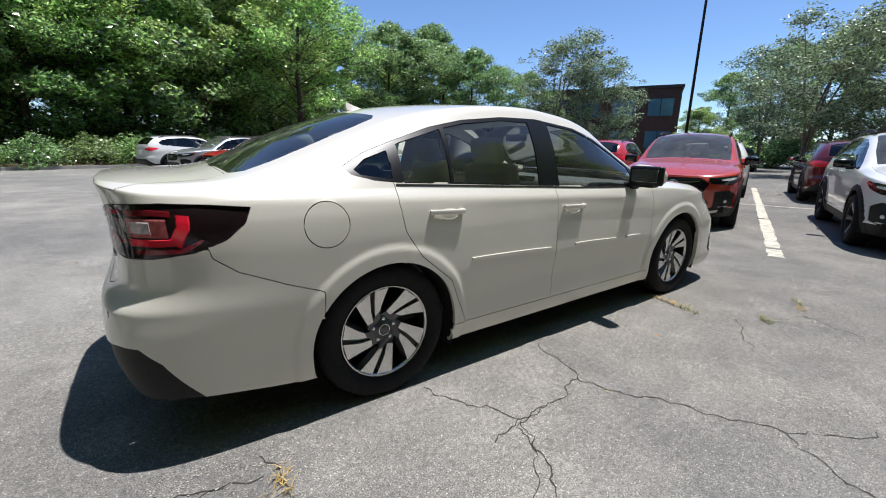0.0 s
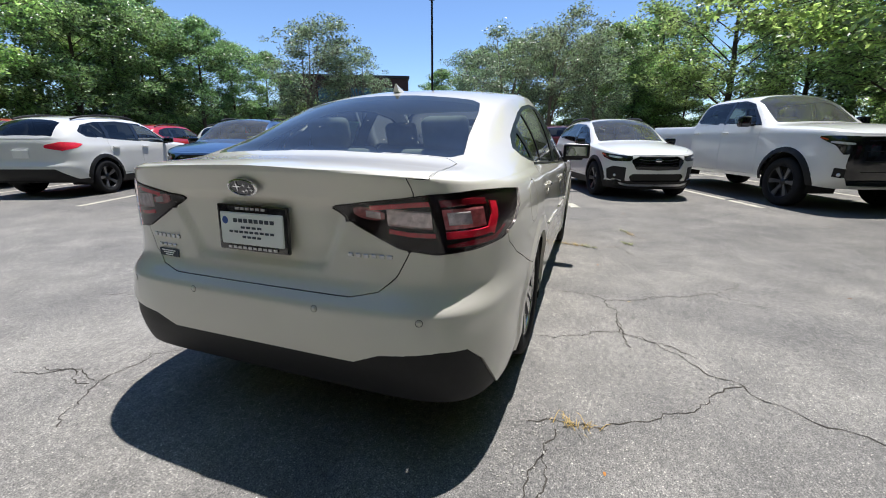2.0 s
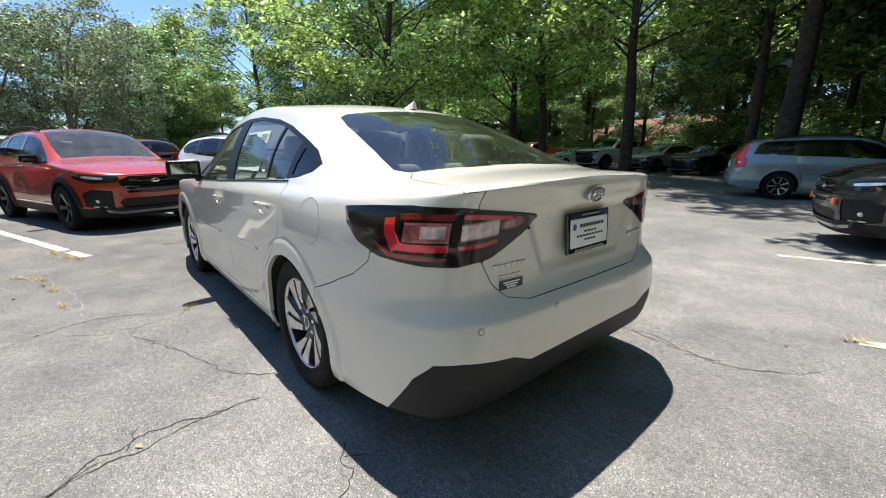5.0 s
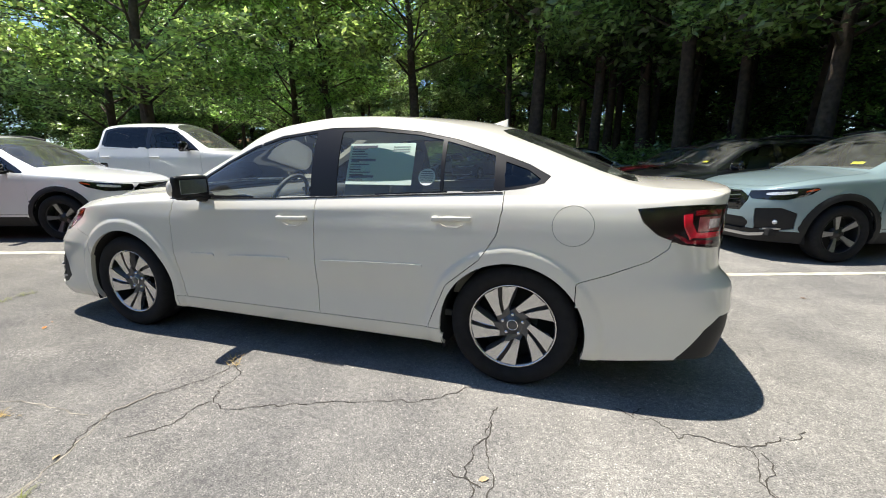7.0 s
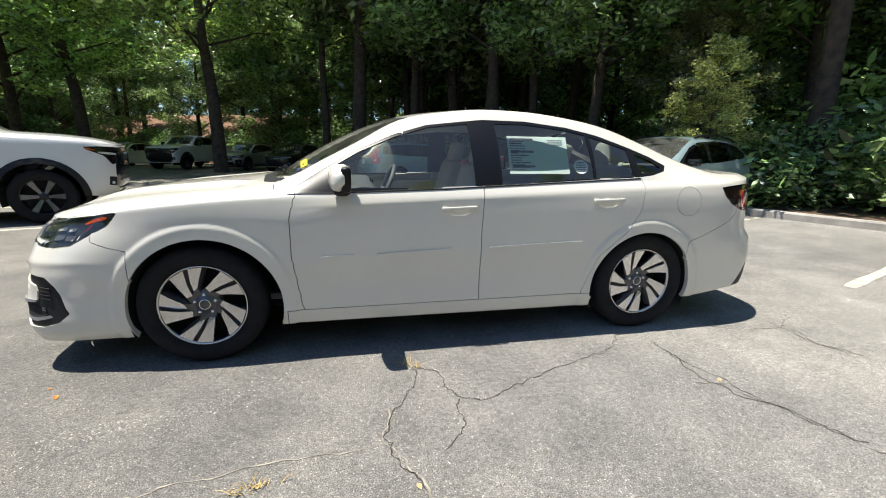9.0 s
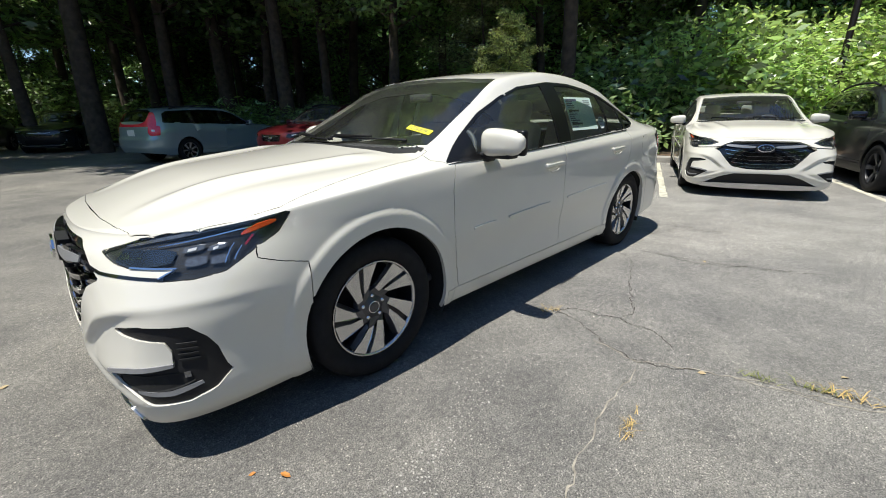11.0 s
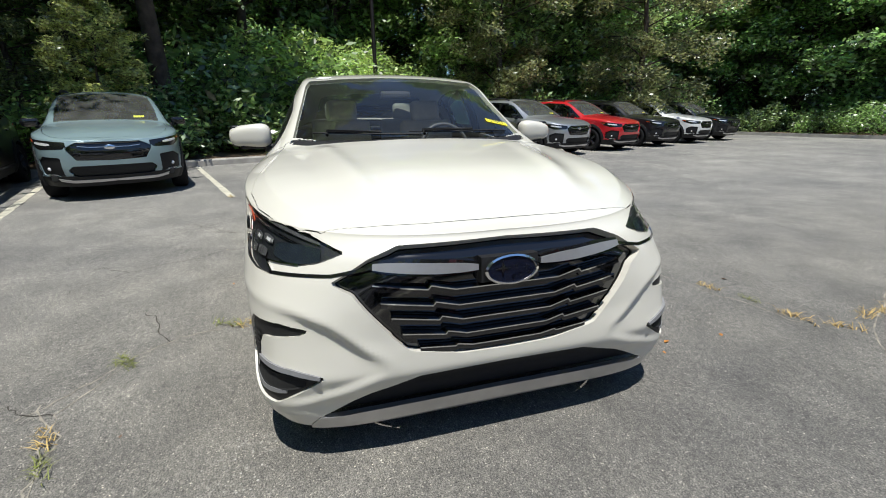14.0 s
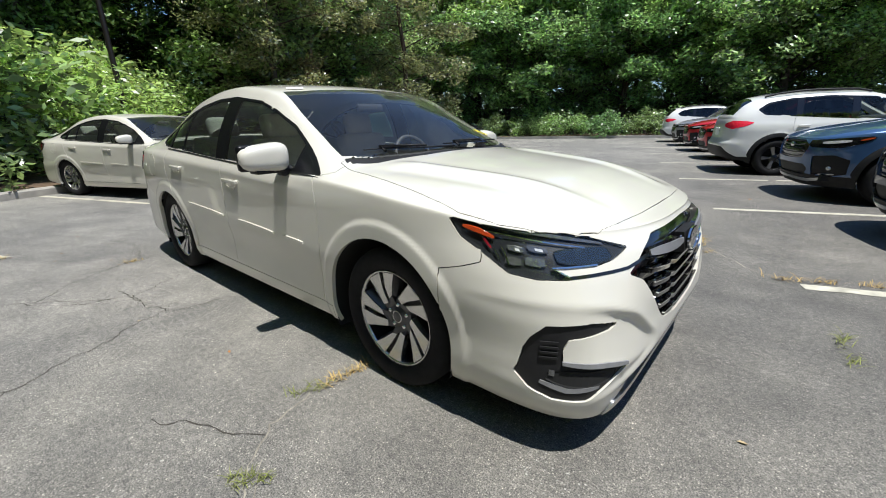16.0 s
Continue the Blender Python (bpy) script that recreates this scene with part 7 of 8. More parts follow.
chip_seam([(1.85, 1.5), (1.53, 1.44), (1.13, 1.31), (0.87, 1.09)])
chip_seam([(-1.01, 1.33), (-1.14, 1.56), (-1.21, 1.82), (-1.19, 1.95)])
chip_seam([(-2.38, -0.95), (-2.25, -0.96), (-2.08, -0.99), (-1.88, -1.02)])


# ---- tufts of grass in the cracks, fallen leaves ----
def tuft_mesh(seed, n=34, h=0.05):
    """Thin bent blades of grass, two faces each."""
    rn = random.Random(seed)
    v, f = [], []
    for _ in range(n):
        x, y = rn.gauss(0, 0.05), rn.gauss(0, 0.016)
        a, ln = rn.uniform(0, 2 * math.pi), h * rn.uniform(0.5, 1.4)
        ux, uy = math.cos(a), math.sin(a)
        b = len(v)
        w = 0.0022
        v += [(x - uy * w, y + ux * w, 0), (x + uy * w, y - ux * w, 0), (x + ux * ln * .5 + uy * w * .7, y + uy * ln * .5 - ux * w * .7, ln * .40),
              (x + ux * ln * .5 - uy * w * .7, y + uy * ln * .5 + ux * w * .7, ln * .40), (x + ux * ln * 1.1, y + uy * ln * 1.1, ln * rn.uniform(.2, .55))]
        f += [(b, b + 1, b + 2, b + 3), (b + 3, b + 2, b + 4)]
    return v, f


GRASS = mat("grass_blades", (0.17, 0.19, 0.045), rough=0.7, island=0.5, var=0.2)
DRYGRASS = mat("dry_grass_blades", (0.42, 0.30, 0.11), rough=0.8, island=0.4, var=0.2)
for k, (x, y, a, s, dry) in enumerate((
        (1.10, -1.18, 70, 1.0, 0), (1.13, -1.05, 80, 1.2, 1), (1.15, -0.92, 80, 1.0, 1), (1.39, -1.60, 50, 0.8, 0), (3.02, 0.89, 85, 1.0, 0), (3.04, 0.66, 85, 0.9, 0),
        (2.75, 1.82, 20, 1.3, 1), (2.95, 1.90, 20, 1.2, 1), (3.23, 2.01, 15, 1.1, 1), (0.20, 2.19, 100, 0.8, 0), (0.10, 2.48, 100, 1.2, 1), (0.13, 2.38, 100, 0.8, 0), (0.93, 1.88, 10, 0.8, 1),
        (1.48, 1.95, 10, 1.0, 1), (1.72, 2.03, 10, 0.7, 0), (-1.96, -1.18, 95, 1.0, 1), (1.88, -1.67, 30, 0.9, 1), (2.03, -1.61, 30, 0.9, 0), (1.36, -1.60, 40, 0.8, 0),
        (1.98, 2.07, 10, 1.2, 1), (2.14, 2.20, 40, 1.1, 1), (2.07, 2.50, 110, 1.1, 1), (0.26, 1.12, 150, 0.8, 1), (2.06, 2.70, 110, 1.0, 1), (-3.20, -1.96, 20, 1.0, 1), (3.4, 2.05, 10, 1.0, 1), (1.14, 4.6, 110, 1.2, 0))):
    v, f = tuft_mesh(k)
    o = thing("grass_tuft", "dry straw-coloured tuft of grass in a crack" if dry else "small green tuft of grass in a crack", "grass", m=pose(x, y, 0.001, 0, 0, a) @ Matrix.Scale(s, 4))
    mesh_obj("grass_clump", v, f, DRYGRASS if dry else GRASS, o, smooth=False)

LEAVES = [mat("fallen_leaf_" + c, rgb, rough=0.7, var=0.3, scale=60) for c, rgb in (("orange", (0.42, 0.17, 0.03)), ("brown", (0.16, 0.09, 0.05)), ("straw", (0.38, 0.29, 0.16)))]
rl = random.Random(77)
spots = [(1.98, 1.12, 0), (1.40, 2.19, 1), (2.69, -0.31, 2), (-3.14, -1.90, 1), (0.44, -1.27, 0), (-0.43, -1.48, 2), (-0.42, -3.39, 1), (-2.62, -1.63, 0), (2.06, 1.03, 0), (-1.38, 1.58, 2)]
spots += [(rl.uniform(-5.5, 6), rl.choice((-1, 1)) * rl.uniform(1.2, 5.5), rl.choice((1, 1, 2, 0))) for _ in range(46)]
for x, y, c in spots:
    v = [(-0.022, 0, 0.003), (-0.008, 0.011, 0.009), (0.010, 0.010, 0.011), (0.024, 0, 0.005), (0.010, -0.010, 0.008), (-0.008, -0.011, 0.004), (0, 0, 0.002)]
    f = [(k, (k + 1) % 6, 6) for k in range(6)]
    o = thing("fallen_leaf", ("orange", "brown", "straw-coloured")[c] + " fallen leaf lying on the asphalt", "leaf", m=pose(x, y, 0.0, 0, 0, rl.uniform(0, 360)) @ Matrix.Scale(rl.uniform(0.45, 1.0), 4))
    mesh_obj("leaf_blade", v, f, LEAVES[c], o)

# ---- trees ----


def leaf_mat(name, color, var=0.40, warmth=1.25):
    m = bpy.data.materials.new(name)
    m.use_nodes = True
    nt = m.node_tree
    nt.nodes.clear()
    out = nt.nodes.new("ShaderNodeOutputMaterial")
    df, tl, gl = nt.nodes.new("ShaderNodeBsdfDiffuse"), nt.nodes.new("ShaderNodeBsdfTranslucent"), nt.nodes.new("ShaderNodeBsdfGlossy")
    gl.inputs["Roughness"].default_value = 0.38
    geo = nt.nodes.new("ShaderNodeNewGeometry")
    hs = nt.nodes.new("ShaderNodeHueSaturation")
    hs.inputs["Color"].default_value = (*color, 1)
    mr = nt.nodes.new("ShaderNodeMapRange")
    mr.inputs["To Min"].default_value, mr.inputs["To Max"].default_value = 1 - var * 1.6, 1 + var * 2.2
    nt.links.new(geo.outputs["Random Per Island"], mr.inputs["Value"])
    nt.links.new(mr.outputs[0], hs.inputs["Value"])
    m3 = nt.nodes.new("ShaderNodeMapRange")
    m3.inputs["To Min"].default_value, m3.inputs["To Max"].default_value = 0.485, 0.525
    ob = nt.nodes.new("ShaderNodeObjectInfo")
    nt.links.new(ob.outputs["Random"], m3.inputs["Value"])
    nt.links.new(m3.outputs[0], hs.inputs["Hue"])
    m1, m2 = nt.nodes.new("ShaderNodeAddShader"), nt.nodes.new("ShaderNodeMixShader")
    m2.inputs[0].default_value = 0.09
    warm = nt.nodes.new("ShaderNodeHueSaturation")
    warm.inputs["Hue"].default_value, warm.inputs["Saturation"].default_value, warm.inputs["Value"].default_value = 0.49, 1.0, warmth
    nt.links.new(hs.outputs[0], df.inputs["Color"]), nt.links.new(hs.outputs[0], warm.inputs["Color"])
    nt.links.new(warm.outputs[0], tl.inputs["Color"])
    nt.links.new(df.outputs[0], m1.inputs[0]), nt.links.new(tl.outputs[0], m1.inputs[1])
    nt.links.new(m1.outputs[0], m2.inputs[1]), nt.links.new(gl.outputs[0], m2.inputs[2])
    nt.links.new(m2.outputs[0], out.inputs[0])
    return m


# leaf tones: bright and hedge ones carry sunlight in their colour
LEAF_DARK = leaf_mat("dark_green_leaves", (0.080, 0.124, 0.042), 0.55)
LEAF_MID = leaf_mat("green_leaves", (0.104, 0.156, 0.048), 0.55, warmth=1.35)
LEAF_BRIGHT = leaf_mat("bright_green_leaves", (0.122, 0.178, 0.050), 0.5, warmth=1.6)
LEAF_HEDGE = leaf_mat("sunlit_hedge_leaves", (0.150, 0.210, 0.058), 0.5, warmth=1.3)
LEAF_GREY = leaf_mat("grey_green_leaves", (0.078, 0.105, 0.055), 0.6)
LEAF_RUST = leaf_mat("rusty_cypress_foliage", (0.105, 0.115, 0.044))
# pale copy of the cypress foliage, sunlight put into its colour
LEAF_SUNLIT = leaf_mat("sunlit_cypress_foliage", (0.22, 0.22, 0.075), warmth=1.3)
BARK = mat("bark", (0.075, 0.055, 0.042), rough=0.95, var=0.4, scale=6, bump=0.8, bscale=25)
PALEBARK = mat("pale_bark", (0.22, 0.18, 0.14), rough=0.9, var=0.3, scale=6, bump=0.5, bscale=25)


def leaves(centres, radii, per, size, rng, flat=0.55):
    """Verts and faces of many small leaves round the given places."""
    n = len(centres) * per
    c = np.repeat(np.asarray(centres, float), per, 0)
    r = np.repeat(np.asarray(radii, float), per)[:, None]
    off = rng.normal(size=(n, 3))
    off /= np.linalg.norm(off, axis=1, keepdims=True)
    off *= rng.uniform(0.15, 1.0, (n, 1)) ** 0.5
    off[:, 2] *= flat
    p = c + off * r
    u = rng.normal(size=(n, 3))
    u[:, 2] *= 0.5
    u /= np.linalg.norm(u, axis=1, keepdims=True)
    w = rng.normal(size=(n, 3))
    w[:, 2] *= 0.7
    w -= u * np.sum(u * w, 1, keepdims=True)
    w /= np.linalg.norm(w, axis=1, keepdims=True)
    s = size * rng.uniform(0.6, 1.35, (n, 1))
    v = np.stack([p - u * s, p + w * s * 0.42 + u * s * 0.1, p + u * s, p - w * s * 0.42 + u * s * 0.1], 1).reshape(-1, 3)
    f = np.arange(n * 4).reshape(-1, 4)
    return v, f


def fast_mesh(name, v, f, material, parent=None):
    me = bpy.data.meshes.new(name)
    v, f = np.asarray(v, np.float32), np.asarray(f, np.int32)
    me.vertices.add(len(v))
    me.vertices.foreach_set("co", v.ravel())
    me.loops.add(f.size)
    me.loops.foreach_set("vertex_index", f.ravel())
    me.polygons.add(len(f))
    me.polygons.foreach_set("loop_start", np.arange(0, f.size, f.shape[1], dtype=np.int32))
    me.update(calc_edges=True)
    me.materials.append(material)
    ob = new(name, me)
    ob.parent = parent
    return ob


def tree(name, label, seed, height, clear, spread, n_limbs, leaf, bark=BARK, per=70, size=0.13, clump=0.75, trunk=0.22, stems=1, droop=0.0, twigs=3, low=0.0):
    """A tree: tapered trunk with limbs and side shoots, and leaves in loose clumps along them."""
    rng = np.random.default_rng(seed)
    ob = thing(name, label, "tree")
    verts, faces, cl, rad = [], [], [], []
    for st in range(stems):
        lean = rng.normal(size=2) * (0.05 if stems == 1 else 0.22)
        pts = []
        for k in range(8):
            t = k / 7
            pts.append((lean[0] * height * t * t + 0.06 * rng.normal() * t * 2, lean[1] * height * t * t + 0.06 * rng.normal() * t * 2, height * t * 0.95))
        limb(verts, faces, [(pts[0][0], pts[0][1], -0.2)] + pts[1:], trunk, trunk * 0.12, 9)
        P = np.array(pts)
        for k in range(n_limbs):
            t = clear + (1 - clear) * (k + rng.uniform(0, 0.9)) / n_limbs
            zt = t * 7
            i0 = min(int(zt), 6)
            b = P[i0] * (1 - (zt - i0)) + P[i0 + 1] * (zt - i0)
            az = k * 2.4 + rng.uniform(-0.6, 0.6)
            env = math.sin(math.pi * min(1, max(0.0, (t - clear) / (1 - clear) * 0.85 + 0.15))) ** 0.7
            ln = spread * env * rng.uniform(0.65, 1.15)
            rise = (0.55 - droop) * ln * rng.uniform(0.4, 1.2)
            e = b + np.array([math.cos(az) * ln, math.sin(az) * ln, rise])
            m = b * 0.5 + e * 0.5 + np.array([0, 0, 0.12 * ln]) + rng.normal(size=3) * 0.12
            limb(verts, faces, [tuple(b), tuple(m), tuple(e)], trunk * 0.30 * (1.1 - t), 0.012, 5)
            for q in (0.45, 0.7, 0.9, 1.0):
                cl.append(b * (1 - q) + e * q + np.array([0, 0, 0.12 * ln * 4 * q * (1 - q)]) + rng.normal(size=3) * 0.22)
                rad.append(clump * rng.uniform(0.7, 1.25))
            for q in range(twigs):
                s = rng.uniform(0.4, 0.95)
                o = b * (1 - s) + e * s
                tw = o + np.array([math.cos(az + rng.uniform(-1.3, 1.3)), math.sin(az + rng.uniform(-1.3, 1.3)), rng.uniform(-0.3, 0.6)]) * ln * rng.uniform(0.25, 0.5)
                limb(verts, faces, [tuple(o), tuple(tw)], trunk * 0.08, 0.008, 4)
                cl.append(tw)
                rad.append(clump * rng.uniform(0.6, 1.1))
        cl.append(P[-1])
        rad.append(clump)
    mesh_obj("trunk", verts, faces, bark, ob)
    v, f = leaves(cl, rad, per, size, rng)
    fast_mesh("crown", v, f, leaf, ob)
    return ob


def shrub(name, label, seed, w, h, leaf, n=40, per=90, size=0.085):
    """A mound of leaves on a few stems."""
    rng = np.random.default_rng(seed)
    ob = thing(name, label, "shrub")
    verts, faces, cl, rad = [], [], [], []
    for k in range(n):
        az, el = rng.uniform(0, 2 * math.pi), rng.uniform(0.0, 1.0)
        r = rng.uniform(0.55, 1.0)
        p = np.array([math.cos(az) * w * r * math.sqrt(max(0.05, 1 - el * el * 0.9)), math.sin(az) * w * r * math.sqrt(max(0.05, 1 - el * el * 0.9)), 0.15 * h + h * 0.8 * el * r * rng.uniform(0.7, 1.15)])
        cl.append(p)
        rad.append(0.36 * min(w, h) * rng.uniform(0.6, 1.2))
        if k % 4 == 0:
            limb(verts, faces, [(0.1 * rng.normal(), 0.1 * rng.normal(), 0), tuple(p * 0.6), tuple(p)], 0.03, 0.008, 4)
    mesh_obj("stem", verts, faces, BARK, ob)
    v, f = leaves(cl, rad, per, size, rng, 0.8)
    fast_mesh("foliage", v, f, leaf, ob)
    return ob


T = {}
T["forest"] = [tree("forest_tree", "tall slender dark tree at the wood's edge", 11 + k, 17 + 2 * k, 0.26, 3.2, 26, LEAF_DARK if k == 0 else LEAF_MID, per=46, size=0.20, clump=1.05, trunk=0.24) for k in range(3)]
T["oak"] = [tree("broadleaf_tree", "broad tree with bright sunlit green leaves", 31 + k, 11.5 + k, 0.20, 5.2, 28, LEAF_BRIGHT if k == 0 else LEAF_MID, per=120, size=0.115, clump=1.0, trunk=0.26, twigs=4) for k in range(2)]
T["myrtle"] = [tree("crape_myrtle", "light grey-green multi-stemmed small tree", 51 + k, 8.0, 0.22, 2.3, 13, LEAF_GREY, PALEBARK, per=44, size=0.075, clump=0.62, trunk=0.09, stems=4) for k in range(2)]
T["mass"] = [tree("leafy_tree", "dense dark green tree with leaves to the ground", 71 + k, 12 + 2 * k, 0.05, 4.3, 34, LEAF_MID if k == 0 else LEAF_DARK, per=130, size=0.125, clump=1.0, trunk=0.24, twigs=3) for k in range(2)]
T["canopy"] = [tree("canopy_tree", "tall spreading tree that shades the bays", 81 + k, 15, 0.36, 8.0, 30, LEAF_MID if k == 0 else LEAF_BRIGHT, per=190 if k == 0 else 150, size=0.155, clump=1.4, trunk=0.34, twigs=4) for k in range(2)]
T["cypress"] = [tree("cypress_tree", "conifer with rust-tinged green foliage", 91, 10, 0.10, 2.4, 34, LEAF_RUST, per=100, size=0.07, clump=0.6, trunk=0.15, droop=0.4)]
T["bright_cypress"] = [tree("cypress_tree", "small conifer with yellowish sunlit foliage", 95, 10, 0.22, 2.2, 30, LEAF_SUNLIT, per=70, size=0.11, clump=0.6, trunk=0.12, droop=0.3)]
T["shrub"] = [shrub("shrub", "dense green shrub at the edge of the car park", 101 + k, 1.7, 2.2, (LEAF_DARK, LEAF_MID, LEAF_HEDGE)[k], per=90 if k < 2 else 210, size=0.085 if k < 2 else 0.050) for k in range(3)]
used = set()


def plant(kind, k, x, y, s=1.0, turn=None, z=0.0):
    """Stand a tree of a kind at a place; the first call takes the one that was built."""
    src = T[kind][k % len(T[kind])]
    m = pose(x, y, z, 0, 0, random.uniform(0, 360) if turn is None else turn)
    if src not in used:
        used.add(src)
        src.matrix_world = m @ Matrix.Scale(s, 4)
        return src
    o = copy_thing(src, m)
    o.scale = (s, s, s)
    return o


rnd = random.Random(5)


def polar(b, r):
    return r * math.cos(radians(b)), r * math.sin(radians(b))


# west wood behind the bays
for c in np.arange(-24, 30, 2.6):
    p = dc((-10.6 if c < 0 else -18.5 if c < 10 else -12.8) + rnd.uniform(-0.6, 0.6), c + rnd.uniform(-0.7, 0.7))
    if not -8.5 < c < -2.5:
        plant("mass" if c > 9 else "forest", rnd.randrange(3), p.x, p.y, rnd.uniform(0.85, 1.1))
for c in np.arange(-26, 32, 4.4):
    p = dc((-20 if 0 < c < 10 else -16) + rnd.uniform(-1, 1), c + rnd.uniform(-1, 1))
    plant("forest", rnd.randrange(3), p.x, p.y, rnd.uniform(0.9, 1.15))
    p = dc(-21 + rnd.uniform(-1, 1), c + rnd.uniform(-1, 1))
    plant("mass", rnd.randrange(3), p.x, p.y, rnd.uniform(1.0, 1.3))
for c in np.arange(-24, 26, 2.2):
    p = dc(-9.9 + rnd.uniform(-0.3, 0.3), c + rnd.uniform(-0.5, 0.5))
    if not -1 < c < 9:
        plant("shrub", rnd.randrange(2), p.x, p.y, rnd.uniform(0.75, 1.15))
# pale leaves paint the sunny stretch of hedge, darker ones the rest
for c, s in ((-0.6, 1.0), (1.2, 1.3), (3.2, 1.55), (5.4, 1.5), (7.6, 1.25)):
    p = dc(-11.0 if c < 2 else -13.2, c)
    plant("shrub", 2 if c > 2 else 0, p.x, p.y, s if c < 2 else s * 1.2)
    p = dc(-12.6 if c < 2 else -15.4, c + 0.9)
    plant("shrub", 2 if c > 2 else 1, p.x, p.y, s * 1.45)
# south wood and bank
for k in range(44):
    x = rnd.uniform(-14, 66)
    y = -37 - rnd.uniform(0, 20) + (3.5 if x < 8 else 0) - max(0, x - 30) * 0.1
    plant("forest", rnd.randrange(3), x, y, rnd.uniform(0.8, 1.15), z=1.5)
for x in np.arange(-16, 72, 4.2):
    if not -9 < x < -1:
        plant("mass", rnd.randrange(2), x + rnd.uniform(-1, 1), -57 - rnd.uniform(0, 5), rnd.uniform(0.9, 1.2), z=3.5)
for x, y in ((2, -21), (-2.5, -18.5), (6.5, -34), (-6, -17), (10, -37), (-9, -20), (-4, -24), (0, -30)):
    plant("forest", rnd.randrange(3), x, y, rnd.uniform(0.95, 1.15))
# high crowns; the last two are added to throw shade on the west bays
for x, y, s, k in ((0.3, -18.2, 1.15, 0), (-4.6, -18.4, 1.0, 0), (7.5, -20.8, 1.05, 1), (15, -23.5, 1.0, 1), (-7.6, -10.2, 0.72, 0), (-5.2, -13.8, 0.95, 0)):
    plant("canopy", k, x, y, s)
for x in np.arange(-8, 60, 3.4):
    plant("shrub", rnd.randrange(2), x + rnd.uniform(-1, 1), -44 - rnd.uniform(0, 8), rnd.uniform(0.7, 1.1), z=1.8)
for x, y, s, k in ((19.5, -13.5, 1.45, 0), (19, -25, 1.3, 0), (31, -29, 1.2, 1), (27, -17, 1.2, 1), (33, -10, 1.1, 1)):
    plant("oak", k, x, y, s)
for k in range(12):
    x, y = polar(rnd.uniform(-38, -3), rnd.uniform(40, 55))
    plant("mass", rnd.randrange(2), x, y, rnd.uniform(0.9, 1.2))
# east: light trees, hedge, woods behind the building
for x, y, s in ((25.5, 2.0, 1.05), (27, 5.0, 1.0), (29, -1.0, 1.0), (21.5, 18.0, 1.1), (24, 15.0, 0.9), (33, 9.0, 1.05)):
    plant("myrtle", rnd.randrange(2), x, y, s)
for b, r, s in ((52, 38, 0.75), (56, 40, 0.8), (60, 37, 0.8), (64, 36, 0.85), (48, 42, 0.7), (57, 52, 1.15), (44, 46, 0.7), (15, 48, 0.8), (10, 44, 0.8), (5, 42, 0.8), (0, 45, 0.75), (20, 62, 0.8), (-4, 40, 0.8)):
    plant("mass", 1, *polar(b, r), s)
# hedge behind the far bays
for b in np.arange(-34, 56, 2.4):
    if not 24 < b < 38:
        plant("shrub", rnd.randrange(2), *polar(b + rnd.uniform(-0.8, 0.8), 43 + rnd.uniform(-1, 1)), rnd.uniform(1.2, 1.7))
for b in np.arange(-62, -32, 4.0):
    plant("mass", 0, *polar(b + rnd.uniform(-1, 1), 58 + rnd.uniform(-2, 2)), rnd.uniform(1.0, 1.2), z=1.5)
# undergrowth on the bank
for k in range(34):
    x = -4 + 64 * k / 34 + rnd.uniform(-0.8, 0.8)
    y0 = float(np.interp(x, (-3, 4, 12, 25, 42, 60), (-24.5, -27.0, -30.2, -35.5, -41.0, -40.5)))
    plant("shrub", rnd.randrange(2), x, y0 - rnd.uniform(2.0, 6.5), rnd.uniform(0.6, 1.15), z=rnd.uniform(0.2, 0.9))
for x, y in ((6, -31), (13, -35), (19, -37), (26, -40), (32, -42)):
    plant("mass", 1, x, y, 0.75, z=1.0)
for x, y, s in ((-4.5, -27.5, 1.7), (-2.2, -28.5, 1.9), (0.2, -29.0, 1.8), (2.6, -30.0, 1.9), (4.8, -31.5, 1.7), (-1.0, -33.0, 2.1), (1.8, -34.5, 2.1)):
    plant("shrub", 0, x, y, s, z=0.2)
for x, y, s in ((-5.0, -36.0, 0.95), (-1.2, -38.0, 1.0), (2.8, -39.5, 1.0)):
    plant("mass", 0, x, y, s, z=0.8)
# hedges that close the horizon
for b in np.arange(66, 160, 2.6):
    plant("shrub", rnd.randrange(2), *polar(b + rnd.uniform(-1, 1), 35.5 + rnd.uniform(-1, 1)), rnd.uniform(1.1, 1.6))
for b in np.arange(160, 262, 3.2):
    plant("shrub", rnd.randrange(2), *polar(b + rnd.uniform(-1, 1), 30 + rnd.uniform(-1.5, 1.5)), rnd.uniform(1.3, 1.9))
for b in np.arange(184, 262, 4.5):
    plant("mass", rnd.randrange(2), *polar(b + rnd.uniform(-1, 1), 37 + rnd.uniform(-2, 2)), rnd.uniform(0.9, 1.2))
for b, r, s in ((40, 38, 0.45), (22, 37, 0.40), (-6, 40, 0.6), (-9, 41, 0.65), (-12, 40, 0.6)):
    plant("mass", 0, *polar(b, r), s)
for b in np.arange(56, 164, 5.0):
    plant("mass", rnd.randrange(2), *polar(b + rnd.uniform(-1, 1), 45 + rnd.uniform(-2, 2)), rnd.uniform(0.75, 1.0))
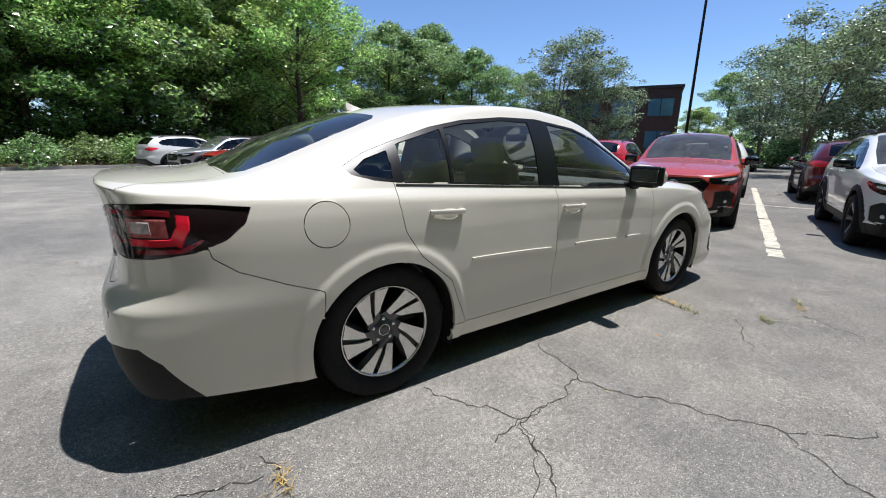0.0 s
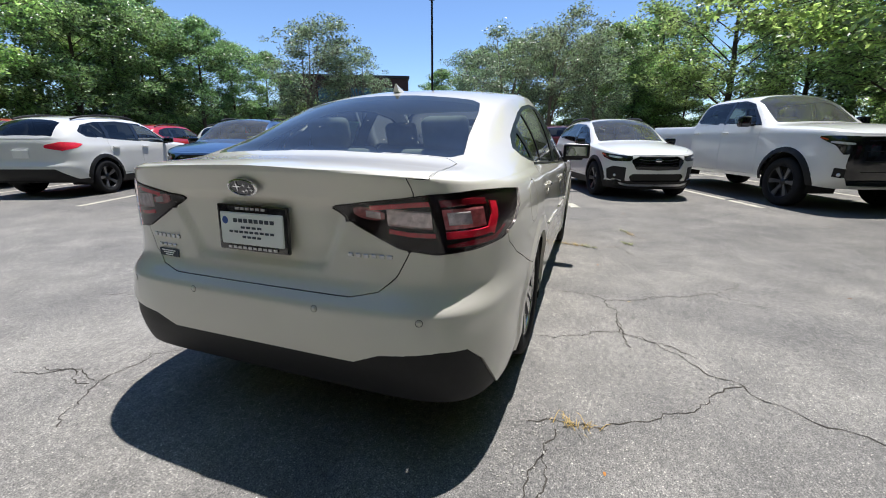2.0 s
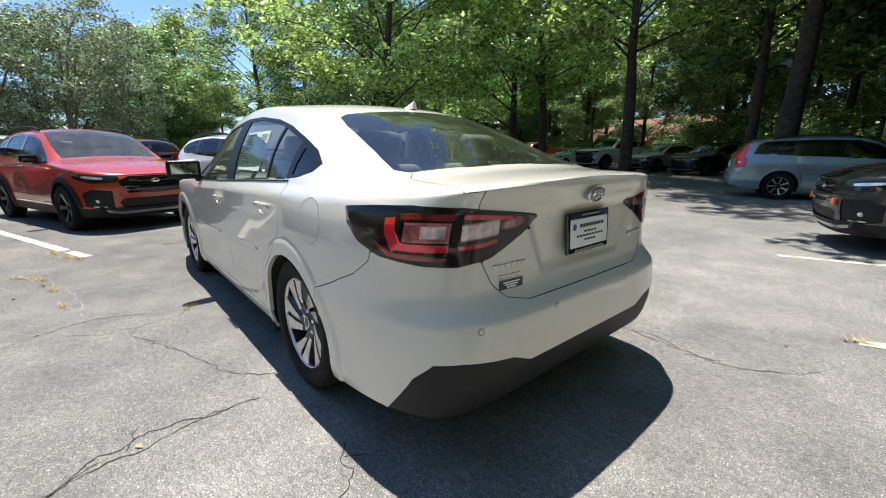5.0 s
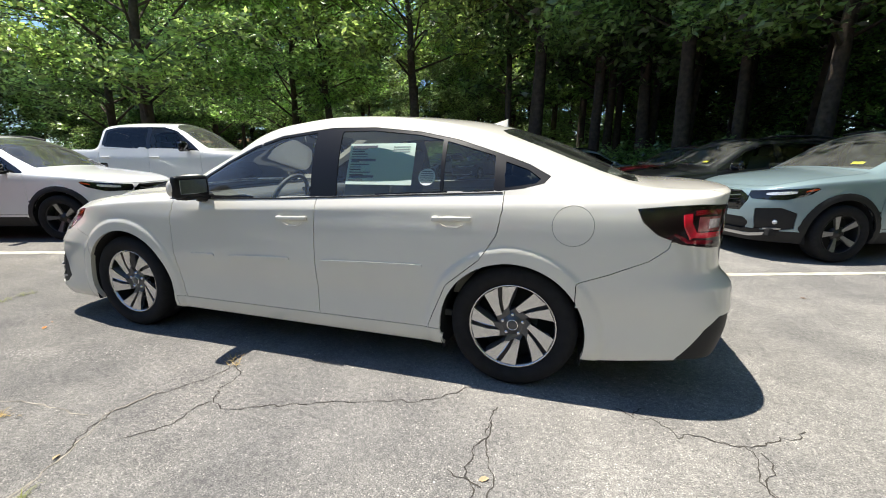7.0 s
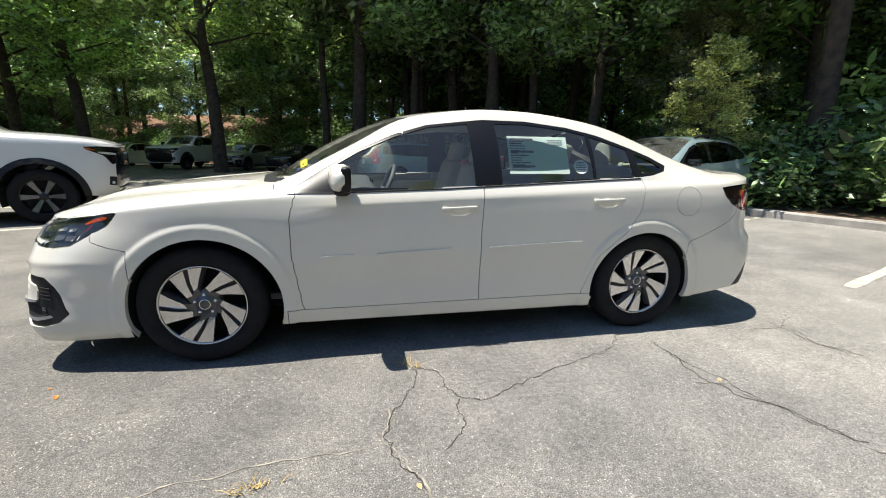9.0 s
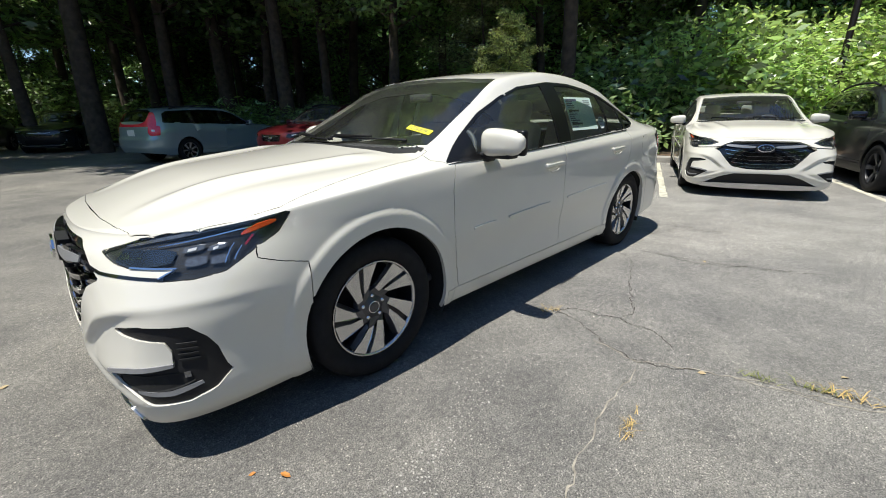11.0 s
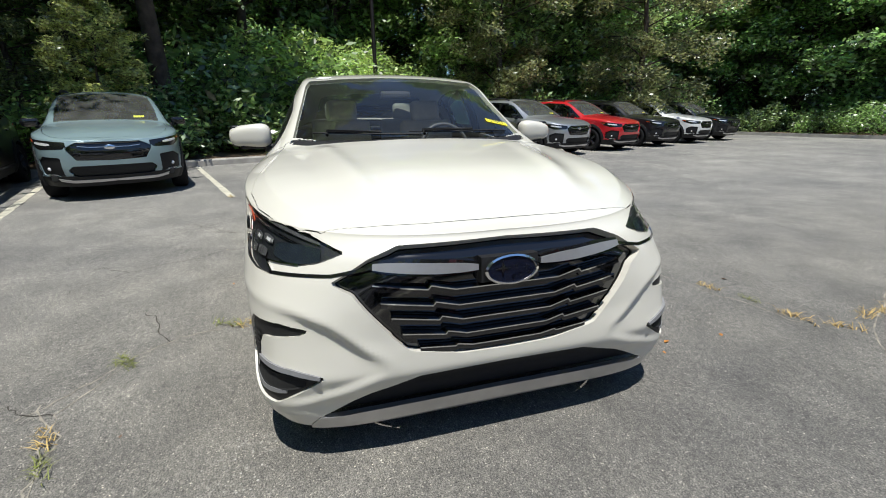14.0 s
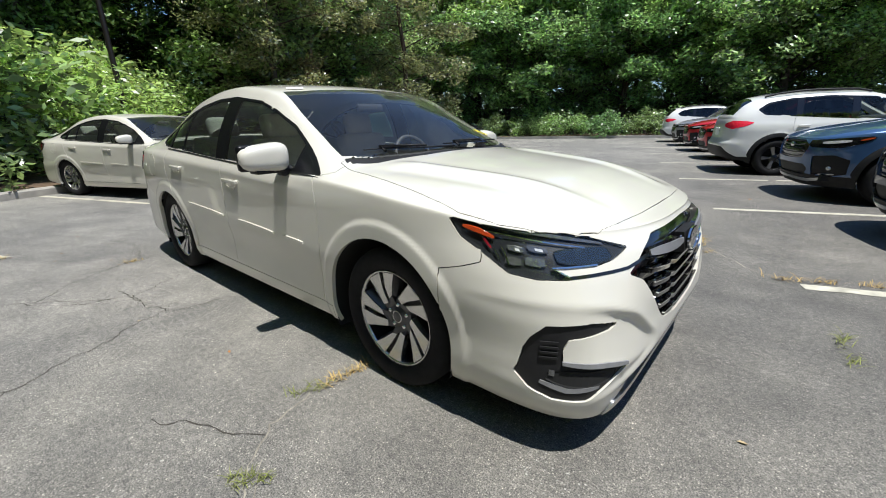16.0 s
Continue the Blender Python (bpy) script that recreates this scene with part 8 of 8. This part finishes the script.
# north wood
for b in np.arange(76, 150, 4.0):
    plant("mass" if rnd.random() < 0.5 else "oak", 0, *polar(b + rnd.uniform(-1, 1), 31 + rnd.uniform(-1.5, 2)), rnd.uniform(0.95, 1.2))
    plant("forest", rnd.randrange(3), *polar(b + rnd.uniform(-1, 1), 38 + rnd.uniform(-1.5, 2)), rnd.uniform(0.8, 1.0))
for d in np.arange(-8, 22, 2.4):
    p = dc(d, 25.2 + rnd.uniform(-0.4, 0.6))
    plant("shrub", rnd.randrange(2), p.x, p.y, rnd.uniform(0.6, 1.0))
for x, y, s in ((-9.6, -7.6, 0.62), (-13.0, 6.5, 1.0), (-12.0, 12.5, 1.05)):
    plant("cypress", 0, x, y, s)

plant("bright_cypress", 0, -7.4, -5.0, 0.38)

# ---- lamp posts, building ----
POLE = mat("dark_bronze_metal", (0.025, 0.02, 0.018), rough=0.45, metal=0.4, var=0.1)


def lamp_post(x, y, h, turn):
    o = thing("lamp_post", "tall dark bronze parking-lot lamp post", "lamp post", m=pose(x, y, 0, 0, 0, turn))
    v, f = [], []
    limb(v, f, [(0, 0, 0.6), (0, 0, h)], 0.075, 0.06, 10)
    mesh_obj("pole", v, f, POLE, o)
    v, f = [], []
    limb(v, f, [(0, 0, 0), (0, 0, 0.7)], 0.25, 0.24, 16)
    mesh_obj("footing", v, f, CONCRETE, o)
    part("arm", box_bm(0.35, 0.06, 0.06, (0.15, 0, h - 0.1), 0.01), POLE, o)
    part("lamp_head", box_bm(0.55, 0.32, 0.14, (0.45, 0, h - 0.05), 0.03), POLE, o)
    return o


lamp_post(20.5, 8.2, 8.6, 200)
lamp_post(-12.6, 1.5, 9.0, 0)

BRICK = mat("dark_brown_brick", (0.085, 0.045, 0.035), rough=0.85, var=0.25, scale=6, bump=0.4, bscale=20)
BLUEGLASS = mat("blue_office_glass", (0.10, 0.22, 0.34), rough=0.1, metal=0.3, coat=1.0, var=0.2, scale=0.5)
bld = thing("office_building", "dark brown brick two-storey office building with blue windows", "building", m=pose(46.5, 30.5, 0, 0, 0, 28))
part("main_block", box_bm(14, 16, 8.3, (4, 0, 4.15), 0.05), BRICK, bld)
part("low_wing", box_bm(9, 22, 4.4, (-4, 12, 2.2), 0.05), BRICK, bld)
part("parapet", box_bm(14.3, 16.3, 0.35, (4, 0, 8.45), 0.05), mat("dark_coping", (0.04, 0.03, 0.028), rough=0.6, var=0.1), bld)
for z in (2.6, 6.2):
    for k in range(4):
        w = part("window", box_bm(0.12, 2.6, 1.9, (-3.03, -6 + k * 4.0, z), 0.02), BLUEGLASS, bld)
        part("window_frame", box_bm(0.16, 0.08, 1.9, (-3.05, -6 + k * 4.0, z), 0.01), POLE, w)
